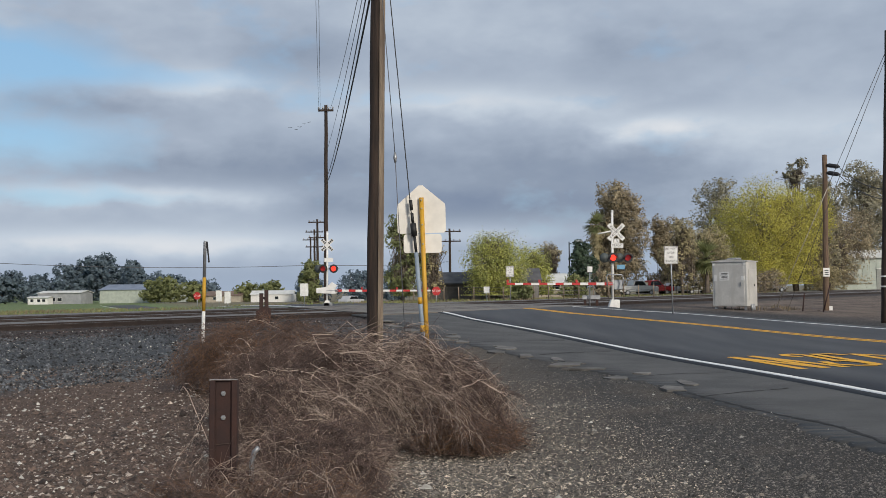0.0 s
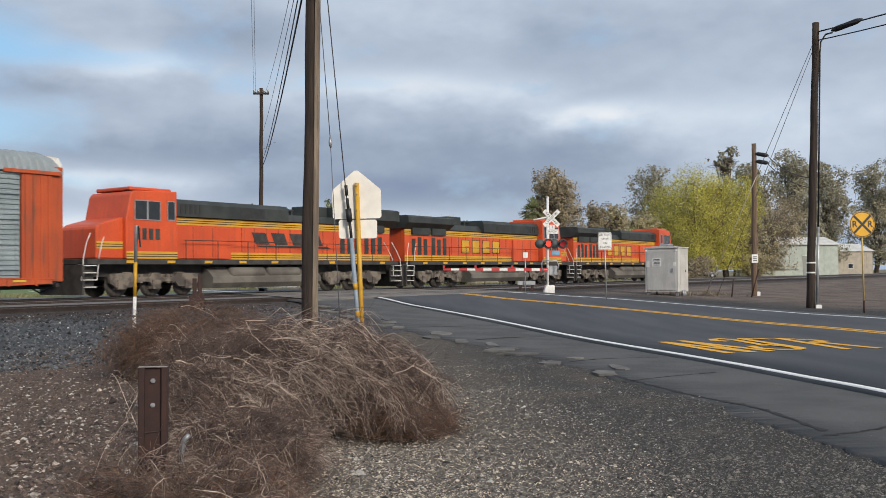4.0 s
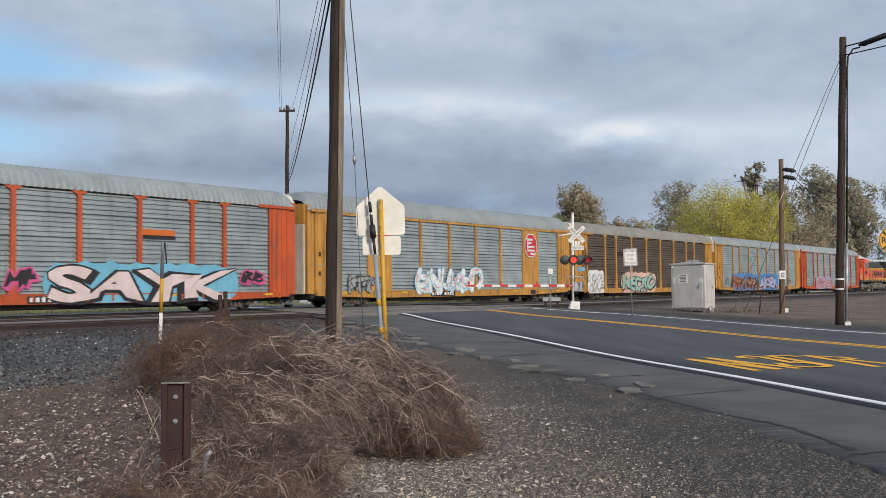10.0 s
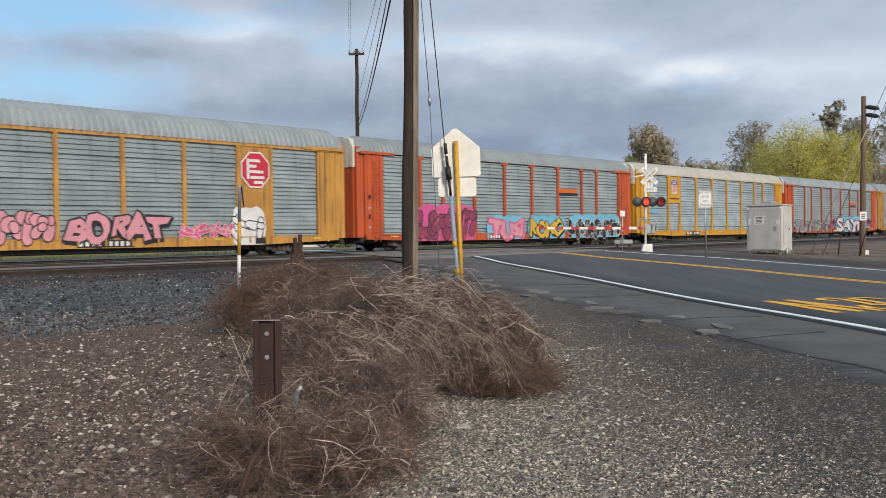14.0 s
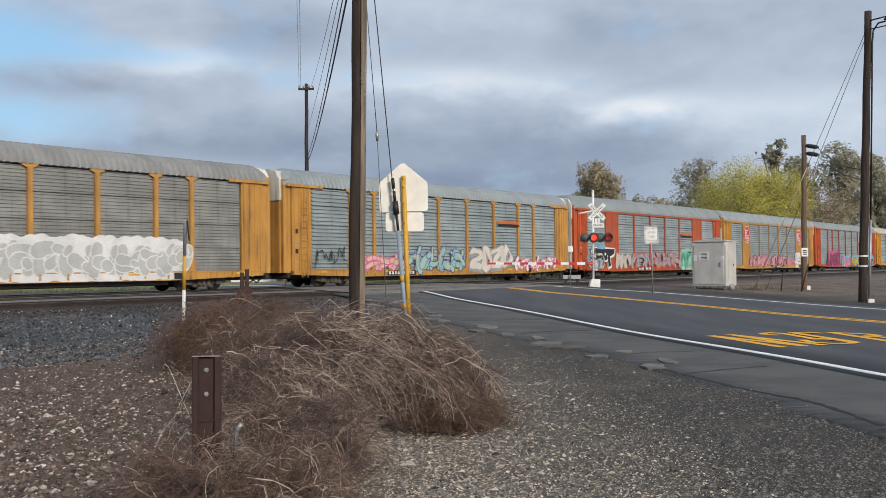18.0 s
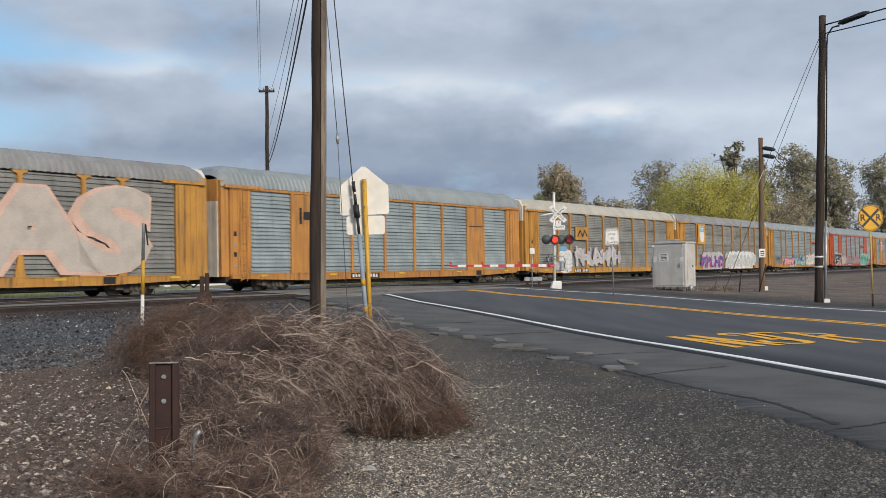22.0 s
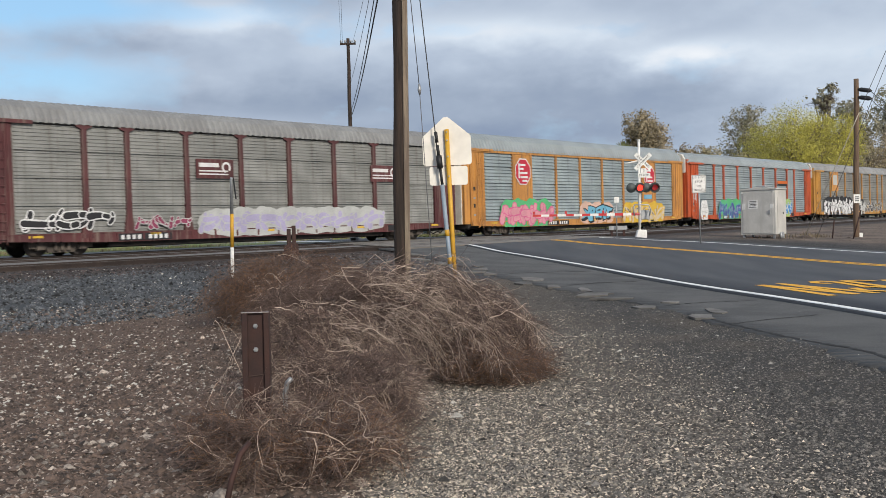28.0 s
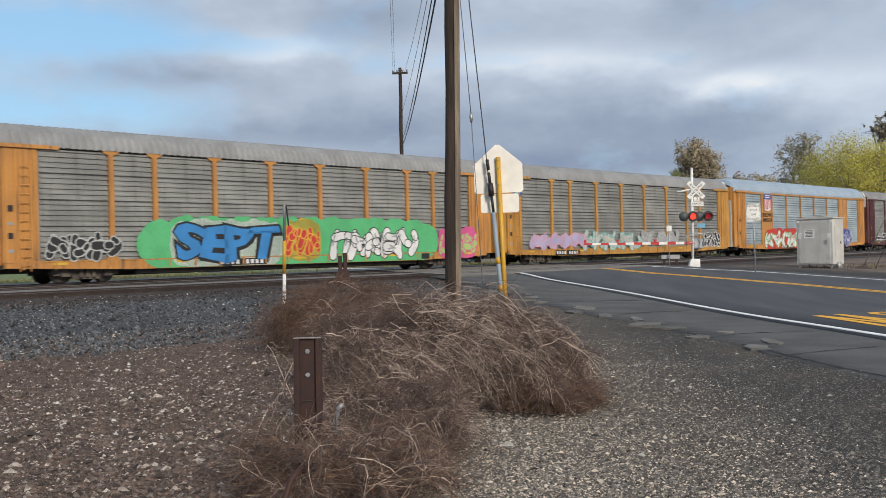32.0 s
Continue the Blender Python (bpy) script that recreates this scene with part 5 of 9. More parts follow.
    for k, t in enumerate(("BUILDING", "AMERICA")):
        lettered("slogan", t, 0.44, SPRAY["black"], c[19], pose(-8.15, -1.50, 3.27 - 0.42 * k), offset=0.006)
    tag(c[19], -8.6, -0.6, 0.45, 2.1, "white", "green", "red", seed=47, fat=0.2, shine="red")
    tag(c[19], 1.5, 9.8, 0.45, 2.1, "navy", "white", "navy", seed=48, fat=0.2, shine="lilac")
    tag(c[20], -11.2, -5.9, 0.8, 2.05, "lilac", "pink", None, seed=49, fat=0.24)
    tag(c[20], -5.8, 0.6, 0.6, 2.15, "silver", "teal", None, seed=50, fat=0.2, shine="cream")
    tag(c[20], 0.9, 5.7, 0.9, 2.15, "grey", "silver", None, seed=51, fat=0.18)
    tag(c[20], 9.5, 11.9, 0.6, 2.0, "black", "white", None, seed=52, fat=0.14, n=4)
    bm = bmesh.new()
    prism(bm, disc(0.42, 24), 0.008, pose(-12.45, -1.52, 4.3))
    e = part("emblem", bm, SPRAY["navy"], c[20], "round blue emblem")
    bm = bmesh.new()
    prism(bm, disc(0.3, 24), 0.008, pose(-12.45, -1.525, 4.3))
    part("emblem_field", bm, SPRAY["sky"], e)
    for a in ((-0.28, 0.28, -0.05, 0.05), (-0.05, 0.05, -0.28, 0.28)):
        bm = bmesh.new()
        box(bm, -12.45 + a[0], -12.45 + a[1], -1.533, -1.526, 4.3 + a[2], 4.3 + a[3])
        part("emblem_bar", bm, SPRAY["white"], e)
    tag(c[21], -8.0, 9.3, 0.35, 2.55, "green", "green", "green", seed=53, letters=False, label="wide bright green sprayed band")
    tag(c[21], -6.5, -0.9, 0.5, 2.4, "blue", "black", "white", "SEPT", swing=0.6)
    tag(c[21], -0.6, 1.3, 0.7, 2.45, "red", "gold", "gold", seed=55, fat=0.16, n=3)
    tag(c[21], 2.1, 7.6, 0.45, 2.3, "white", "black", None, seed=56, fat=0.22, shine="grey")
    tag(c[21], -11.7, -9.0, 0.75, 2.1, "black", "silver", None, seed=57, fat=0.2, n=3)
    tag(c[21], 9.5, 12.4, 0.6, 2.1, "lime", "hotpink", "hotpink", seed=58, fat=0.12)


decorate()

# ---------------------------------------------------------------- locomotives

ORANGE = mat("locomotive_orange", (0.64, 0.088, 0.022), (0.55, 0.072, 0.02), 0.8, 22, 0.45, 0, 0.05, streak=(0.40, 0.07, 0.025))
LOCO_YELLOW = mat("locomotive_yellow", (0.66, 0.36, 0.02), (0.56, 0.30, 0.03), 0.9, 22, 0.5, 0, 0.05, streak=(0.42, 0.27, 0.06))
ROOF_BLACK = mat("sooty_green_black", (0.022, 0.028, 0.027), (0.04, 0.046, 0.044), 1.2, 25, 0.6, 0, 0.1)
DECK = mat("deck_black", (0.030, 0.028, 0.027), (0.055, 0.050, 0.046), 2, 30, 0.8, 0, 0.2)
TANK = mat("dusty_fuel_tank", (0.16, 0.145, 0.125), (0.10, 0.09, 0.08), 1, 25, 0.85, 0, 0.2)
DUST = mat("dusty_truck_frame", (0.19, 0.16, 0.13), (0.075, 0.063, 0.055), 3, 25, 0.9, 0, 0.3)
GLASS = mat("dark_cab_glass", (0.02, 0.025, 0.03), None, 3, 30, 0.08, 0, 0)
HANDRAIL = mat("pale_handrail", (0.70, 0.69, 0.66), None, 4, 40, 0.5)


def loco_truck(loco, x):
    """A six-wheel truck: cast side frames, springs, axle boxes, brake cylinders."""
    def maker():
        bm = bmesh.new()
        for y in (-1.16, 1.0):
            prism(bm, [(-2.45, 0.62), (-2.45, 1.02), (-1.2, 1.06), (-1.0, 0.86), (-0.35, 0.86), (-0.2, 1.06), (0.2, 1.06), (0.35, 0.86), (1.0, 0.86), (1.2, 1.06), (2.45, 1.02), (2.45, 0.62), (2.1, 0.42), (1.3, 0.42), (1.1, 0.66), (0.35, 0.66), (0.2, 0.44), (-0.2, 0.44), (-0.35, 0.66), (-1.1, 0.66), (-1.3, 0.42), (-2.1, 0.42)], 0.16, pose(0, y, 0))
            for i in (-1, 0, 1):
                box(bm, i * 1.85 - 0.22, i * 1.85 + 0.22, y - 0.1, y + 0.22, 0.34, 0.74)
            for i in (-1.0, -0.75, 0.75, 1.0):
                tube(bm, [(i, y + 0.05, 0.6), (i, y + 0.05, 1.0)], 0.1, 8)
            for i in (-1.45, 1.45):
                tube(bm, [(i - 0.25, y - 0.06, 0.98), (i + 0.25, y - 0.06, 0.98)], 0.12, 10)
        box(bm, -2.3, 2.3, -0.9, 0.9, 0.75, 1.0)
        return mesh_of("truck", bm, DUST)
    t = put("truck", cached("loco_truck", maker), loco, m=pose(x, 0, 0))
    w = cached(("wheel", 0.53), lambda: wheel_mesh(0.53))
    for i in (-1, 0, 1):
        put("wheelset", w, t, m=pose(i * 1.85, 0, 0.53))


def locomotive(label, wing_h, emblem, back):
    lo = thing("locomotive", pose(0, 0, 0), label, "locomotive", "locomotives of the train")

    def b(name, *a, material=ORANGE, bevel=0.0, parent=None, lab=""):
        bm = bmesh.new()
        box(bm, *a)
        return part(name, bm, material, parent or lo, lab, bevel=bevel)
    # frame and walkways
    b("deck", -10.6, 10.7, -1.5, 1.5, 1.42, 1.66, material=DECK, bevel=0.02, lab="black walkway deck")
    b("centre_frame", -10.4, 10.4, -0.7, 0.7, 0.9, 1.42, material=DECK)
    # long hood
    bm = bmesh.new()
    prism(bm, [(-0.95, 1.66), (0.95, 1.66), (0.95, 3.55), (0.75, 3.72), (-0.75, 3.72), (-0.95, 3.55)], -16.6, Matrix.Translation((-10.45, 0, 0)) @ Matrix.Rotation(radians(90), 4, "Z"))
    part("long_hood", bm, ORANGE, lo, "orange engine hood")
    bm = bmesh.new()
    prism(bm, [(-0.97, 3.68), (0.97, 3.68), (0.72, 4.06), (-0.72, 4.06)], -4.1, Matrix.Translation((-5.8, 0, 0)) @ Matrix.Rotation(radians(90), 4, "Z"))
    part("hood_roof", bm, ROOF_BLACK, lo, "sooty black hood roof")
    # raised equipment box behind the cab, radiator wings at the other end
    bm = bmesh.new()
    prism(bm, [(-1.12, 3.66), (1.12, 3.66), (1.12, 4.25), (0.95, 4.46), (-0.95, 4.46), (-1.12, 4.25)], -7.7, Matrix.Translation((-1.7, 0, 0)) @ Matrix.Rotation(radians(90), 4, "Z"))
    part("equipment_box", bm, ROOF_BLACK, lo, "black raised equipment box")
    bm = bmesh.new()
    w = wing_h
    prism(bm, [(-1.0, 3.66), (1.0, 3.66), (1.5, 4.0), (1.5, 4.0 + w), (1.35, 4.1 + w), (-1.35, 4.1 + w), (-1.5, 4.0 + w), (-1.5, 4.0)], -5.0, Matrix.Translation((-10.75, 0, 0)) @ Matrix.Rotation(radians(90), 4, "Z"))
    part("radiator_wing", bm, ROOF_BLACK, lo, "black overhanging radiator wings")
    b("exhaust_box", -5.3, -3.7, -0.6, 0.6, 4.05, 4.62, material=ROOF_BLACK, bevel=0.04)
    for y in (-0.25, 0.0, 0.25):
        bm = bmesh.new()
        tube(bm, [(-2.95, y, 4.35), (-2.6, y, 4.35), (-2.45, y, 4.35)], [0.05, 0.06, 0.13], 10)
        part("horn", bm, ROOF_BLACK, lo)
    b("horn_bracket", -2.85, -2.75, -0.3, 0.3, 4.05, 4.38, material=ROOF_BLACK)
    # cab and nose
    bm = bmesh.new()
    prism(bm, [(5.95, 1.66), (8.75, 1.66), (8.75, 3.38), (8.5, 4.5), (8.35, 4.66), (5.95, 4.74)], 2.96, pose(0, -1.48, 0))
    cab = part("cab", bm, ORANGE, lo, "orange crew cab", bevel=0.04)
    bm = bmesh.new()
    prism(bm, [(8.7, 1.66), (10.1, 1.66), (10.1, 3.0), (9.9, 3.18), (8.7, 3.5)], 2.5, pose(0, -1.25, 0))
    part("nose", bm, ORANGE, lo, "orange short nose", bevel=0.06)
    b("cab_roof", 6.05, 8.35, -1.2, 1.2, 4.7, 4.86, material=ORANGE, bevel=0.04, parent=cab)
    for s in (-1, 1):
        for x0, x1, z0, z1 in ((6.12, 6.5, 3.45, 4.25), (6.95, 7.58, 3.42, 4.22), (7.66, 8.28, 3.42, 4.22)):
            y = sorted((s * 1.475, s * 1.492))
            win = b("window", x0, x1, *y, z0, z1, material=GLASS, parent=cab)
            y2 = sorted((s * 1.48, s * 1.51))
            bm = bmesh.new()
            for a in ((x0 - 0.04, x0, z0, z1), (x1, x1 + 0.04, z0, z1), (x0 - 0.04, x1 + 0.04, z1, z1 + 0.04), (x0 - 0.04, x1 + 0.04, z0 - 0.04, z0)):
                box(bm, a[0], a[1], *y2, a[2], a[3])
            part("window_frame", bm, STEEL, cab)
        for i in range(4):
            b("number_bar", 6.95 + i * 0.36, 7.18 + i * 0.36, *sorted((s * 1.483, s * 1.495)), 2.52, 3.02, material=DECK, parent=cab, lab="dark bar of a painted number")
        # yellow bands with black lines
        for a0, a1, z0, z1, y in ((-10.46, 6.0, 3.28, 3.62, 0.955), (-10.46, 5.95, 1.68, 2.02, 0.955), (5.96, 8.74, 1.68, 2.0, 1.486), (8.76, 10.09, 2.1, 2.42, 1.256)):
            band = b("band", a0, a1, *sorted((s * (y - 0.01), s * (y + 0.008))), z0, z1, material=LOCO_YELLOW, lab="yellow band with black lines")
            for k in (0.3, 0.62):
                z = z0 + (z1 - z0) * k
                b("band_line", a0, a1, *sorted((s * y, s * (y + 0.013))), z - 0.018, z + 0.018, material=DECK, parent=band)
        # hood doors: thin dark joints
        for i in range(13):
            x = -5.4 + i * 0.86
            b("door_joint", x - 0.012, x + 0.012, *sorted((s * 0.95, s * 0.962)), 2.05, 3.26, material=DECK)
        # radiator screens and grilles
        for i in range(6):
            x = -9.7 + i * 0.62 + (0.25 if i > 2 else 0)
            b("grille", x, x + 0.36, *sorted((s * 0.95, s * 0.975)), 2.05, 3.05 + 0.1 * (i % 2), material=ROOF_BLACK, lab="dark louvred grille")
        b("radiator_screen", -9.8, -7.9, *sorted((s * 0.96, s * 1.1)), 3.3, 3.75, material=ROOF_BLACK, lab="dark radiator screen")
        b("radiator_screen", -7.7, -6.2, *sorted((s * 0.96, s * 1.1)), 3.3, 3.75, material=ROOF_BLACK, lab="dark radiator screen")
        b("intake_screen", 0.0, 1.7, *sorted((s * 1.1, s * 1.13)), 3.75, 4.22, material=BLACK, lab="black intake screen")
        for i in range(5):
            b("vent_slat", 4.2 + i * 0.28, 4.35 + i * 0.28, *sorted((s * 1.1, s * 1.14)), 3.8, 4.25, material=BLACK)
        b("cabinet_door", 2.3, 5.9, *sorted((s * 0.95, s * 1.1)), 1.7, 3.2, material=ORANGE, bevel=0.02, lab="orange electrical cabinet")
        for x in (3.5, 4.7):
            b("door_joint", x - 0.012, x + 0.012, *sorted((s * 1.09, s * 1.108)), 1.75, 3.18, material=DECK)
        # emblem on the hood: plain blocks, or a dark swept shape
        if emblem == "blocks":
            for i in range(4):
                x = -4.2 + i * 1.28
                e = b("emblem_block", x, x + 0.92, *sorted((s * 0.955, s * 0.966)), 2.2, 3.1, material=DECK, lab="dark edge of a painted emblem block")
                b("emblem_face", x + 0.04, x + 0.88, *sorted((s * 0.96, s * 0.974)), 2.25, 3.06, material=LOCO_YELLOW, parent=e, lab="faded yellow emblem block")
                b("emblem_slit", x + 0.42, x + 0.88 - 0.46 * (i % 2), *sorted((s * 0.965, s * 0.98)), 2.58, 2.66, material=ORANGE, parent=e)
        else:
            for i in range(4):
                bm = bmesh.new()
                x = -4.5 + i * 1.35
                prism(bm, [(x, 2.45), (x + 0.95, 2.45), (x + 1.25, 3.05), (x + 0.3, 3.05)], 0.015, pose(0, s * 0.965 - 0.007, 0))
                part("emblem_block", bm, DECK, lo, "dark slanted block of the painted name")
            bm = bmesh.new()
            prism(bm, [(-5.2, 2.3), (0.3, 2.34), (0.5, 2.4), (-4.8, 2.42)], 0.015, pose(0, s * 0.965 - 0.007, 0))
            part("emblem_sweep", bm, DECK, lo, "dark swept line under the name")
        # handrails, steps, sill reflectors
        y = s * 1.42
        bm = bmesh.new()
        tube(bm, [(-10.2, y, 2.55), (5.5, y, 2.55)], 0.02, 5)
        part("handrail", bm, DECK, lo, "dark side handrail")
        for i in range(9):
            bm = bmesh.new()
            tube(bm, [(-10.2 + i * 1.95, y, 1.66), (-10.2 + i * 1.95, y, 2.55)], 0.02, 5)
            part("stanchion", bm, DECK, lo)
        for e in (-1, 1):
            for dx in (0.0, 0.75):
                x = e * (10.95 - dx)
                bm = bmesh.new()
                tube(bm, [(x, s * 1.45, 0.75), (x - e * 0.1, s * 1.45, 1.75), (x - e * 0.35, s * 1.3, 2.35), (x - e * 0.6, s * 1.2, 2.75)], 0.022, 5)
                part("grab_rail", bm, HANDRAIL, lo, "white grab rail")
            for k in range(4):
                b("step", *sorted((e * 10.25, e * 10.9)), *sorted((s * 1.2, s * 1.5)), 0.45 + k * 0.3, 0.49 + k * 0.3, material=HANDRAIL, lab="pale-edged step")
            b("step_back", *sorted((e * 10.2, e * 10.95)), *sorted((s * 1.1, s * 1.2)), 0.4, 1.45, material=DECK)
        for i in range(9):
            b("reflector", -9.3 + i * 2.2, -8.85 + i * 2.2, *sorted((s * 1.5, s * 1.512)), 1.48, 1.6, material=LOCO_YELLOW, lab="yellow sill reflector")
        for x0 in (-2.3, 0.25):
            bm = bmesh.new()
            tube(bm, [(x0, s * 1.2, 1.05), (x0 + 0.1, s * 1.2, 1.05), (x0 + 2.2, s * 1.2, 1.05), (x0 + 2.3, s * 1.2, 1.05)], [0.18, 0.26, 0.26, 0.18], 12)
            part("air_reservoir", bm, TANK, lo, "dusty cylindrical air reservoir", True)
    bm = bmesh.new()
    prism(bm, [(-1.45, 0.55), (-1.2, 0.3), (1.2, 0.3), (1.45, 0.55), (1.45, 0.82), (0.9, 1.3), (-0.9, 1.3), (-1.45, 0.82)], -7.6, Matrix.Translation((-3.8, 0, 0)) @ Matrix.Rotation(radians(90), 4, "Z"))
    part("fuel_tank", bm, TANK, lo, "dusty grey fuel tank")
    for e in (-1, 1):
        bm = bmesh.new()
        prism(bm, [(-1.5, 0.15), (1.5, 0.15), (1.5, 1.4), (-1.5, 1.4)], 0.12, Matrix.Translation((e * 10.95, 0, 0)) @ Matrix.Rotation(radians(90), 4, "Z"))
        part("pilot", bm, DECK, lo, "black end plate and plough")
        b("coupler", *sorted((e * 10.9, e * 11.3)), -0.14, 0.14, 0.7, 0.98, material=DECK)
        loco_truck(lo, e * 6.9)
    TRAIN.append((lo, back, emblem != "blocks"))
    return lo


locomotive("orange locomotive with yellow bands and black roof, leading", 0.35, "blocks", 11.0)
locomotive("orange locomotive with yellow bands, second in line", 0.35, "blocks", 33.3)
locomotive("orange locomotive with dark swept emblem, running backwards", 0.55, "sweep", 55.7)

# ---------------------------------------------------------------- poles, wires, signs and signals


def ground_at(x, y):
    return Vector((x, y, zg(x, y)))


def bar(name, pts, r, material, parent, label="", seg=8, smooth=True):
    bm = bmesh.new()
    tube(bm, pts, r, seg)
    return part(name, bm, material, parent, label, smooth)


def sag(a, b, drop, n=14):
    a, b = Vector(a), Vector(b)
    return [a.lerp(b, i / n) - Vector((0, 0, drop * 4 * (i / n) * (1 - i / n))) for i in range(n + 1)]


def wire(name, a, b, drop, r, label, material=None):
    me_bm = bmesh.new()
    tube(me_bm, sag(a, b, drop), r, 5)
    ob = new(name, mesh_of(name, me_bm, material or WIRE, True))
    return tagged(ob, label, "cable", "overhead wires")


def utility_pole(x, y, h, r0, r1, label, lean=(0.0, 0.0), material=None, arms=()):
    root = thing("utility_pole", Matrix.Translation(ground_at(x, y)), label, "utility pole", "utility poles")
    bm = bmesh.new()
    n = 14
    pts = [(lean[0] * i / n + 0.012 * math.sin(i * 1.7), lean[1] * i / n, -0.3 + (h + 0.3) * i / n) for i in range(n + 1)]
    tube(bm, pts, [r0 + (r1 - r0) * i / n for i in range(n + 1)], 14)
    part("shaft", bm, material or WOOD, root, smooth=True)
    for z, w, turn in arms:
        f = z / h
        bm = bmesh.new()
        box(bm, -w / 2, w / 2, -0.05, 0.05, -0.06, 0.06, Matrix.Translation((lean[0] * f, lean[1] * f - r1 - 0.04, z)) @ pose(0, 0, 0, 0, 0, turn))
        arm = part("crossarm", bm, WOOD, root)
        for k in (-0.45, -0.18, 0.18, 0.45):
            bm = bmesh.new()
            c = Matrix.Translation((lean[0] * f, lean[1] * f - r1 - 0.04, z)) @ pose(0, 0, 0, 0, 0, turn) @ Vector((k * w, 0, 0.06))
            tube(bm, [c, c + Vector((0, 0, 0.05)), c + Vector((0, 0, 0.12)), c + Vector((0, 0, 0.17))], [0.02, 0.05, 0.06, 0.03], 8)
            part("insulator", bm, STEEL, arm, smooth=True)
    return root


def near_pole():
    root = utility_pole(-1.11, 15.5, 12.2, 0.131, 0.085, "tall weathered brown wooden pole beside the tumbleweeds", (0.25, 0.0), arms=((9.2, 2.2, 20),))
    bm = bmesh.new()
    box(bm, 0.062, 0.145, -0.135, -0.02, 0.0, 7.6, Matrix.Shear("XY", 4, (0.017, 0)))
    part("cable_moulding", bm, WOOD_PALE, root, "pale grey wooden cable moulding", bevel=0.01)
    return root


def guy_wires():
    root = thing("guy_wire", Matrix.Translation(ground_at(-0.27, 15.1)), "steel guy wire with a grey and yellow guard tube", "guy wire")
    o = ground_at(-0.27, 15.1)

    def rel(x, z, y=15.1):
        return Vector((x, y, z)) - o
    bar("wire", [rel(-0.41, 2.1), rel(-0.47, 2.73), rel(-0.755, 6.04), rel(-0.93, 8.2, 15.4)], 0.008, CABLE, root)
    bar("guard_tube", [rel(-0.26, 0.1), rel(-0.405, 2.17)], 0.033, mat("blue_grey_guard", (0.28, 0.34, 0.40), (0.22, 0.27, 0.32), 5, 40, 0.6), root, "blue-grey plastic guard tube")
    for za, zb in ((0.95, 1.05), (1.38, 1.48)):
        bar("band", [rel(-0.26 - 0.07 * (za - 0.1), za), rel(-0.26 - 0.07 * (zb - 0.1), zb)], 0.036, YELLOW, root, "yellow band")
    for za, zb, r in ((2.17, 2.42, 0.022), (2.42, 2.62, 0.045), (2.62, 2.78, 0.024), (2.82, 2.98, 0.026)):
        bar("strain_insulator", [rel(-0.405 - 0.098 * (za - 2.17), za), rel(-0.405 - 0.098 * (zb - 2.17), zb)], r, CABLE, root)
    root = thing("guy_wire", Matrix.Translation(ground_at(-0.55, 15.2)), "thin steel guy wire with a grey link", "guy wire")
    o = ground_at(-0.55, 15.2)
    bar("wire", [rel(-0.56, 0.15), rel(-0.71, 3.58)], 0.006, WIRE, root)
    bar("wire", [rel(-0.715, 3.7), rel(-0.88, 6.04), rel(-0.95, 8.0, 15.4)], 0.006, WIRE, root)
    bar("link", [rel(-0.71, 3.56), rel(-0.712, 3.64), rel(-0.715, 3.72)], [0.015, 0.03, 0.015], STEEL, root)


def school_sign():
    root = thing("road_sign", Matrix.Translation(ground_at(-0.25, 15.2)), "bare back of a five-sided road sign on a yellow post", "road sign")
    o = ground_at(-0.25, 15.2)
    bm = bmesh.new()
    tube(bm, [Vector((-0.236, 15.16, o.z - 0.1)) - o, Vector((-0.318, 15.16, 3.02)) - o], 0.036, 10)
    part("post", bm, YELLOW, root, "chipped yellow-painted steel post", True)
    for z in (2.3, 2.6, 2.85, 2.98):
        bm = bmesh.new()
        tube(bm, [Vector((-0.236 - 0.028 * (z - 0.1), 15.1, z)) - o, Vector((-0.236 - 0.028 * (z - 0.1), 15.13, z)) - o], 0.012, 6)
        part("bolt", bm, STEEL, root)
    c = 0.03
    pent = [(-0.375 + c, 2.47), (0.375 - c, 2.47), (0.375, 2.47 + c), (0.375, 2.90), (0.365, 2.925), (0.03, 3.215), (-0.03, 3.215), (-0.365, 2.925), (-0.375, 2.90), (-0.375, 2.47 + c)]
    bm = bmesh.new()
    prism(bm, pent, 0.006, Matrix.Translation(Vector((-0.322, 15.20, 0)) - o) @ pose(0, 0, 0, 0, -1.0, 0) @ Matrix.Translation((0.05, 0, 0)))
    part("sign_plate", bm, ALU, root, "cream-white bare back of the sign")
    bm = bmesh.new()
    prism(bm, rounded(0.59, 0.29, 0.04), 0.006, Matrix.Translation(Vector((-0.305, 15.20, 2.31)) - o))
    part("plaque", bm, ALU, root, "cream-white bare back of the plaque")


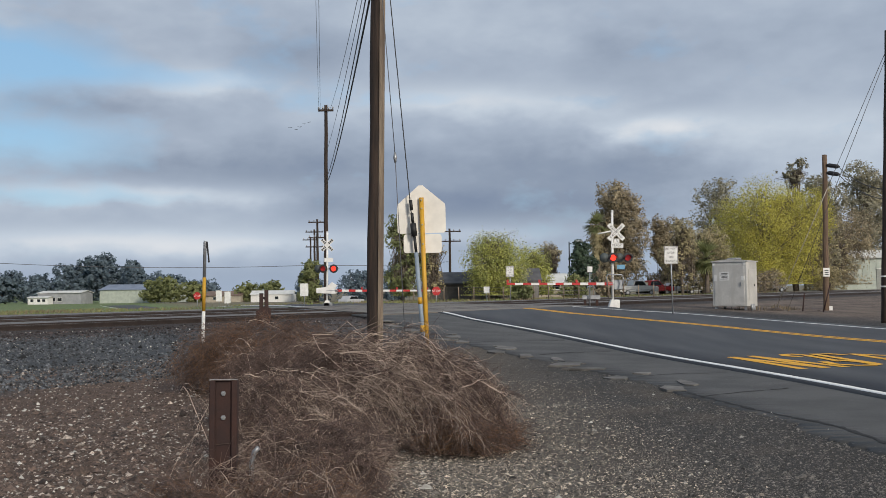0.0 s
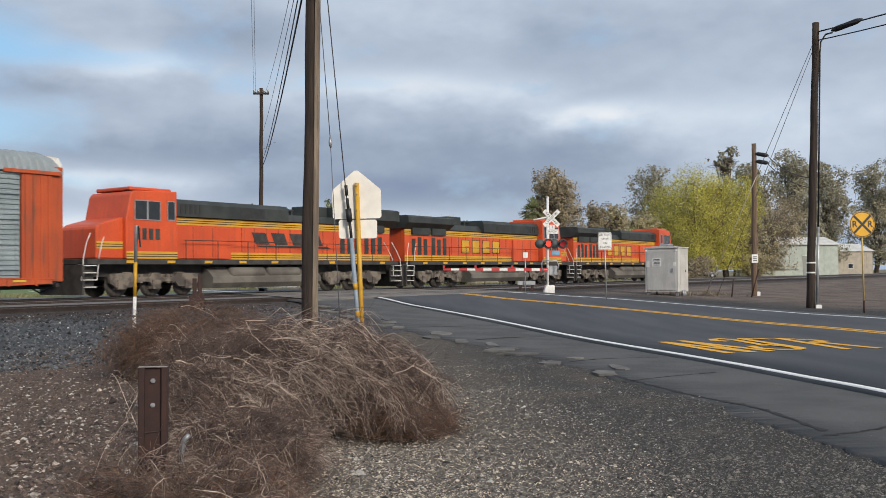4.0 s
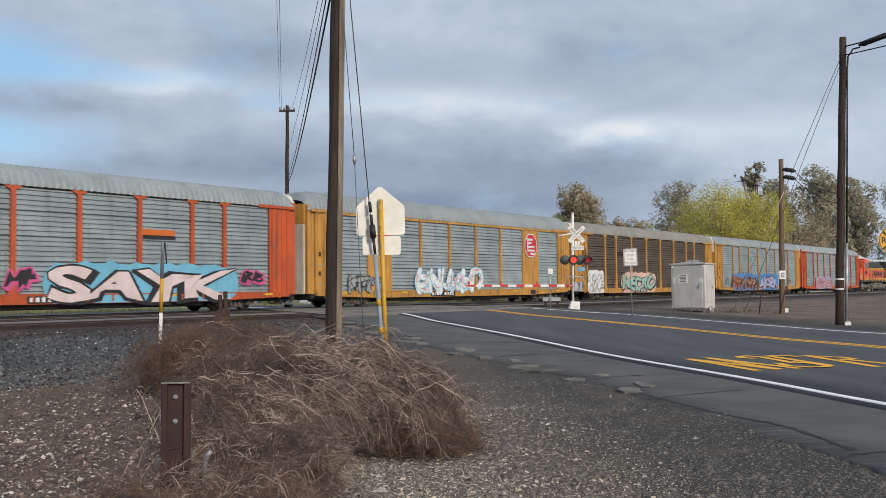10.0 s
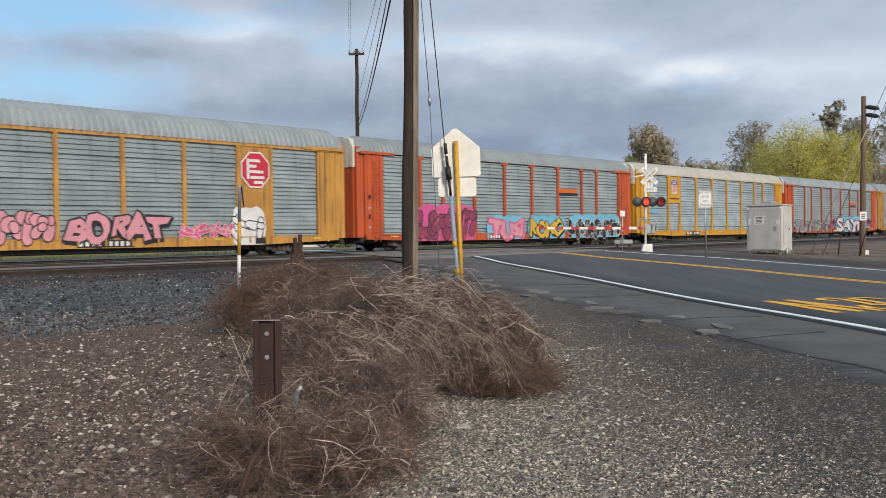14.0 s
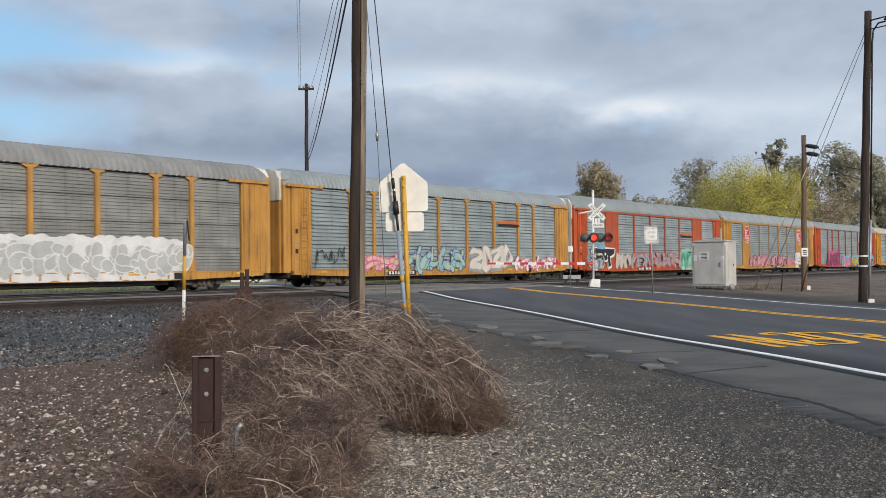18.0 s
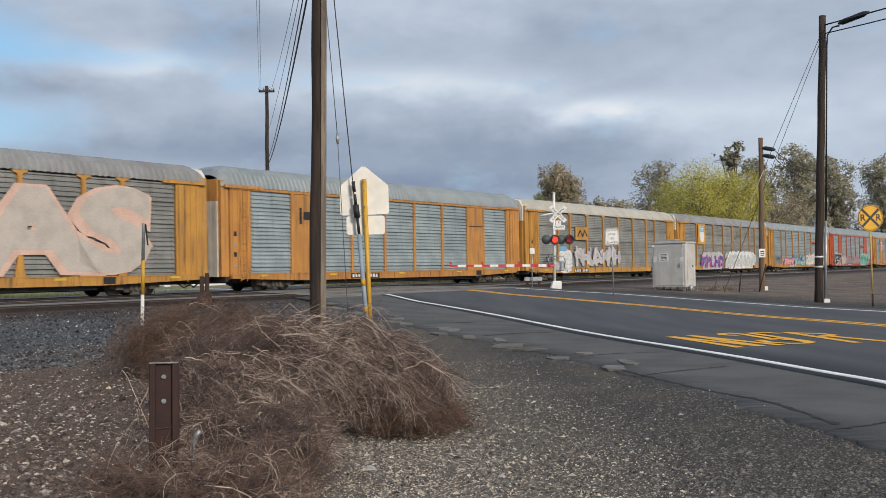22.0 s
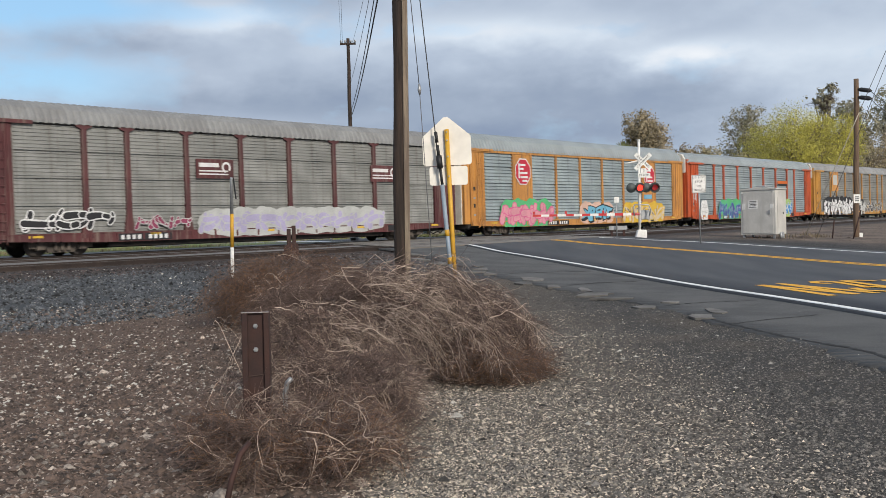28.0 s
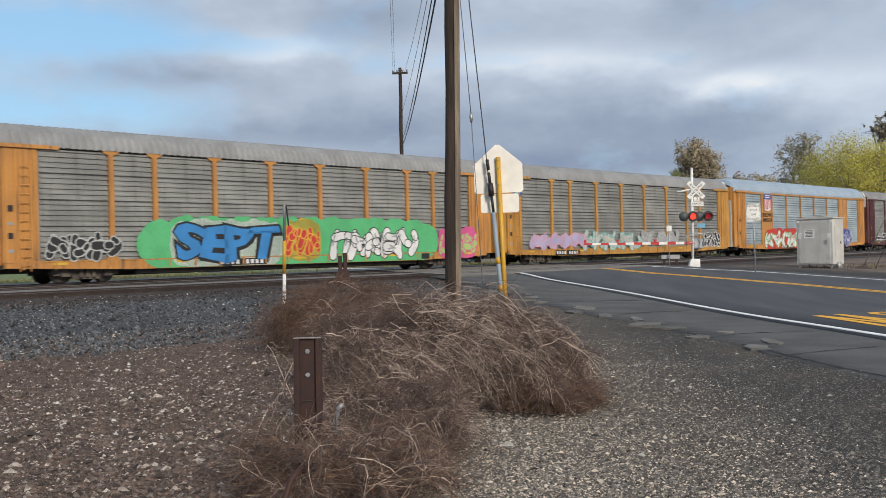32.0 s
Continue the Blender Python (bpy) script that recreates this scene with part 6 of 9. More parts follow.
def steel_post():
    root = thing("steel_post", Matrix.Translation(ground_at(-1.51, 6.72)) @ pose(0, 0, 0, 0, 0.6, 4), "short rusted brown steel post with two bolts", "post")
    h = 1.0
    bm = bmesh.new()
    box(bm, -0.055, 0.06, -0.02, 0.0, -0.2, h)
    part("web", bm, RUST, root, bevel=0.003)
    for x0, x1 in ((-0.092, -0.052), (0.056, 0.092)):
        bm = bmesh.new()
        box(bm, x0, x1, -0.045, 0.06, -0.2, h + 0.004)
        part("flange", bm, RUST, root, bevel=0.004)
    for z in (h - 0.088, h - 0.25):
        bm = bmesh.new()
        tube(bm, [(0.0, -0.02, z), (0.0, -0.03, z)], 0.017, 6)
        tube(bm, [(0.0, -0.028, z), (0.0, -0.04, z)], 0.009, 8)
        part("bolt", bm, STEEL, root)
    bm = bmesh.new()
    box(bm, -0.093, 0.093, -0.046, 0.0, h + 0.003, h + 0.007)
    part("worn_rim", bm, mat("bare_worn_steel", (0.45, 0.40, 0.36), (0.3, 0.24, 0.2), 30, 80, 0.5, 0.6), root, "bright worn top edge")
    r2 = thing("pipe_stub", Matrix.Translation(ground_at(-1.33, 6.8)), "grey bent pipe stub beside the steel post", "pipe")
    bar("pipe", [(0, 0, 0), (0, 0, 0.42), (0.02, -0.01, 0.5), (0.05, -0.02, 0.53)], 0.017, STEEL, r2)
    r3 = thing("bent_pipe", Matrix.Translation(ground_at(-1.3, 5.3)), "rusted bent pipe under the weeds", "pipe")
    bar("pipe", [(-0.10, 0.0, 0.0), (-0.06, 0.05, 0.2), (-0.02, 0.1, 0.33), (0.02, 0.16, 0.38)], 0.017, RUST, r3)


def marker():
    root = thing("marker_post", Matrix.Translation(ground_at(-5.72, 23.4)) @ pose(0, 0, 0, 0, 1.4, 0), "slim white and yellow cable marker post", "marker post")
    h = 2.45
    bar("base", [(0, 0, -0.1), (0, 0, 0.78)], 0.042, WHITE, root, "white lower tube")
    bar("sleeve", [(0, 0, 0.78), (0, 0, 1.58)], 0.044, YELLOW, root, "yellow sleeve")
    bar("upper_tube", [(0, 0, 1.58), (0, 0, h - 0.04), (0.01, 0, h)], 0.04, STEEL, root, "grey upper tube")
    bm = bmesh.new()
    box(bm, 0.03, 0.06, -0.02, 0.02, -0.5, 0.0, Matrix.Translation((0.0, 0, h - 0.02)) @ pose(0, 0, 0, 0, -7, 0))
    part("flap", bm, CABLE, root, "dark split flap")


def track_stub():
    root = thing("rail_stub", Matrix.Translation(ground_at(-5.75, 31.6)) @ pose(0, 0, 0, 0, 0, 10), "rusty pair of cut-off rails standing by the track", "post")
    for x, h in ((-0.09, 0.98), (0.07, 1.08)):
        bm = bmesh.new()
        box(bm, x - 0.05, x + 0.05, -0.06, 0.06, -0.2, h)
        box(bm, x - 0.065, x + 0.065, -0.02, 0.02, -0.2, h)
        part("upright", bm, RUST, root)
    bm = bmesh.new()
    prism(bm, [(-0.24, -0.1), (0.24, -0.1), (0.2, 0.5), (0.0, 0.56), (-0.26, 0.42)], 0.08, pose(0, -0.15, 0))
    part("base_plate", bm, RUST, root)


def crossbuck(root, x, z, size, tracks=True):
    """Two white blades with black words, and the plate with the count of tracks."""
    for a, text in ((45, "CROSSING"), (-45, "RAILROAD")):
        m = pose(x, -0.09 if a > 0 else -0.085, z, 0, -a, 0)
        bm = bmesh.new()
        prism(bm, rounded(size, 0.21, 0.02), 0.004, m)
        blade = part("blade", bm, WHITE, root, "white blade with black lettering")
        if tracks:
            lettered("lettering", text, 0.15, BLACK, blade, m @ pose(0, -0.003, 0), extra=1.15)
        else:
            for k in range(8):
                if k in (3, 4):
                    continue
                bm = bmesh.new()
                box(bm, -0.045, 0.035, -0.004, -0.001, -0.06, 0.06, m @ pose((k - 3.5) * 0.115, 0, 0))
                part("letter_bar", bm, BLACK, blade)
    bar("bracket", [(0, -0.05, z), (x, -0.07, z)], 0.02, WHITE, root)
    if tracks:
        bm = bmesh.new()
        prism(bm, rounded(0.60, 0.22, 0.02), 0.004, pose(x + 0.05, -0.085, z - 0.67))
        plate = part("track_plate", bm, WHITE, root, "white plate reading TRACKS")
        lettered("lettering", "TRACKS", 0.13, BLACK, plate, pose(x + 0.05, -0.089, z - 0.67), extra=1.1)
        bm = bmesh.new()
        prism(bm, rounded(0.26, 0.22, 0.02), 0.004, pose(x + 0.03, -0.085, z - 0.44))
        plate = part("number_plate", bm, WHITE, root, "white plate with the figure 3")
        lettered("lettering", "3", 0.19, BLACK, plate, pose(x + 0.03, -0.089, z - 0.44))
    else:
        bm = bmesh.new()
        prism(bm, rounded(0.52, 0.24, 0.02), 0.004, pose(0.1, -0.085, z - 0.88))
        part("track_plate", bm, WHITE, root, "small white plate")


def lamp_head(root, x, z, lit, back=False, y=-0.18):
    bm = bmesh.new()
    if back:
        tube(bm, [(x, y + 0.02, z), (x, y + 0.05, z), (x, y + 0.3, z)], [0.24, 0.24, 0.2], 20)
        h = part("lamp_head", bm, mat("dark_lamp_back", (0.07, 0.085, 0.085), None, 4, 30, 0.6), root, "dark back of a signal lamp", True)
        return h
    prism(bm, disc(0.255, 28), 0.012, pose(x, y, z))
    h = part("lamp_head", bm, BLACK, root, "round black signal background")
    bm = bmesh.new()
    tube(bm, [(x, y, z), (x, y - 0.05, z)], [0.15, 0.155], 22, False)
    part("lens", bm, BLACK, h)
    bm = bmesh.new()
    prism(bm, disc(0.145, 24), 0.01, pose(x, y - 0.03, z))
    part("lens", bm, LENS_ON if lit else LENS_DIM, h, "glowing red lens" if lit else "dim red lens")
    bm = bmesh.new()
    for r0, r1, y0, y1 in ((0.165, 0.165, y - 0.02, y - 0.28),):
        ring = [[bm.verts.new((x + r0 * math.cos(radians(a)), yy, z + r0 * math.sin(radians(a)) * 1.0)) for a in range(-10, 191, 25)] for yy in (y0, y1)]
        for i in range(len(ring[0]) - 1):
            bm.faces.new((ring[0][i], ring[0][i + 1], ring[1][i + 1], ring[1][i]))
    part("hood", bm, BLACK, h)
    return h


def gate_arm(root, z, start, length, sgn, y):
    arm_root = bmesh.new()
    tube(arm_root, [(0, y, z), (sgn * (start + 0.2), y, z)], 0.03, 6)
    base = part("gate_arm", arm_root, STEEL, root, "lowered red and white gate arm")
    n = int(length / 0.4)
    for i in range(n):
        bm = bmesh.new()
        a, b = sorted((sgn * (start + i * 0.4), sgn * (start + (i + 1) * 0.4)))
        w = 0.068 - 0.02 * i / n
        box(bm, a, b, y - 0.02, y + 0.02, z - w, z + w)
        part("stripe", bm, RED if i % 2 == 0 else WHITE, base)
    for i in (0.35, 0.7, 1.0):
        bm = bmesh.new()
        x = sgn * length * i
        box(bm, x - 0.05, x + 0.05, y - 0.05, y + 0.05, z + 0.06, z + 0.2)
        part("arm_lamp", bm, RED, base, "small red arm lamp")


def crossing_signal(x, y, h, label, lamps, sgn, near, cross, zl, gate):
    """A mast with crossbuck (dx, height, blade length), lamps at height zl, and a gate (height, start, length)."""
    root = thing("crossing_signal", Matrix.Translation(ground_at(x, y)) @ pose(0, 0, 0, 0, 0.7, 0), label, "crossing signal", "crossing signals")
    bar("mast", [(0, 0, -0.1), (0, 0, h)], 0.062, WHITE, root, "white tubular mast", 12)
    bm = bmesh.new()
    prism(bm, [(-0.24, 0), (0.24, 0), (0.11, 0.42), (-0.11, 0.42)], 0.4, pose(0, -0.2, 0))
    part("base", bm, WHITE, root, "flared white base", bevel=0.02)
    crossbuck(root, *cross, tracks=near)
    bar("lamp_arm", [(-0.55, -0.02, zl), (0.72, -0.02, zl)], 0.03, STEEL, root)
    for dx, lit, back in lamps:
        lamp_head(root, dx, zl, lit, back)
    zg_ = gate[0]
    if near:
        bm = bmesh.new()
        box(bm, 0.05, 0.5, 0.0, 0.5, zg_ - 0.28, zg_ + 0.2)
        part("gate_motor", bm, STEEL, root, "grey gate machine housing", bevel=0.03)
        bm = bmesh.new()
        box(bm, 0.08, 0.34, -0.1, 0.3, 0.0, 0.42)
        part("gate_base", bm, WHITE, root, "white gate pedestal", bevel=0.03)
        bar("counterweight_arm", [(-0.3, -0.3, zg_ - 0.1), (-0.36, -0.3, zg_ + 0.3), (-0.28, -0.3, zg_ + 0.46), (0.4, -0.3, zg_ + 0.44), (0.5, -0.3, zg_ + 0.2), (0.42, -0.3, zg_ - 0.1)], 0.035, STEEL, root, "looped grey counterweight arm")
        bm = bmesh.new()
        box(bm, 0.2, 0.58, -0.16, -0.1, zl - 0.56, zl - 0.34)
        part("notice", bm, mat("blue_notice", (0.16, 0.36, 0.52), None, 4, 30, 0.5), root, "small blue notice")
        bm = bmesh.new()
        box(bm, -1.22, -0.98, 0.1, 0.14, zl - 0.7, zl - 0.42)
        part("side_notice", bm, WHITE, root, "small white notice beside the mast")
        bar("side_post", [(-1.1, 0.16, -0.1), (-1.1, 0.16, zl - 0.45)], 0.03, STEEL, root)
        bar("bell_bracket", [(0, 0, h - 0.95), (-0.5, -0.05, h - 1.06), (-0.72, -0.05, h - 1.1)], 0.04, WHITE, root, "white crank of the bell")
        bar("bell", [(0, 0, h), (0, 0, h + 0.08)], [0.08, 0.05], WHITE, root)
    else:
        bm = bmesh.new()
        prism(bm, [(-0.6, zg_ - 0.15), (0.5, zg_ - 0.2), (0.75, zg_ - 0.02), (0.45, zg_ + 0.12), (0.62, zg_ + 0.3), (0.3, zg_ + 0.5), (0.0, zg_ + 0.2), (-0.62, zg_ + 0.15)], 0.3, pose(0, -0.3, 0))
        part("gate_motor", bm, WHITE, root, "white gate machine and counterweight", bevel=0.02)
        bm = bmesh.new()
        box(bm, -0.2, 0.3, -0.2, 0.2, 0.0, 0.3)
        part("gate_base", bm, STEEL, root, bevel=0.02)
    gate_arm(root, *gate, sgn, -0.28)
    return root


def text_sign(x, y, w, h, ztop, lines, label, size, plate=None, yaw=0.0, post=None, blank=False):
    o = ground_at(x, y)
    root = thing("road_sign", Matrix.Translation(o) @ pose(0, 0, 0, 0, -0.8, yaw), label, "road sign", "road signs")
    bar("post", [(0, 0, -0.1), (0, 0, ztop - o.z - 0.03)], 0.03, post or STEEL, root)
    bm = bmesh.new()
    zc = ztop - o.z - h / 2
    prism(bm, rounded(w, h, 0.04), 0.005, pose(0, -0.04, zc))
    pl = part("sign_plate", bm, plate or WHITE, root)
    if not blank:
        bm = bmesh.new()
        for a, b, c, d in ((-w / 2 + 0.02, w / 2 - 0.02, h / 2 - 0.035, h / 2 - 0.02), (-w / 2 + 0.02, w / 2 - 0.02, -h / 2 + 0.02, -h / 2 + 0.035), (-w / 2 + 0.02, -w / 2 + 0.035, -h / 2 + 0.02, h / 2 - 0.02), (w / 2 - 0.035, w / 2 - 0.02, -h / 2 + 0.02, h / 2 - 0.02)):
            box(bm, a, b, -0.0445, -0.0415, zc + c, zc + d)
        part("border", bm, BLACK, pl)
    for i, t in enumerate(lines):
        lettered("lettering", t, size, BLACK, pl, pose(0, -0.044, zc + h * 0.5 - (i + 0.62) * h / (len(lines) + 0.25)), extra=1.1)
    return root


def railroad_disc():
    o = ground_at(17.75, 35.0)
    root = thing("road_sign", Matrix.Translation(o) @ pose(0, 0, 0, 0, -0.5, 0), "round yellow railroad warning sign with a black cross", "road sign")
    zc = 3.24 - o.z
    bar("post", [(0, 0, 0.45), (0, 0, zc + 0.3)], 0.032, mat("pale_yellow_post", (0.62, 0.44, 0.16), (0.55, 0.38, 0.14), 4, 30, 0.6), root, "pale yellow post")
    bar("post_foot", [(0, 0, -0.1), (0, 0, 0.45)], 0.038, RUST, root, "dark foot of the post")
    bm = bmesh.new()
    prism(bm, disc(0.48, 40), 0.006, pose(0, -0.045, zc))
    pl = part("disc", bm, SIGN_YELLOW, root)
    bm = bmesh.new()
    outer, inner = disc(0.462, 40), disc(0.438, 40)
    for i in range(40):
        j = (i + 1) % 40
        bm.faces.new([bm.verts.new((q[0], -0.0475, zc + q[1])) for q in (outer[i], outer[j], inner[j], inner[i])])
    part("rim_line", bm, BLACK, pl)
    for a, d in ((45, 0.048), (-45, 0.049)):
        bm = bmesh.new()
        box(bm, -0.44, 0.44, -0.003, 0.0, -0.042, 0.042, pose(0, -d, zc, 0, a, 0))
        part("cross_bar", bm, BLACK, pl)
    for x in (-0.29, 0.29):
        lettered("lettering", "R", 0.33, BLACK, pl, pose(x, -0.05, zc), offset=0.008)


def bungalow():
    """The signal case beside the crossing: sheet-metal walls on legs under a shallow lid."""
    o = ground_at(14.73, 49.6)
    root = thing("signal_cabinet", Matrix.Translation(o) @ pose(0, 0, 0, 0, 0, YAW), "silver sheet-metal railway signal cabinet on short legs", "cabinet")
    L, Wd, z0, h = 1.36, 1.78, 0.16, 2.22
    met = mat("dull_aluminium_sheet", (0.62, 0.60, 0.56), (0.53, 0.515, 0.48), 1.5, 25, 0.5, 0.15, 0.05, streak=(0.47, 0.45, 0.41))
    bm = bmesh.new()
    box(bm, -L / 2, L / 2, -Wd / 2, Wd / 2, z0, z0 + h)
    body = part("body", bm, met, root, bevel=0.02)
    bm = bmesh.new()
    box(bm, -L / 2 - 0.05, L / 2 + 0.05, -Wd / 2 - 0.05, Wd / 2 + 0.05, z0 + h, z0 + h + 0.05)
    prism(bm, [(-Wd / 2 - 0.05, z0 + h + 0.05), (Wd / 2 + 0.05, z0 + h + 0.05), (0, z0 + h + 0.14)], L + 0.1, Matrix.Translation((L / 2 + 0.05, 0, 0)) @ Matrix.Rotation(radians(90), 4, "Z"))
    part("roof", bm, met, root)
    bm = bmesh.new()
    box(bm, -0.3, 0.3, -0.25, 0.25, z0 + h + 0.13, z0 + h + 0.22)
    part("roof_vent", bm, STEEL, root, bevel=0.02)
    for x in (-L / 2 + 0.12, L / 2 - 0.12):
        for y in (-Wd / 2 + 0.12, Wd / 2 - 0.12):
            bm = bmesh.new()
            box(bm, x - 0.05, x + 0.05, y - 0.05, y + 0.05, -0.2, z0)
            part("leg", bm, STEEL, root)
    # front door looks along the track, side hatch looks at the road
    bm = bmesh.new()
    box(bm, -L / 2 - 0.025, -L / 2, -Wd / 2 + 0.12, Wd / 2 - 0.12, z0 + 0.08, z0 + h - 0.1)
    door = part("door", bm, met, root, bevel=0.008)
    bm = bmesh.new()
    box(bm, -L / 2 - 0.035, -L / 2 - 0.025, 0.0, 0.5, z0 + 1.3, z0 + 1.72)
    notice = part("notice", bm, WHITE, door, "white printed notice")
    for i in range(5):
        bm = bmesh.new()
        box(bm, -L / 2 - 0.039, -L / 2 - 0.0352, 0.06 + 0.02 * (i % 2), 0.44 - 0.03 * (i % 3), z0 + 1.36 + i * 0.07, z0 + 1.39 + i * 0.07)
        part("text_bar", bm, BLACK, notice)
    for y, z, w, hh in ((0.72, 1.42, 0.16, 0.3), (-0.70, 1.4, 0.16, 0.22)):
        bm = bmesh.new()
        box(bm, -L / 2 - 0.034, -L / 2 - 0.0, y - w / 2, y + w / 2, z0 + z - hh / 2, z0 + z + hh / 2)
        part("label", bm, WHITE, root, "small pale label")
    bm = bmesh.new()
    box(bm, -L / 2 - 0.06, -L / 2 - 0.025, -0.62, -0.55, z0 + 1.0, z0 + 1.2)
    part("handle", bm, STEEL, door)
    for y in (-0.8, 0.8):
        bm = bmesh.new()
        box(bm, -L / 2 - 0.06, -L / 2, y - 0.04, y + 0.04, z0 + h - 0.16, z0 + h - 0.06)
        part("lifting_lug", bm, WHITE, root)
    bm = bmesh.new()
    box(bm, -0.45, 0.45, -Wd / 2 - 0.02, -Wd / 2, z0 + 0.35, z0 + 1.85)
    hatch = part("side_hatch", bm, met, root, "blue-grey side hatch", bevel=0.008)
    bm = bmesh.new()
    box(bm, 0.2, 0.26, -Wd / 2 - 0.045, -Wd / 2 - 0.02, z0 + 1.0, z0 + 1.1)
    part("latch", bm, BLACK, hatch)
    bar("conduit", [(-0.3, -Wd / 2 - 0.1, -0.1), (-0.3, -Wd / 2 - 0.1, z0 + 0.1)], 0.06, STEEL, root)
    bar("conduit", [(-0.1, -Wd / 2 - 0.1, -0.1), (-0.1, -Wd / 2 - 0.1, z0 + 0.1)], 0.06, STEEL, root)


def right_poles():
    root = utility_pole(19.85, 51.0, 8.1, 0.155, 0.12, "short brown wooden pole with a white notice", (0.15, 0), mat("brown_pole_wood", (0.19, 0.125, 0.08), (0.12, 0.08, 0.055), 3, 25, 0.9, bump=0.5, dist=0.02, stretch=(6, 6, 0.35)))
    bm = bmesh.new()
    box(bm, -0.17, 0.17, -0.19, -0.175, 1.75, 2.2)
    nt = part("notice", bm, WHITE, root, "white notice with dark print")
    for i in range(3):
        bm = bmesh.new()
        box(bm, -0.1, 0.1, -0.194, -0.1905, 1.84 + 0.1 * i, 1.89 + 0.1 * i)
        part("text_bar", bm, BLACK, nt)
    for z in (7.55, 7.15):
        bar("splice", [(0.18, -0.1, z), (0.3, -0.16, z - 0.02), (0.62, -0.42, z - 0.12), (0.72, -0.5, z - 0.15)], [0.05, 0.11, 0.11, 0.04], CABLE, root, "thick black cable splice")
    bm = bmesh.new()
    box(bm, 0.12, 0.3, -0.1, 0.1, 0.0, 0.22)
    part("riser_foot", bm, WHITE, root, "white riser foot")
    root = utility_pole(17.5, 39.0, 11.7, 0.17, 0.135, "tall dark wooden pole with a cable riser", (0.5, 0), arms=())
    for z in (1.42, 1.82):
        bm = bmesh.new()
        tube(bm, [(0.043 * z, 0, z), (0.043 * z, 0, z + 0.06)], 0.178, 14)
        part("band", bm, WHITE, root, "white reflective band")
    bar("riser", [(0.24, -0.12, 0), (0.36, -0.12, 3.3)], 0.055, STEEL, root, "grey steel riser pipe")
    bar("riser_cable", [(0.36, -0.12, 3.3), (0.60, -0.08, 10.4), (0.66, -0.05, 10.9), (0.85, -0.1, 11.2), (1.1, -0.2, 11.25)], 0.035, CABLE, root, "black riser cable")
    bm = bmesh.new()
    box(bm, 0.16, 0.40, -0.22, -0.02, -0.05, 0.14)
    part("foot", bm, WHITE, root, "white painted foot")
    bar("splice", [(1.0, -0.3, 11.3), (1.12, -0.47, 11.33), (1.62, -1.2, 11.46), (1.75, -1.4, 11.5)], [0.04, 0.12, 0.12, 0.04], CABLE, root, "thick black cable splice")
    z0 = zg(17.5, 39.0)
    wire("overhead_cable", (18.0, 38.95, z0 + 11.3), (30, 14, 13.0), 0.5, 0.03, "thick black cable running from the tall pole", CABLE)
    wire("overhead_cable", (18.0, 38.95, z0 + 10.95), (30, 14, 12.5), 0.6, 0.025, "black cable running from the tall pole", CABLE)
    z2 = zg(19.85, 51.0)
    wire("overhead_cable", (20.5, 50.5, z2 + 7.4), (17.75, 39.1, 5.35), 0.25, 0.02, "black cable between two wooden poles", CABLE)
    wire("overhead_cable", (20.5, 50.5, z2 + 7.0), (17.72, 39.1, 4.95), 0.25, 0.02, "black cable between two wooden poles", CABLE)
    for a in (0, 0.6):
        root = thing("guy_wire", Matrix.Translation(ground_at(16.0 + a, 47.5)), "steel guy wire with a pale guard", "guy wire")
        o = ground_at(16.0 + a, 47.5)
        top = Vector((17.95, 39.1, 11.0 - a * 0.4)) - o
        bar("wire", [top * 0.0 + Vector((0, 0, 0.05)), top], 0.012, WIRE, root)
        if a == 0:
            bar("guard", [Vector((0, 0, 0.05)), top * 0.52], 0.015, mat("pale_guard", (0.62, 0.57, 0.48), (0.52, 0.47, 0.39), 4, 30, 0.7), root, "pale guard tube")
    for x, y, h, le in ((18.0, 49.3, 0.9, 0.12), (18.9, 49.0, 1.4, 0.42)):
        r = thing("stake", Matrix.Translation(ground_at(x, y)), "thin dark leaning steel stake", "stake")
        bar("rod", [(0, 0, -0.1), (le, 0, h)], 0.035, RUST, r)


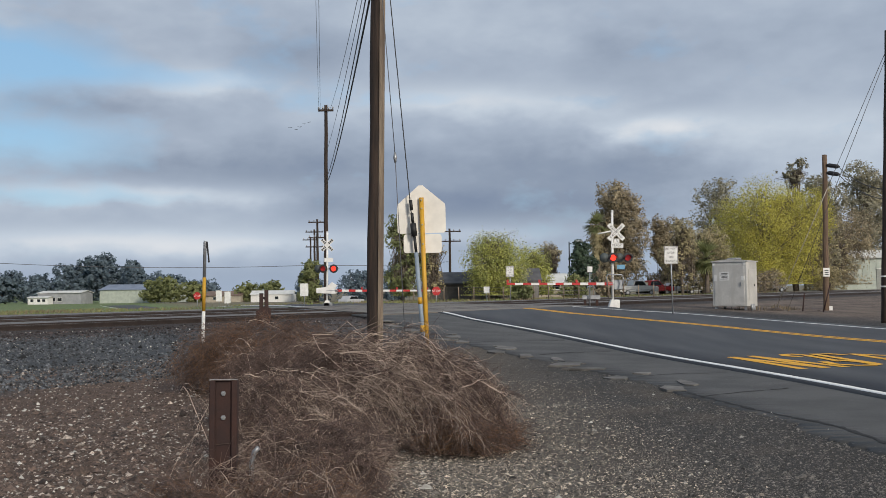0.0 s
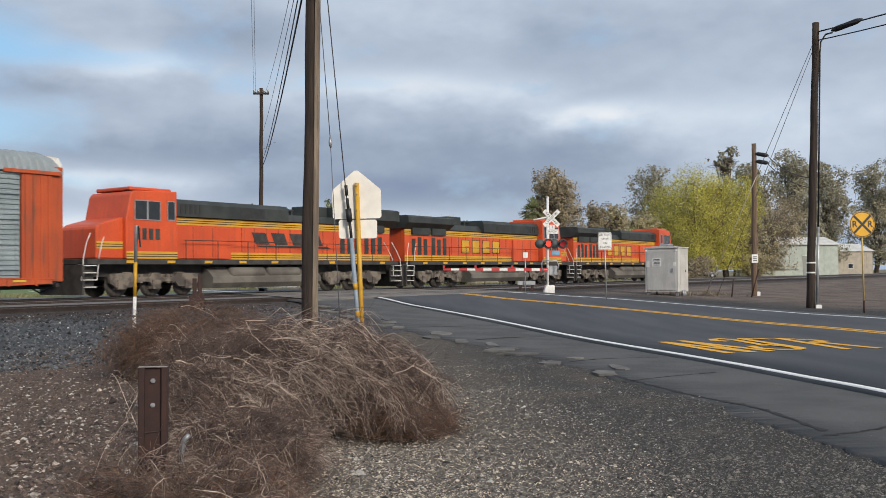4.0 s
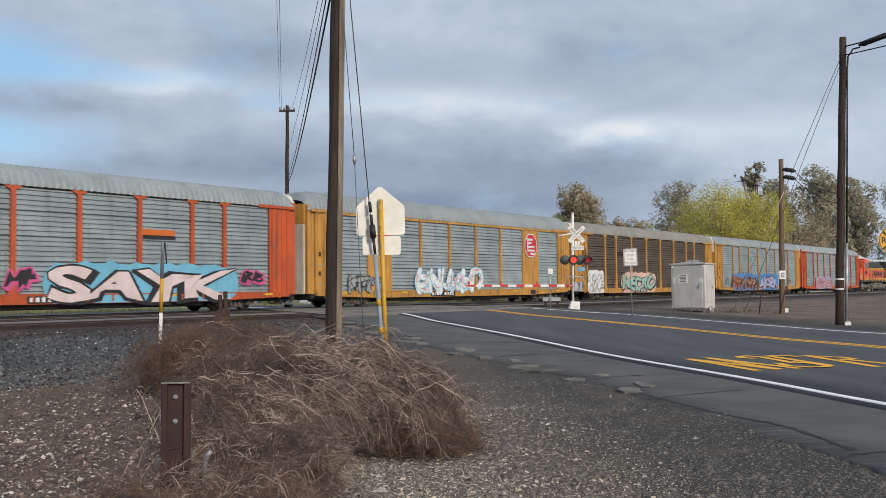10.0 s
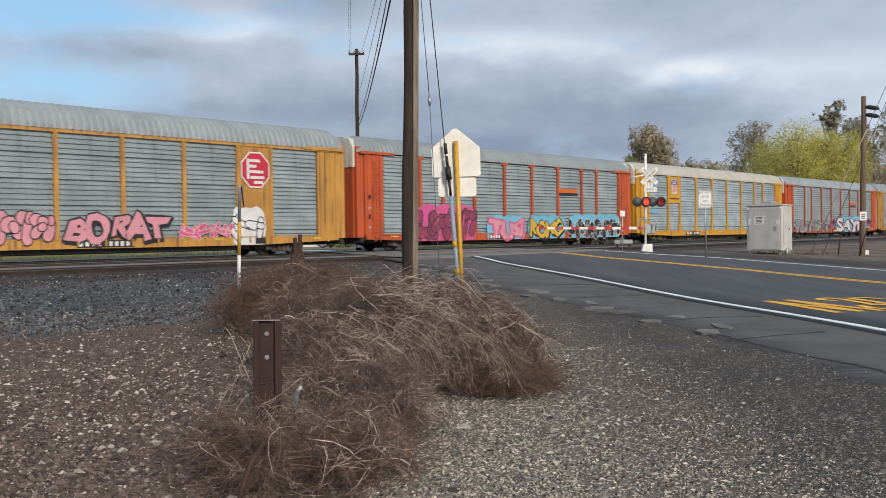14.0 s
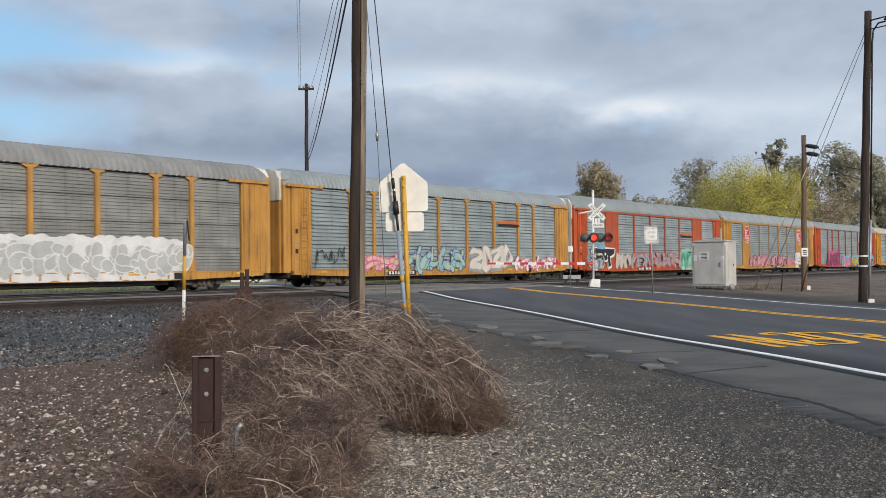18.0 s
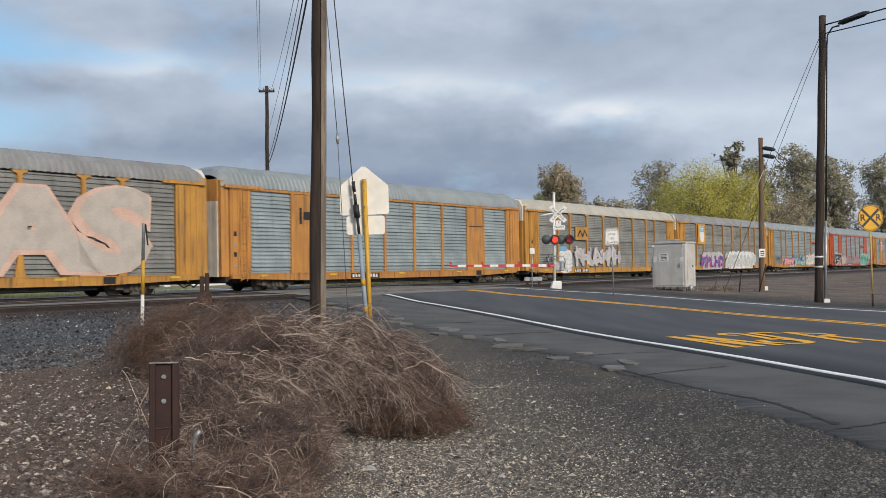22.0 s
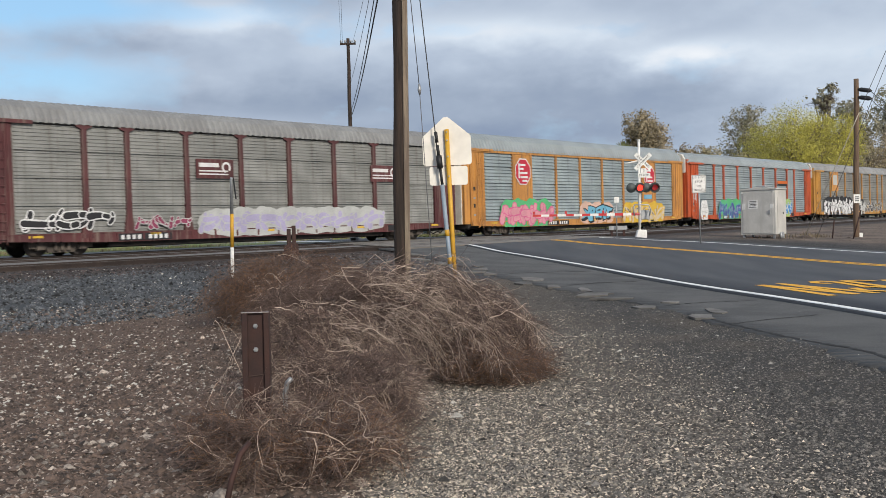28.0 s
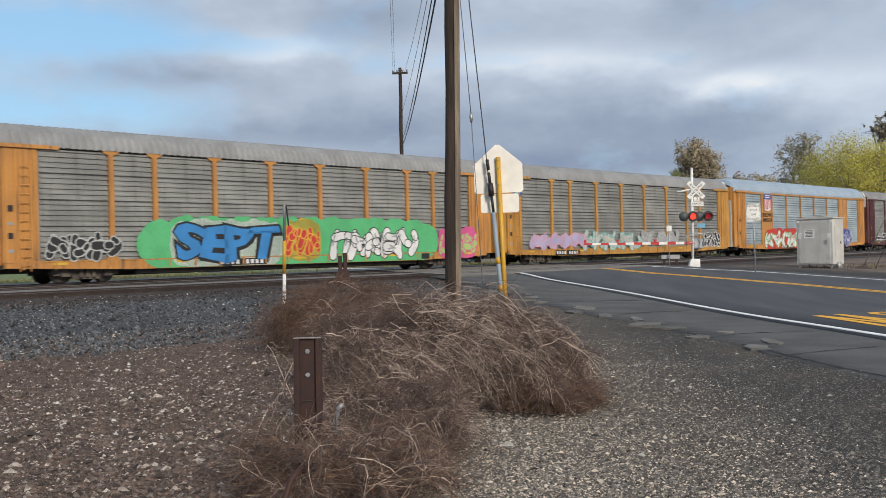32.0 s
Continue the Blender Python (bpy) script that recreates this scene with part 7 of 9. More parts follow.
def far_poles():
    utility_pole(-7.15, 60, 12.4, 0.15, 0.10, "tall brown pole with a short crossarm behind the tracks", (0.1, 0), arms=((12.05, 0.95, 0),))
    for x, y, h, arms in ((-12.1, 95, 8.2, ((7.9, 1.7, 0), (6.4, 1.7, 0))), (-14.6, 112, 8.6, ((8.3, 2, 0), (6.6, 2, 0))), (-17.2, 128, 9.0, ((8.6, 2, 0),)), (0.75, 100, 7.3, ((7.0, 2.3, 0), (6.0, 2.3, 0)))):
        utility_pole(x, y, h, 0.15, 0.10, "far brown pole with crossarms", (0, 0), arms=arms)
    z = zg(-7.15, 60)
    wire("overhead_wire", (-7.4, 60, z + 12.15), (-1.95, 15.6, 9.2), 0.3, 0.008, "thin wire between two poles")
    wire("overhead_wire", (-6.8, 60, z + 12.15), (-1.0, 15.5, 7.6), 0.3, 0.008, "thin wire between two poles")
    wire("overhead_wire", (-7.05, 60, z + 9.5), (-1.0, 15.5, 7.3), 0.3, 0.008, "thin wire between two poles")
    wire("overhead_cable", (-7.05, 60, z + 7.6), (-1.02, 15.4, 6.6), 0.5, 0.019, "black cable bundle between two poles", CABLE)
    wire("overhead_cable", (-7.05, 60, z + 7.9), (-1.02, 15.4, 6.95), 0.45, 0.013, "black cable between two poles", CABLE)
    wire("overhead_wire", (-7.5, 60, z + 12.2), (-2.05, 15.6, 10.5), 0.3, 0.007, "thin wire running up out of view")
    wire("overhead_wire", (-42, 92, 4.6), (-12.1, 95, 4.1), 0.35, 0.025, "thin wire low over the field")
    wire("overhead_wire", (-12.1, 95, 4.1), (0.75, 100, 4.4), 0.2, 0.025, "thin wire low over the field")
    r = thing("street_lamp", Matrix.Translation(ground_at(14.2, 110)), "dark street lamp on a slim pole", "street lamp")
    bar("pole", [(0, 0, 0), (0, 0, 6.2)], [0.09, 0.06], CABLE, r)
    bar("arm", [(0, 0, 5.9), (0.7, 0, 6.25), (1.0, 0, 6.25)], 0.035, CABLE, r)
    bm = bmesh.new()
    box(bm, 0.8, 1.5, -0.12, 0.12, 6.18, 6.34)
    part("lamp_head", bm, STEEL, r, bevel=0.02)


near_pole()
guy_wires()
school_sign()
steel_post()
marker()
track_stub()
crossing_signal(8.36, 48.5, 4.77, "railroad crossing signal with crossbuck, red lamps and lowered gate", ((-0.42, False, True), (0.32, False, True), (0.0, True, False), (0.72, False, False)), -1, True, (0.18, 3.76, 1.06), 2.48, (1.20, 0.05, 5.2))
crossing_signal(-6.85, 58.0, 4.5, "crossing signal behind the tracks with its gate down", ((-0.5, False, True), (-0.22, False, False), (0.4, True, False)), 1, False, (0.0, 3.69, 0.92), 2.29, (1.0, 0.5, 5.9))
text_sign(9.92, 42.5, 0.6, 0.76, 3.33, ("DO NOT", "STOP", "ON", "TRACKS"), "white sign reading DO NOT STOP ON TRACKS", 0.122)
text_sign(4.95, 72, 0.58, 0.78, 3.22, ("DO NOT", "STOP", "ON", "TRACKS"), "white sign reading DO NOT STOP ON TRACKS, far side", 0.122)
text_sign(3.3, 74, 0.45, 0.5, 1.75, (), "small white notice on a short post", 0.1)
text_sign(-9.3, 66, 0.55, 0.85, 2.1, (), "blank white back of a sign by the crossing", 0.1, blank=True)
text_sign(-20.5, 90, 0.55, 1.0, 1.75, (), "white sign back beside the far road", 0.1, blank=True)
text_sign(-19.7, 90, 0.6, 1.1, 1.65, (), "white printed sign beside the far road", 0.1)
railroad_disc()
bungalow()
right_poles()
far_poles()


def stop_sign(x, y, z, r, label):
    o = ground_at(x, y)
    root = thing("stop_sign", Matrix.Translation(o), label, "road sign", "stop signs")
    bar("post", [(0, 0, -0.1), (0, 0, z - o.z)], 0.04, STEEL, root)
    bm = bmesh.new()
    prism(bm, disc(r, 8, radians(22.5)), 0.01, pose(0, -0.05, z - o.z))
    pl = part("sign_plate", bm, RED, root, "red octagon with a white rim")
    lettered("lettering", "STOP", r * 0.75, WHITE, pl, pose(0, -0.056, z - o.z))


stop_sign(-24.5, 98, 1.25, 0.38, "small red stop sign beside the field")
stop_sign(-0.55, 80, 1.45, 0.38, "red stop sign beyond the crossing")


def guard_rail():
    root = thing("barrier", Matrix.Translation(ground_at(7.4, 48.9)), "low rusty guard rail beside the signal", "barrier")
    for x in (-0.35, 0.25):
        bm = bmesh.new()
        box(bm, x - 0.06, x + 0.06, -0.06, 0.06, -0.1, 0.6)
        part("post", bm, RUST, root)
    bm = bmesh.new()
    box(bm, -0.5, 0.4, -0.1, -0.06, 0.42, 0.62)
    part("rail", bm, STEEL, root, bevel=0.01)


guard_rail()

# ---------------------------------------------------------------- tumbleweeds


def tubes_mesh(name, paths, radii, material, sides=3):
    """Many thin bars at once; paths: (n, k, 3), radii: (n, k)."""
    n, k, _ = paths.shape
    d = np.gradient(paths, axis=1)
    d /= np.linalg.norm(d, axis=2, keepdims=True) + 1e-9
    ref = np.where(np.abs(d[..., 2:3]) > 0.9, np.array([1.0, 0, 0]), np.array([0, 0, 1.0]))
    a = np.cross(d, ref)
    a /= np.linalg.norm(a, axis=2, keepdims=True) + 1e-9
    b = np.cross(d, a)
    ang = np.arange(sides) * math.tau / sides
    ring = paths[:, :, None, :] + radii[:, :, None, None] * (a[:, :, None, :] * np.cos(ang)[None, None, :, None] + b[:, :, None, :] * np.sin(ang)[None, None, :, None])
    verts = ring.reshape(-1, 3)
    idx = np.arange(n * k * sides).reshape(n, k, sides)
    nx = np.roll(idx, -1, axis=2)
    faces = np.stack([idx[:, :-1], nx[:, :-1], nx[:, 1:], idx[:, 1:]], axis=-1).reshape(-1, 4)
    me = bpy.data.meshes.new(name)
    me.vertices.add(len(verts))
    me.vertices.foreach_set("co", verts.astype(np.float32).ravel())
    me.loops.add(len(faces) * 4)
    me.loops.foreach_set("vertex_index", faces.astype(np.int32).ravel())
    me.polygons.add(len(faces))
    me.polygons.foreach_set("loop_start", np.arange(0, len(faces) * 4, 4, dtype=np.int32))
    me.update(calc_edges=True)
    me.materials.append(material)
    return me


def weed(cx, cy, rx, ry, h, stems, label, seed, fringe=1.0, pale=0.2, tilt=(0.0, 0.0), skew=0.0, sprays=()):
    """One dead, rolled-up bush: arching stems, side twigs and a fine fringe."""
    r = np.random.default_rng(seed)
    o = ground_at(cx, cy)
    root = thing("tumbleweed", Matrix.Translation(o), label, "dead bush", "heaped tumbleweeds")

    # long stems run over the heap, from near its top down to its rim
    th0 = r.uniform(0, math.tau, stems)
    ph0, ph1 = r.uniform(0.05, 0.9, stems), r.uniform(1.0, 1.62, stems)
    dth = r.normal(0, 1.0, stems)
    kk = 0.55 + 0.5 * r.random(stems) ** 0.5
    t = np.linspace(0, 1, 11)[None, :]
    ph = ph0[:, None] + (ph1 - ph0)[:, None] * t
    th = th0[:, None] + dth[:, None] * t + 0.25 * np.sin(t * r.uniform(2, 6, (stems, 1)) + r.uniform(0, 6, (stems, 1)))
    lump = 1 + 0.13 * np.sin(3 * th + seed) + 0.09 * np.sin(5 * th + 6 * ph + seed)
    rr_ = kk[:, None] * lump * (1 + 0.10 * np.sin(math.pi * t))
    main = np.stack([np.sin(ph) * np.cos(th) * rx * rr_, np.sin(ph) * np.sin(th) * ry * rr_, np.maximum(np.cos(ph), -0.02) * h * rr_], -1)
    main += np.cumsum(r.normal(0, 0.022, main.shape), axis=1) + 0.035 * np.sin(t[..., None] * r.uniform(5, 14, (stems, 1, 3)) + r.uniform(0, 6, (stems, 1, 3)))
    main[..., 2] *= 1 - skew * np.clip(main[..., 0] / rx, -1, 1)
    main[..., 0] += tilt[0] * main[..., 2]
    main[..., 1] += tilt[1] * main[..., 2]
    main[..., 2] = np.maximum(main[..., 2], 0.01)
    rad = np.linspace(0.0031, 0.0016, 11)[None, :] * r.uniform(0.7, 1.35, (stems, 1))
    sel = (r.random(stems) < pale) & (kk > 0.8)
    put("stems", tubes_mesh("stems", main[~sel], rad[~sel], TWIG), root, "brown wiry stems")["kind"] = "stuff"
    if sel.any():
        put("pale_stems", tubes_mesh("pale_stems", main[sel], rad[sel] * 1.15, STRAW), root, "pale straw-coloured stems")["kind"] = "stuff"
    # side twigs leave the stems and curl on beside them
    for mult, ln, material, nm, r0, pick in ((11, 0.40, TWIG, "twigs", 0.0019, None), (9, 0.30, STRAW, "pale_twigs", 0.0016, sel), (int(9 * fringe), 0.26, RUSSET if fringe > 1 or h < 0.4 else TWIG, "fine_twigs", 0.0015, None)):
        pool = np.arange(stems) if pick is None else np.nonzero(pick)[0]
        n = len(pool) * mult
        if n < 1:
            continue
        i, j = pool[r.integers(0, len(pool), n)], r.integers(1, 9, n)
        s0 = main[i, j]
        tan = main[i, j + 1] - main[i, j]
        tan /= np.linalg.norm(tan, axis=1, keepdims=True) + 1e-9
        dirn = tan + r.normal(0, 0.48, (n, 3))
        dirn /= np.linalg.norm(dirn, axis=1, keepdims=True)
        bend = np.cross(dirn, r.normal(0, 1, (n, 3)))
        length = r.uniform(0.35, 1.0, (n, 1)) * ln
        u = np.linspace(0, 1, 4)[None, :, None]
        p = s0[:, None] + dirn[:, None] * length[:, None] * u + bend[:, None] * (length * 0.35)[:, None] * u * u
        p[..., 2] -= 0.10 * length * u[..., 0] ** 2
        p += np.cumsum(r.normal(0, 0.014, p.shape), axis=1)
        p[..., 2] = np.maximum(p[..., 2], 0.006)
        rr = np.linspace(r0, r0 * 0.5, 4)[None, :] * r.uniform(0.7, 1.3, (n, 1))
        put(nm, tubes_mesh(nm, p, rr, material), root)["kind"] = "stuff"
    for k, (sx, sy, sz, az, spread, n, length, rise, share) in enumerate(sprays):
        spray_of_stems(root, r, Vector((sx, sy, sz)) - Vector((o.x, o.y, 0)), az, spread, n, length, rise, share)
    return root


def spray_of_stems(root, r, start, az, spread, n, length, rise, share):
    """Long stems that leave one root, arch over the heap and droop, each with forking branches; share: how many are pale."""
    t = np.linspace(0, 1, 12)[None, :]

    def arcs(p0, a, ln, z_end, up, wob):
        m = len(a)
        turn = a[:, None] + r.normal(0, 0.55, (m, 1)) * t + np.cumsum(r.normal(0, 0.11, (m, 12)), 1) + wob * np.sin(t * r.uniform(2, 7, (m, 1)) + r.uniform(0, 6, (m, 1)))
        step = ln[:, None] / 11
        x, y = p0[:, :1] + np.cumsum(np.cos(turn) * step, 1), p0[:, 1:2] + np.cumsum(np.sin(turn) * step, 1)
        z = p0[:, 2:] * (1 - t ** 1.7) + z_end[:, None] * t ** 1.7 + up[:, None] * 4 * t * (1 - t)
        z = z + np.cumsum(r.normal(0, 0.010, (m, 12)), 1) + 0.014 * np.sin(t * r.uniform(8, 16, (m, 1)) + r.uniform(0, 6, (m, 1)))
        return np.stack([x, y, np.maximum(z, 0.012)], -1)
    p0 = np.array(start)[None] + r.normal(0, 1, (n, 3)) * np.array([0.30, 0.34, 0.12])
    stem = arcs(p0, radians(az) + r.normal(0, radians(spread), n), length * r.uniform(0.5, 1.1, n), start.z * r.uniform(0.0, 0.45, n), rise * r.uniform(0.2, 1.2, n), 0.10)
    r0 = r.uniform(0.0022, 0.0044, (n, 1))
    rad = r0 * np.linspace(1.0, 0.45, 12)[None]
    pale = r.random(n) < share
    sets = [(stem, rad, pale)]
    for mult, frac, scale in ((7, 0.40, 0.62), (12, 0.20, 0.45)):
        m = n * mult
        i, j = r.integers(0, n, m), r.integers(2, 11, m)
        tan = stem[i, np.minimum(j + 1, 11)] - stem[i, j - 1]
        a = np.arctan2(tan[:, 1], tan[:, 0]) + r.choice((-1, 1), m) * r.uniform(0.4, 1.25, m)
        q = stem[i, j]
        ln = length * frac * r.uniform(0.4, 1.1, m)
        drop = tan[:, 2] / (np.linalg.norm(tan, axis=1) + 1e-6) * ln + r.normal(0, 0.05, m)
        br = arcs(q, a, ln, np.maximum(q[:, 2] + drop, 0.015), 0.05 * r.uniform(-0.3, 1.0, m), 0.22)[:, ::2]
        sets.append((br, np.take_along_axis(rad[i], j[:, None], 1) * scale * np.linspace(1.0, 0.5, 6)[None], pale[i] & (r.random(m) < 0.8)))
    for nm, material, want in (("stems", STRAW, True), ("dark_stems", TWIG, False)):
        for paths, rr, p in sets:
            sel = p == want
            if sel.any():
                put(nm, tubes_mesh(nm, paths[sel], rr[sel], material, 4), root, "pale arching stems" if want else "brown arching stems")["kind"] = "stuff"


weed(-0.40, 10.7, 1.12, 1.0, 0.98, 520, "brown tumbleweed heaped against the pole side", 11, 0.35, 0.30, (-0.1, 0.1), 0.14,
     [(-1.05, 10.5, 0.84, -20, 24, 26, 1.35, 0.16, 0.6), (-0.95, 10.1, 0.70, -35, 26, 24, 1.15, 0.10, 0.6), (-0.9, 10.6, 0.98, 5, 34, 22, 1.1, 0.16, 0.8), (-0.3, 9.95, 0.72, -35, 34, 26, 0.95, 0.10, 0.6), (0.05, 10.0, 0.55, -25, 40, 18, 0.7, 0.08, 0.6)])
weed(0.20, 10.0, 0.50, 0.45, 0.30, 220, "brown tumbleweed lying at the heap's edge", 12, 1.6, 0.06, (0.0, 0.0), 0.3, [(-0.1, 10.1, 0.42, -15, 40, 14, 0.75, 0.06, 0.4)])
weed(-1.35, 9.2, 0.66, 0.7, 0.74, 330, "pale tangled tumbleweed behind the steel post", 13, 0.45, 0.26, (0.0, 0.1), 0.15,
     [(-1.70, 8.9, 0.64, -22, 34, 24, 1.0, 0.14, 0.65), (-1.6, 8.7, 0.42, -35, 40, 20, 0.85, 0.08, 0.5), (-1.5, 8.9, 0.72, 10, 45, 12, 0.8, 0.10, 0.6)])
weed(-1.75, 12.2, 1.0, 1.2, 0.94, 380, "dark brown tumbleweed in the middle of the heap", 14, 0.9, 0.05, (0.0, 0.0), 0.0, [(-2.4, 12.0, 0.8, -15, 45, 10, 1.1, 0.15, 0.5)])
weed(-3.05, 15.4, 1.15, 1.1, 0.98, 380, "russet tumbleweed at the far end of the heap", 15, 2.6, 0.02, (0.25, 0.0), 0.0, [(-3.0, 14.6, 0.75, 20, 45, 7, 1.0, 0.18, 0.8)])
weed(-0.75, 13.6, 0.8, 0.7, 0.84, 220, "pale tumbleweed against the wooden pole", 16, 0.5, 0.10, (0.0, 0.0), 0.0, [(-1.0, 13.2, 0.78, -10, 50, 16, 0.9, 0.12, 0.7)])
weed(-1.18, 6.5, 0.66, 0.62, 0.30, 300, "low brown tumbleweed in front of the steel post", 17, 0.7, 0.22, (0.0, 0.0), 0.0,
     [(-1.35, 7.05, 0.40, -40, 40, 24, 1.0, 0.10, 0.5), (-1.3, 6.9, 0.36, -110, 40, 20, 0.7, 0.10, 0.45)])
weed(-1.0, 7.8, 0.50, 0.7, 0.48, 280, "low tangled tumbleweed on the gravel edge", 18, 0.6, 0.22, (0.0, 0.0), 0.0, [(-1.3, 8.1, 0.45, -45, 38, 18, 0.8, 0.08, 0.5)])

# ---------------------------------------------------------------- loose stones


def stones(name, n, area, size, material, label, seed, flat=0.65, keep=None):
    """Loose stones: squashed, uneven lumps, half bedded in the ground."""
    r = np.random.default_rng(seed)
    pos = area(r, n)
    if keep is not None:
        pos = pos[keep(pos)]
    n = len(pos)
    base = np.array([(1, 0, 0), (-1, 0, 0), (0, 1, 0), (0, -1, 0), (0, 0, 1), (0, 0, -1)], float)
    sz = size[0] * np.exp(r.normal(0, size[1], (n, 1, 1)))
    v = base[None] * r.uniform(0.65, 1.25, (n, 6, 1)) * np.stack([r.uniform(0.7, 1.3, n), r.uniform(0.7, 1.3, n), np.full(n, flat)], 1)[:, None, :] * sz
    v += r.normal(0, 0.12, v.shape) * sz
    a = r.uniform(0, math.tau, n)
    c, s = np.cos(a)[:, None], np.sin(a)[:, None]
    v = np.stack([v[..., 0] * c - v[..., 1] * s, v[..., 0] * s + v[..., 1] * c, v[..., 2]], -1)
    z = np.array([zg(x, y) + rough_ground(x, y) for x, y in pos])
    v += np.concatenate([pos, z[:, None]], 1)[:, None, :] + np.array([0, 0, 0.12]) * sz
    f = np.array([(0, 2, 4), (2, 1, 4), (1, 3, 4), (3, 0, 4), (2, 0, 5), (1, 2, 5), (3, 1, 5), (0, 3, 5)][:4 if size[0] < 0.02 else 8])
    faces = (f[None] + (np.arange(n) * 6)[:, None, None]).reshape(-1, 3)
    me = bpy.data.meshes.new(name)
    verts = v.reshape(-1, 3)
    me.vertices.add(len(verts))
    me.vertices.foreach_set("co", verts.astype(np.float32).ravel())
    me.loops.add(len(faces) * 3)
    me.loops.foreach_set("vertex_index", faces.astype(np.int32).ravel())
    me.polygons.add(len(faces))
    me.polygons.foreach_set("loop_start", np.arange(0, len(faces) * 3, 3, dtype=np.int32))
    me.update(calc_edges=True)
    me.materials.append(material)
    return tagged(new(name, me), label, "gravel", kind="stuff")


def fan(y0, y1, xa, xb):
    """Places spread over the near ground, as dense per angle far off as close by."""
    def area(r, n):
        y = y0 * (y1 / y0) ** r.random(n)
        return np.stack([r.uniform(xa, xb, n) * y, y], 1)
    return area


def stone_mat(name, a, b, isl):
    return mat(name, a, b, 40, 120, 0.9, 0, 0.2, 0.002, island=isl)


PALE_STONE = stone_mat("pale_gravel", (0.57, 0.485, 0.385), (0.39, 0.33, 0.26), 0.7)
GREY_STONE = stone_mat("grey_gravel", (0.165, 0.149, 0.130), (0.082, 0.075, 0.067), 0.9)
BLUE_STONE = stone_mat("blue_ballast", (0.105, 0.111, 0.119), (0.042, 0.046, 0.052), 0.95)
BROWN_STONE = stone_mat("brown_clod", (0.135, 0.092, 0.070), (0.08, 0.056, 0.044), 0.7)
SOIL_STONE = stone_mat("tan_soil_pebble", (0.38, 0.32, 0.265), (0.19, 0.155, 0.13), 0.8)
QUARTZ = stone_mat("white_pebble", (0.55, 0.52, 0.46), (0.45, 0.42, 0.37), 0.3)


def across(q):
    return q[:, 0] * N_.x + q[:, 1] * N_.y


stones("shoulder_gravel", 134000, fan(5.0, 24, -0.12, 0.58), (0.0078, 0.42), GREY_STONE, "fine grey gravel on the road shoulder", 1, keep=lambda q: (q[:, 0] < edge_x(q[:, 1]) + 0.1) & (q[:, 0] > -1.4))
stones("shoulder_gravel", 118000, fan(5.0, 17, -0.14, 0.56), (0.0066, 0.42), PALE_STONE, "pale tan pea gravel on the road shoulder", 2, keep=lambda q: (q[:, 0] < edge_x(q[:, 1]) - 0.1) & (q[:, 0] > -1.4) & (np.modf(np.abs(q[:, 0] * 977.3))[0] > 0.42 * q[:, 0] - 0.12))
stones("dirt_clods", 80000, fan(5.0, 20, -0.62, -0.12), (0.0100, 0.55), BROWN_STONE, "brown clods and pebbles on bare soil", 3, keep=lambda q: across(q) < 17)
stones("soil_pebbles", 17500, fan(5.0, 20, -0.62, -0.10), (0.0090, 0.6), SOIL_STONE, "scattered pale pebbles on bare soil", 4, keep=lambda q: across(q) < 17)
stones("ballast", 30000, fan(12, 34, -0.62, -0.02), (0.026, 0.35), BLUE_STONE, "blue-grey crushed ballast beside the tracks", 5, 0.8, keep=lambda q: (across(q) > 14.3) & (across(q) < 23.5) & (q[:, 0] * U.x + q[:, 1] * U.y < 24))
stones("track_ballast", 15000, fan(20, 48, -0.62, 0.0), (0.028, 0.4), stone_mat("rusty_ballast", (0.066, 0.050, 0.047), (0.032, 0.025, 0.024), 0.9), "rusty dark ballast along the rails", 6, 0.8, keep=lambda q: (across(q) > 22.3) & (across(q) < 26) & (q[:, 0] * U.x + q[:, 1] * U.y < 31))
stones("white_pebbles", 4200, fan(8, 36, -0.62, 0.0), (0.015, 0.4), QUARTZ, "scattered white pebbles on the soil and ballast", 7, keep=lambda q: across(q) < 26)
stones("white_pebbles", 130, fan(7, 20, 0.02, 0.3), (0.014, 0.4), QUARTZ, "scattered white chips on the shoulder", 8, keep=lambda q: q[:, 0] < edge_x(q[:, 1]) + 1.5)


def nearby(r, n):
    return np.stack([r.uniform(-7, 4.2, n), r.uniform(-6, 6.2, n)], 1)


stones("shoulder_gravel", 9000, nearby, (0.010, 0.45), GREY_STONE, "fine grey gravel on the road shoulder", 12)
stones("soil_pebbles", 5000, nearby, (0.010, 0.5), SOIL_STONE, "scattered pale pebbles on bare soil", 13)


def lot(r, n):
    y = 33 + 29 * r.random(n)
    return np.stack([r.uniform(0.30, 0.62, n) * y + 2, y], 1)


LOT_STONE = stone_mat("brown_lot_stone", (0.16, 0.12, 0.095), (0.09, 0.07, 0.058), 0.8)
stones("lot_gravel", 16000, lot, (0.034, 0.5), LOT_STONE, "dark clods and stones on the bare lot", 9, keep=lambda q: (across(q) < 24) & (q[:, 0] > np.interp(q[:, 1], [p[1] for p in EDGE_R], [p[0] for p in EDGE_R]) + 0.2))
stones("white_pebbles", 260, lot, (0.035, 0.4), QUARTZ, "scattered white stones on the bare lot", 10, keep=lambda q: (across(q) < 24) & (q[:, 0] > np.interp(q[:, 1], [p[1] for p in EDGE_R], [p[0] for p in EDGE_R]) + 0.2))
stones("road_chips", 60, fan(9, 22, 0.2, 0.5), (0.016, 0.4), QUARTZ, "white chips scattered on the asphalt shoulder", 11, keep=lambda q: (q[:, 0] > edge_x(q[:, 1]) + 0.1) & (q[:, 0] < edge_x(q[:, 1]) + 2.2))


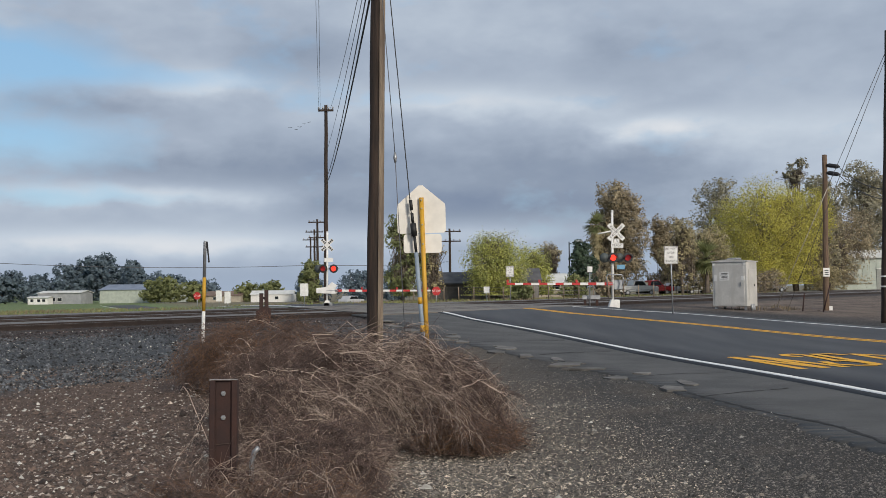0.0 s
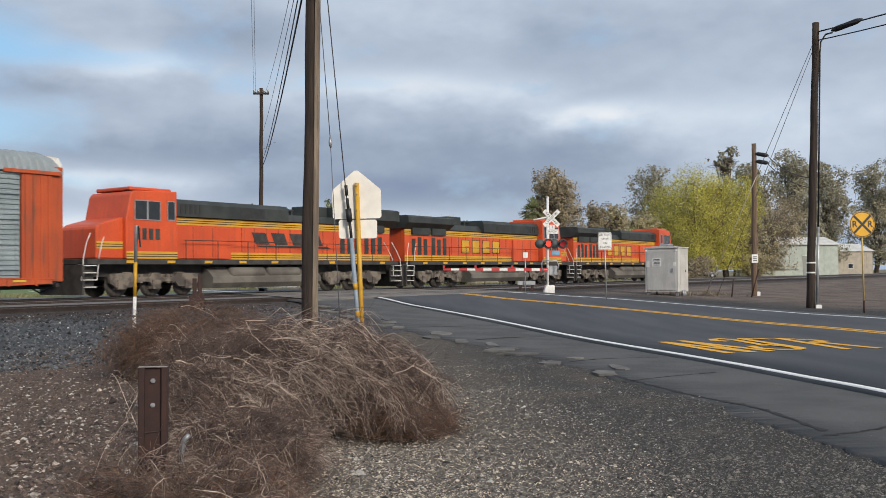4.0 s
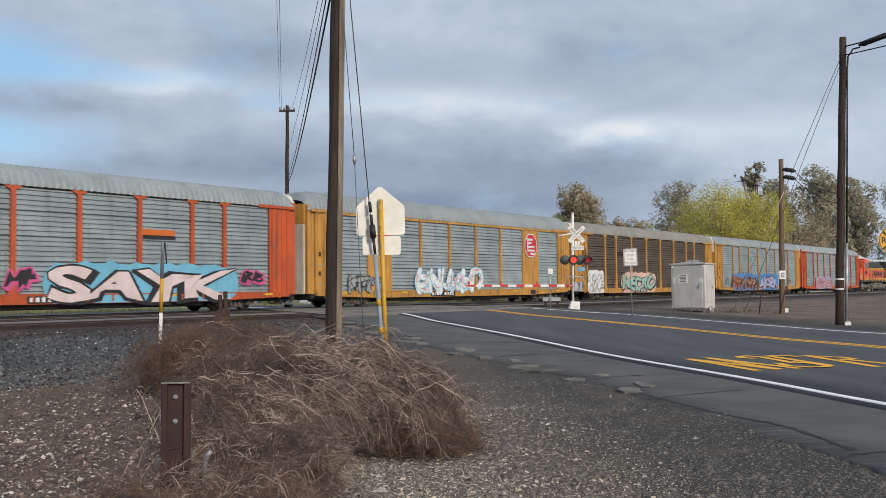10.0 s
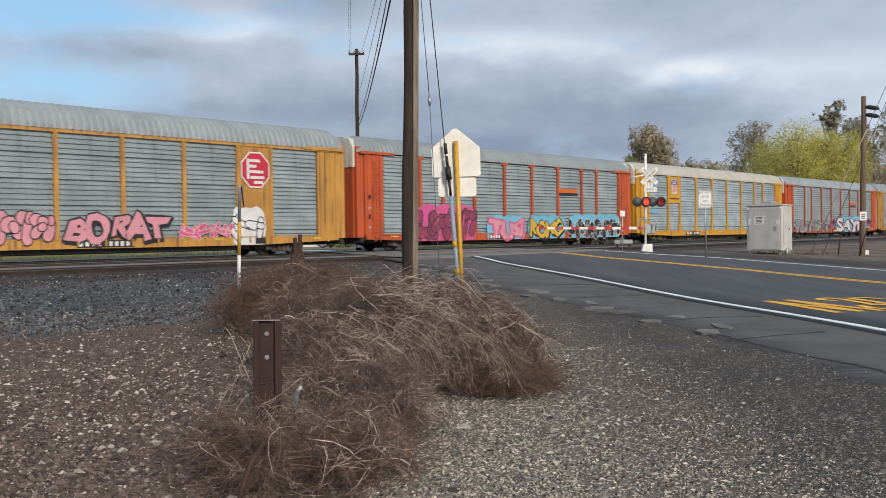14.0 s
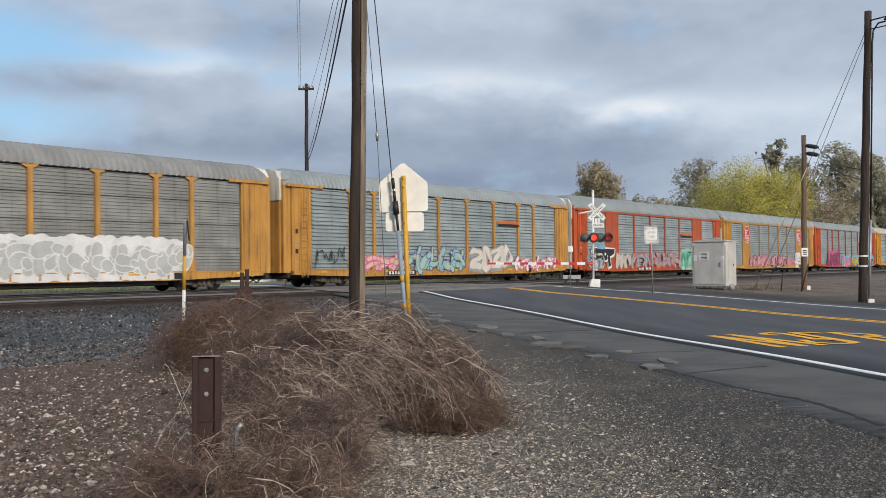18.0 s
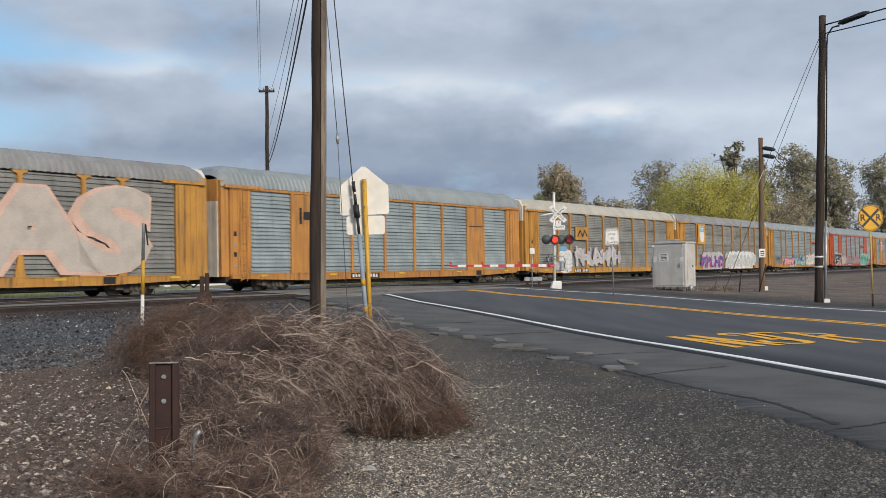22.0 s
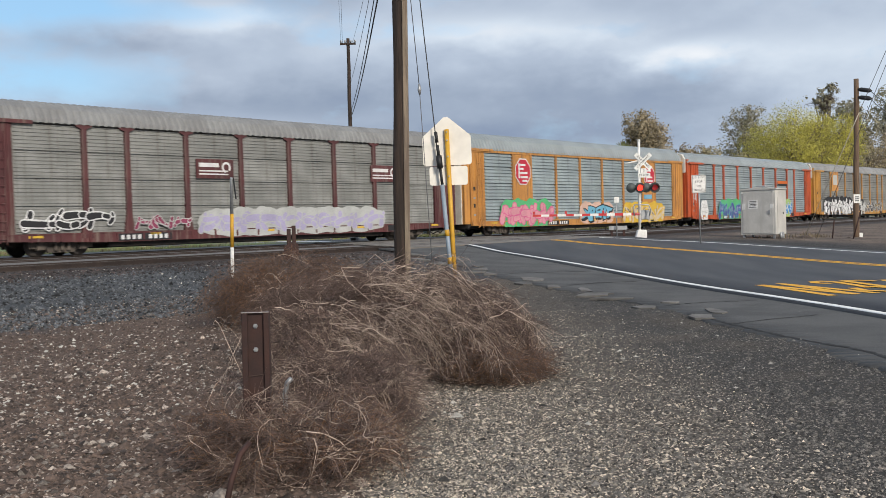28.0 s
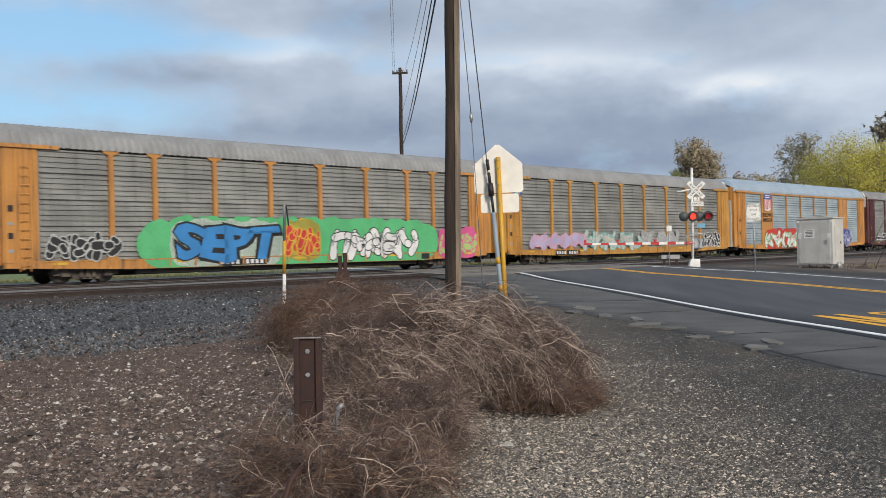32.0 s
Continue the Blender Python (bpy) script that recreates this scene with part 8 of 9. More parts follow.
def dirt_pile(x, y, w, d, h, label, seed):
    verts, faces, n, k = [], [], 22, 8
    for j in range(k + 1):
        f = j / k
        for i in range(n):
            a = i * math.tau / n
            q = (1 - f) * (1 + 0.2 * noise.noise(Vector((math.cos(a) * 2, math.sin(a) * 2, seed))))
            px, py = x + w * q * math.cos(a), y + d * q * math.sin(a)
            verts.append((px, py, zg(px, py) - 0.03 + h * ss(f * 1.1) * (1 + 0.35 * noise.noise(Vector((px * 3, py * 3, seed))))))
    for j in range(k):
        faces += [(j * n + i, j * n + (i + 1) % n, (j + 1) * n + (i + 1) % n, (j + 1) * n + i) for i in range(n)]
    ob = new("dirt_pile", raw("dirt_pile", verts, faces, mat("dark_dirt", (0.045, 0.033, 0.027), (0.075, 0.056, 0.045), 3, 25, 0.95, 0, 0.8, 0.03), True))
    tagged(ob, label, "dirt pile")


dirt_pile(18.7, 33.8, 0.95, 0.8, 0.36, "low dark heap of dirt beside the road sign", 3)
dirt_pile(16.6, 49.2, 0.7, 0.5, 0.16, "small dark heap of dirt by the guy wires", 5)

# ---------------------------------------------------------------- grass


def grass(name, n, area, h, material, label, seed):
    """Upright blades in tufts, bent at the tip."""
    r = np.random.default_rng(seed)
    q = area(r, n)
    z = np.array([zg(x, y) for x, y in q])
    a = r.uniform(0, math.tau, n)
    hh = h * r.uniform(0.4, 1.3, n)
    w = 0.10 * h
    d = np.stack([np.cos(a), np.sin(a)], 1)
    lean = r.normal(0, 0.25, (n, 2)) * hh[:, None]
    v = np.zeros((n, 4, 3))
    v[:, 0, :2], v[:, 1, :2] = q - d * w, q + d * w
    v[:, 2, :2], v[:, 3, :2] = q + d * w * 0.4 + lean, q - d * w * 0.4 + lean
    v[:, :2, 2], v[:, 2:, 2] = (z - 0.03)[:, None], (z + hh)[:, None]
    me = raw(name, v.reshape(-1, 3).tolist(), np.arange(n * 4).reshape(n, 4).tolist(), material)
    return tagged(new(name, me), label, "grass", kind="stuff")


def belt(s0, s1, p0, p1):
    def area(r, n):
        c = r.uniform(0, 1, (max(8, n // 25), 2))
        k = c[r.integers(0, len(c), n)]
        s, p = s0 + (s1 - s0) * k[:, 0] + r.normal(0, 0.5, n), p0 + (p1 - p0) * k[:, 1] ** 1.5 + r.normal(0, 0.3, n)
        return np.stack([U.x * s + N_.x * p, U.y * s + N_.y * p], 1)
    return area


GRASS = mat("verge_grass", (0.155, 0.195, 0.06), (0.23, 0.22, 0.09), 0.4, 10, 0.9, 0, 0, island=0.4)
DRY = mat("dry_verge_grass", (0.22, 0.175, 0.11), (0.16, 0.125, 0.08), 0.4, 10, 0.9, 0, 0, island=0.4)
grass("field_grass", 26000, belt(-60, 38, 47, 84), 0.13, GRASS, "uneven green grass along the field edge", 1)
grass("field_grass", 8000, belt(-60, 38, 47, 64), 0.15, DRY, "dry brown weeds along the field edge", 2)
grass("verge_grass", 9000, belt(50, 130, 46, 66), 0.15, GRASS, "green weeds on the verge beyond the crossing", 3)
grass("verge_grass", 5000, belt(50, 130, 46, 60), 0.16, DRY, "dry weeds on the verge beyond the crossing", 4)
grass("cabinet_weeds", 260, belt(48, 53, 17.6, 19.2), 0.16, DRY, "dry weeds round the signal cabinet", 5)

# ---------------------------------------------------------------- trees


def leaf(name, a, b):
    m = mat(name, a, b, 0.6, 30, 0.75, 0, 0, island=0.25)
    nt = m.node_tree
    b, out = nt.nodes["Principled BSDF"], nt.nodes["Material Output"]
    tr, mx = nt.nodes.new("ShaderNodeBsdfTranslucent"), nt.nodes.new("ShaderNodeMixShader")
    mx.inputs[0].default_value = 0.38
    nt.links.new(b.inputs["Base Color"].links[0].from_socket, tr.inputs[0])
    nt.links.new(b.outputs[0], mx.inputs[1])
    nt.links.new(tr.outputs[0], mx.inputs[2])
    nt.links.new(mx.outputs[0], out.inputs[0])
    return m


LEAF = dict(
    spring=leaf("spring_leaf", (0.66, 0.60, 0.12), (0.45, 0.42, 0.11)),
    willow=leaf("willow_leaf", (0.52, 0.52, 0.15), (0.38, 0.40, 0.13)),
    gum=leaf("gum_leaf", (0.40, 0.37, 0.25), (0.27, 0.25, 0.175)),
    # far gums only: the blue cast is distance haze put into the colour
    hazy_gum=leaf("hazy_far_gum_leaf", (0.17, 0.225, 0.26), (0.12, 0.165, 0.20)),
    brown=leaf("brown_green_leaf", (0.44, 0.365, 0.235), (0.30, 0.25, 0.165)),
    pine=leaf("dark_pine_leaf", (0.10, 0.145, 0.09), (0.07, 0.105, 0.07)),
    green=leaf("green_leaf", (0.27, 0.29, 0.12), (0.20, 0.22, 0.095)),
    pale=leaf("pale_twiggy_leaf", (0.50, 0.43, 0.24), (0.36, 0.31, 0.18)))
BARK = mat("grey_brown_bark", (0.20, 0.165, 0.13), (0.13, 0.105, 0.085), 2, 20, 0.95, 0, 0.4)


def leaves_mesh(name, pts, size, material, seed, droop=0.0, out=None):
    """Single leaves; out: which way each one faces, more or less."""
    r = np.random.default_rng(seed)
    n = len(pts)
    a = r.normal(0, 1, (n, 3))
    a[:, 2] *= 0.6
    a[:, 2] -= droop
    if out is not None:
        nrm = out + r.normal(0, 0.30, (n, 3))
        nrm /= np.linalg.norm(nrm, axis=1, keepdims=True)
        a -= nrm * (a * nrm).sum(1, keepdims=True)
        a /= np.linalg.norm(a, axis=1, keepdims=True)
        b = np.cross(nrm, a)
    else:
        a /= np.linalg.norm(a, axis=1, keepdims=True)
        b = np.cross(a, r.normal(0, 1, (n, 3)))
        b /= np.linalg.norm(b, axis=1, keepdims=True)
    s = size * r.uniform(0.55, 1.4, (n, 1))
    v = np.stack([pts - a * s, pts - b * s * 0.45, pts + a * s, pts + b * s * 0.45], 1).reshape(-1, 3)
    me = bpy.data.meshes.new(name)
    me.vertices.add(len(v))
    me.vertices.foreach_set("co", v.astype(np.float32).ravel())
    me.loops.add(n * 4)
    me.loops.foreach_set("vertex_index", np.arange(n * 4, dtype=np.int32))
    me.polygons.add(n)
    me.polygons.foreach_set("loop_start", np.arange(0, n * 4, 4, dtype=np.int32))
    me.update(calc_edges=True)
    me.materials.append(material)
    return me


def beyond(x, y, clear):
    """The same bearing, but far enough to stand clear of the tracks; and how much farther."""
    p = N_.x * x + N_.y * y
    k = max(1.0, (45.0 + clear) / p)
    return x * k, y * k, k


def tree(x, y, h, w, kind, label, seed, n=5200, size=0.17, bare=0.22, lobes=11, top=0.55, twigs=220, droop=0.0, z0=None):
    """A tapered trunk, forking limbs and an uneven crown of small leaves in clumps; bare: the clear trunk's share of the height."""
    r = np.random.default_rng(seed)
    x, y, k = beyond(x, y, w / 2)
    h, w, size, n = h * k, w * k, size * (0.5 + 0.5 * k) * (0.72 if kind in ("spring", "willow") else 0.95), int(n * 2.0)
    o = ground_at(x, y)
    root = thing("tree", Matrix.Translation(o), label, "tree", "trees beyond the tracks")
    bm = bmesh.new()
    tip = Vector((r.normal(0, 0.03) * h, r.normal(0, 0.03) * h, h * 0.8))
    tube(bm, [Vector((0, 0, -0.2)), tip * 0.35 + Vector((r.normal(0, 0.02) * h, 0, 0)), tip * 0.7, tip], [0.035 * h * 0.7, 0.027 * h * 0.7, 0.016 * h * 0.7, 0.004 * h], 8)
    part("trunk", bm, BARK, root, smooth=True)
    lobes = int(lobes * 1.6)
    cen, rad = [], []
    for i in range(lobes):
        f = bare + (1 - bare) * (i + 0.5) / lobes
        spread = w / 2 * (1 - abs((f - bare) / (1 - bare) - (1 - top)) ** 1.7)
        a = r.uniform(0, math.tau)
        d = spread * r.uniform(0.1, 0.62)
        cen.append((d * math.cos(a), d * math.sin(a), h * min(f, 0.93)))
        rad.append(max(0.11 * w, spread * r.uniform(0.40, 0.66)))
    cen, rad = np.array(cen), np.array(rad)
    bm = bmesh.new()
    for c in cen:
        b = tip * min(0.85, c[2] / h * 0.6)
        c = Vector(c)
        mid = b.lerp(c, 0.5) + Vector((0, 0, 0.04 * h))
        tube(bm, [b, mid, c], [0.011 * h, 0.007 * h, 0.002 * h], 5)
    part("limbs", bm, BARK, root, smooth=True)["kind"] = "stuff"
    # clumps near the skin of each lobe, leaves round every clump
    k = max(40, n // 13)
    li = r.choice(lobes, k, p=rad ** 2 / (rad ** 2).sum())
    u = r.normal(0, 1, (k, 3))
    u /= np.linalg.norm(u, axis=1, keepdims=True)
    cl = cen[li] + u * (rad[li] * r.uniform(0.62, 1.0, k))[:, None] * np.array([1, 1, 0.85])
    ci = r.integers(0, k, n)
    sp = np.clip(r.normal(0, 1, (n, 3)), -1.4, 1.4) * (rad.mean() * 0.13) * np.array([1, 1, 1 + droop * 1.5])
    p = cl[ci] + sp
    p[:, 2] -= droop * np.abs(r.normal(0, 1, n)) * rad.mean() * 0.35
    p[:, 2] = np.maximum(p[:, 2], 0.08 * h)
    p[:, 2] *= 1.05 * h / np.percentile(p[:, 2], 99.5)
    # leaves turn outwards from their lobe and their clump
    out = (p - cen[li[ci]]) / rad[li[ci]][:, None]
    out = out / (np.linalg.norm(out, axis=1, keepdims=True) + 1e-6) + 0.7 * sp / (np.linalg.norm(sp, axis=1, keepdims=True) + 1e-6) + np.array([0, 0, 0.35])
    out /= np.linalg.norm(out, axis=1, keepdims=True) + 1e-6
    put("crown", leaves_mesh("crown", p, size, LEAF[kind], seed, droop, out), root, "uneven leafy crown")["kind"] = "stuff"
    if twigs:
        e = cl[r.integers(0, k, twigs)]
        s = cen[r.integers(0, lobes, twigs)]
        t = np.linspace(0, 1, 4)[None, :, None]
        near = s + (e - s) * 0.0
        paths = near[:, None] * (1 - t) + e[:, None] * t + r.normal(0, 0.02 * w, (twigs, 4, 3))
        put("twigs", tubes_mesh("twigs", paths, np.linspace(0.035, 0.012, 4)[None] * np.ones((twigs, 1)), BARK), root)["kind"] = "stuff"
    return root


def palm(x, y, h, label, seed, skirt=True, crown=1.5):
    r = random.Random(seed)
    x, y, k = beyond(x, y, crown)
    h, crown = h * k, crown * k
    root = thing("palm_tree", Matrix.Translation(ground_at(x, y)), label, "palm tree", "palms beyond the tracks")
    bar("trunk", [(0, 0, -0.2), (0.05, 0, h * 0.5), (0, 0, h)], [0.32, 0.24, 0.22], BARK, root)
    def blades(n, low, high, length, base_z, sag_, width):
        """Fans of narrow leaflets round the head of the trunk."""
        bm = bmesh.new()
        for i in range(n):
            a, e = r.uniform(0, math.tau), r.uniform(low, high)
            d = Vector((math.cos(a) * math.cos(e), math.sin(a) * math.cos(e), math.sin(e)))
            across_ = d.cross(Vector((0, 0, 1)))
            if across_.length < 0.05:
                continue
            across_.normalize()
            ln, foot = length * r.uniform(0.7, 1.1), Vector((0, 0, base_z() if callable(base_z) else base_z))
            hub = foot + d * ln * 0.45 - Vector((0, 0, 0.1 * sag_ * ln))
            for f in range(7):
                t = (f - 3) / 3
                tip = hub + d * ln * (0.62 - 0.12 * abs(t)) + across_ * ln * 0.42 * t - Vector((0, 0, sag_ * ln * (0.25 + 0.15 * abs(t))))
                v = across_ * width
                bm.faces.new([bm.verts.new(q) for q in (hub - v, hub + v, tip + v * 0.3, tip - v * 0.3)])
            v = across_ * width * 0.5
            bm.faces.new([bm.verts.new(q) for q in (foot - v, foot + v, hub + v, hub - v)])
        return bm
    if skirt:
        part("dead_frond_skirt", blades(70, -1.45, -1.0, crown * 0.95, lambda: h * r.uniform(0.62, 0.97), 0.3, 0.07 * crown), LEAF["pale"], root, "tan skirt of dead hanging fronds")["kind"] = "stuff"
    part("fronds", blades(44, -0.7, 1.35, crown * 1.15, h, 0.35, 0.06 * crown), LEAF["green"], root, "green fan-shaped fronds")["kind"] = "stuff"


def forest():
    # behind the bungalow: spring-green tree, gums and a taller thin one
    tree(35.4, 108, 11.4, 14.0, "spring", "large bright yellow-green spring tree behind the tracks", 21, 26000, 0.14, 0.08, 18, 0.55, 200)
    tree(40.2, 112, 11.2, 9.5, "spring", "bright yellow-green tree with brown twigs", 22, 15000, 0.14, 0.12, 13, 0.5, 360)
    tree(45.2, 161, 17.6, 10.4, "gum", "dark gum tree behind the green one", 23, 8000, 0.2, 0.12, 13, 0.55, 80)
    tree(31.0, 117, 7.6, 8.0, "pale", "pale leafy tree between the evergreens", 27, 4200, 0.14, 0.06, 11, 0.5, 160)
    tree(47.5, 120, 9.6, 11.0, "brown", "broad brown-green tree behind the bare one", 28, 7000, 0.17, 0.06, 13, 0.5, 160)
    tree(60.5, 190, 13.0, 15.0, "gum", "broad grey-green tree behind the warehouse", 29, 6500, 0.2, 0.06, 13, 0.5, 120)
    tree(58.6, 163, 21.0, 6.0, "gum", "tall thin gum with an open top", 24, 420, 0.28, 0.80, 8, 0.35, 260)
    tree(27.3, 112, 8.2, 6.0, "pale", "pale twiggy tree with few leaves", 25, 2600, 0.15, 0.15, 10, 0.5, 520)
    tree(46.5, 118, 9.0, 7.5, "pale", "bare pale brown tree", 26, 1800, 0.15, 0.15, 10, 0.5, 700)
    for i, (x, y, h, w) in enumerate(((58, 150, 16.5, 9), (64, 148, 18, 10), (71, 152, 17, 9), (52, 150, 13.5, 8), (78, 150, 16, 10), (86, 158, 18, 11))):
        tree(x, y, h, w, "gum", "grey-green gum tree behind the warehouse", 30 + i, 6800, 0.24, 0.12, 13, 0.5, 90)
    tree(51.5, 134, 8.0, 6, "pale", "bare twiggy tree behind the warehouse", 37, 1500, 0.16, 0.1, 9, 0.5, 600)
    tree(70, 190, 13.0, 11, "pale", "bare twiggy bush behind the warehouse", 38, 1500, 0.16, 0.1, 9, 0.5, 600)
    # by the crossing mast: brown evergreens, palms
    tree(23.2, 128, 13.8, 9.4, "brown", "tall brown-green evergreen behind the signal", 41, 11000, 0.18, 0.05, 15, 0.42, 70)
    tree(21.2, 130, 10.6, 5.0, "brown", "brown-green evergreen beside a palm", 42, 5200, 0.18, 0.05, 12, 0.45, 50)
    tree(28.6, 126, 9.4, 5.4, "brown", "lower brown-green evergreen behind the signal mast", 43, 6200, 0.17, 0.04, 12, 0.45, 50)
    palm(18.6, 118, 8.6, "tall palm with a brown skirt behind the crossing", 5)
    palm(29.0, 108, 4.0, "short bushy palm behind the cabinet", 6, False, 2.0)
    palm(75.0, 128, 5.0, "short palm beside the warehouse", 7, False, 2.2)
    palm(81.0, 128, 5.4, "short palm at the warehouse end", 8, False, 2.2)
    # beyond the crossing
    tree(5.0, 92, 5.9, 7.6, "willow", "weeping yellow-green willow beyond the crossing", 51, 11000, 0.14, 0.04, 14, 0.45, 200, 0.9)
    tree(9.5, 100, 5.0, 4.8, "willow", "low yellow-green willow beyond the crossing", 52, 4500, 0.14, 0.04, 10, 0.5, 140, 0.7)
    tree(-3.6, 86, 7.2, 5.0, "green", "half-bare green tree behind the wooden pole", 53, 4200, 0.15, 0.08, 11, 0.5, 420)
    tree(-1.2, 90, 5.6, 3.8, "pale", "bare brown tree beyond the crossing", 54, 900, 0.14, 0.1, 9, 0.5, 520)
    tree(-11.5, 84, 3.5, 3.0, "green", "round green bush by the far signal", 55, 3000, 0.12, 0.02, 9, 0.5, 120)
    tree(12.6, 116, 6.2, 4.8, "pale", "bare grey street tree beyond the crossing", 56, 500, 0.14, 0.25, 9, 0.5, 640)
    tree(15.6, 110, 6.0, 3.6, "pine", "dark green conifer beyond the crossing", 57, 4200, 0.15, 0.05, 10, 0.35, 60)
    for i, (x, y, h, w, k) in enumerate(((12.6, 96, 2.2, 3.4, "green"), (16.0, 96, 2.4, 3.0, "brown"), (6.8, 84, 1.5, 2.4, "green"), (14.2, 104, 2.0, 3.0, "green"), (19.5, 116, 2.6, 3.5, "pine"), (33.0, 100, 2.2, 5.0, "brown"), (40, 104, 2.6, 6.0, "pale"))):
        tree(x, y, h, w, k, "low shrub beyond the tracks", 60 + i, 1600, 0.13, 0.02, 8, 0.5, 60)
    # far tree line over the field; the gums carry distance haze in their leaf colour
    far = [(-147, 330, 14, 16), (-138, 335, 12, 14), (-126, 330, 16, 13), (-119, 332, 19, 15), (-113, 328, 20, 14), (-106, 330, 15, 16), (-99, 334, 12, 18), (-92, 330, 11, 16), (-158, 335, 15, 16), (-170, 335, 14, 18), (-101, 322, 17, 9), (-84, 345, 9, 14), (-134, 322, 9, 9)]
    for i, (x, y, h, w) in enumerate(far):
        tree(x, y, h * 0.76, w, "hazy_gum", "far gum in the tree line over the field, leaves coloured bluish for haze", 80 + i, 2600, 0.6, 0.05, 10, 0.5, 0)
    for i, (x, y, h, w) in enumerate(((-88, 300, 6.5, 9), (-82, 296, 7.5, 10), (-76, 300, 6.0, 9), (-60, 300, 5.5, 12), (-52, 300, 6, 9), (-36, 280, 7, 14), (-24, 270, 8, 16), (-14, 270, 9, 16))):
        tree(x, y, h, w, "green" if i < 5 else "hazy_gum", "far green tree over the field", 100 + i, 1600, 0.45, 0.08, 9, 0.5, 0)


forest()

# ---------------------------------------------------------------- buildings, vehicles, fences

SIDING = mat("pale_green_siding", (0.44, 0.48, 0.42), (0.37, 0.41, 0.36), 1, 12, 0.8, 0, 0.1)
ROOF_WHITE = mat("white_metal_roof", (0.66, 0.66, 0.63), (0.56, 0.56, 0.53), 1, 12, 0.6, 0, 0.05)
ROOF_DARK = mat("dark_shingle_roof", (0.075, 0.075, 0.08), (0.11, 0.11, 0.115), 1, 14, 0.9, 0, 0.2)
BEIGE = mat("beige_wall", (0.42, 0.37, 0.29), (0.35, 0.31, 0.25), 1, 12, 0.85)


def shed(x, y, w, d, h, rise, yaw, wall, roof, label, name="building", doors=(), windows=(), z=None):
    """A gabled building with its ridge along local x: four walls in one shell, two roof planes with eaves, doors and windows."""
    o = ground_at(x, y)
    root = thing(name, Matrix.Translation(o) @ pose(0, 0, 0, 0, 0, yaw), label, "building")
    bm = bmesh.new()
    prism(bm, [(-d / 2, -0.8), (d / 2, -0.8), (d / 2, h), (0, h + rise), (-d / 2, h)], -w, Matrix.Translation((-w / 2, 0, 0)) @ Matrix.Rotation(radians(90), 4, "Z"))
    part("wall", bm, wall, root)
    for s in (-1, 1):
        bm = bmesh.new()
        e = 0.35
        prism(bm, [(s * (d / 2 + e), h - e * rise / (d / 2) + 0.03), (0, h + rise + 0.05), (0, h + rise + 0.2), (s * (d / 2 + e), h - e * rise / (d / 2) + 0.18)], -(w + 0.6), Matrix.Translation((-w / 2 - 0.3, 0, 0)) @ Matrix.Rotation(radians(90), 4, "Z"))
        part("roof", bm, roof, root)
    n = int(w / 1.2)
    for i in range(n + 1):
        bm = bmesh.new()
        q = -w / 2 + w * i / n
        box(bm, q - 0.03, q + 0.03, -d / 2 - 0.025, -d / 2, 0, h)
        part("siding_rib", bm, wall, root)
    for a, b, c, dd in doors:
        bm = bmesh.new()
        box(bm, a, b, -d / 2 - 0.08, -d / 2 + 0.02, c, dd)
        dr = part("door", bm, mat("grey_door", (0.30, 0.31, 0.28), (0.24, 0.25, 0.23), 1, 14, 0.8), root, "grey door in the wall")
        bm = bmesh.new()
        box(bm, a - 0.15, b + 0.15, -d / 2 - 0.16, -d / 2 - 0.02, dd, dd + 0.15)
        part("lintel", bm, ROOF_WHITE, dr)
    for a, b, c, dd in windows:
        bm = bmesh.new()
        box(bm, a, b, -d / 2 - 0.06, -d / 2 + 0.02, c, dd)
        wn = part("window", bm, GLASS, root, "dark window")
        bm = bmesh.new()
        for q in ((a - 0.08, a, c, dd), (b, b + 0.08, c, dd), (a - 0.08, b + 0.08, dd, dd + 0.08), (a - 0.08, b + 0.08, c - 0.08, c)):
            box(bm, q[0], q[1], -d / 2 - 0.09, -d / 2, q[2], q[3])
        part("frame", bm, WHITE, wn)
    return root


shed(72.0, 170, 14, 10, 5.3, 1.3, 4, SIDING, ROOF_WHITE, "pale green metal warehouse with a white roof", "warehouse", doors=((0.5, 2.8, 0, 3.4),))
shed(92, 196, 13, 10, 4.6, 1.4, 8, BEIGE, ROOF_WHITE, "beige low building with a white roof", windows=((-3, -2, 1.2, 2.0), (1, 2, 1.2, 2.0)))
shed(-119, 310, 14, 8, 3.4, 0.6, -6, mat("grey_far_shed", (0.34, 0.35, 0.36), (0.28, 0.29, 0.30), 0.5, 5, 0.8), ROOF_WHITE, "low grey shed over the field", "shed", windows=((-5, -3.6, 0.9, 1.9), (-2.8, -1.4, 0.9, 1.9), (-0.6, 0.8, 0.9, 1.9)))
shed(-124.5, 304, 6.5, 3, 2.0, 0.3, -6, WHITE, ROOF_WHITE, "white site cabin over the field", "cabin", windows=((-2.4, -1.4, 0.8, 1.6), (-0.2, 0.8, 0.8, 1.6), (1.4, 2.4, 0.8, 1.6)))
shed(-96, 318, 24, 16, 4.2, 1.6, -4, SIDING, mat("blue_grey_far_roof", (0.22, 0.26, 0.34), (0.18, 0.22, 0.29), 0.5, 5, 0.7), "large pale green shed with a blue-grey roof", "shed", doors=((5, 9, 0, 2.6),))
shed(-66, 300, 11, 8, 2.0, 1.2, -4, BEIGE, mat("brown_far_roof", (0.20, 0.14, 0.11), None, 0.5, 5, 0.8), "low beige house over the field", "house", windows=((-3, -2, 0.8, 1.6), (1, 2, 0.8, 1.6)))
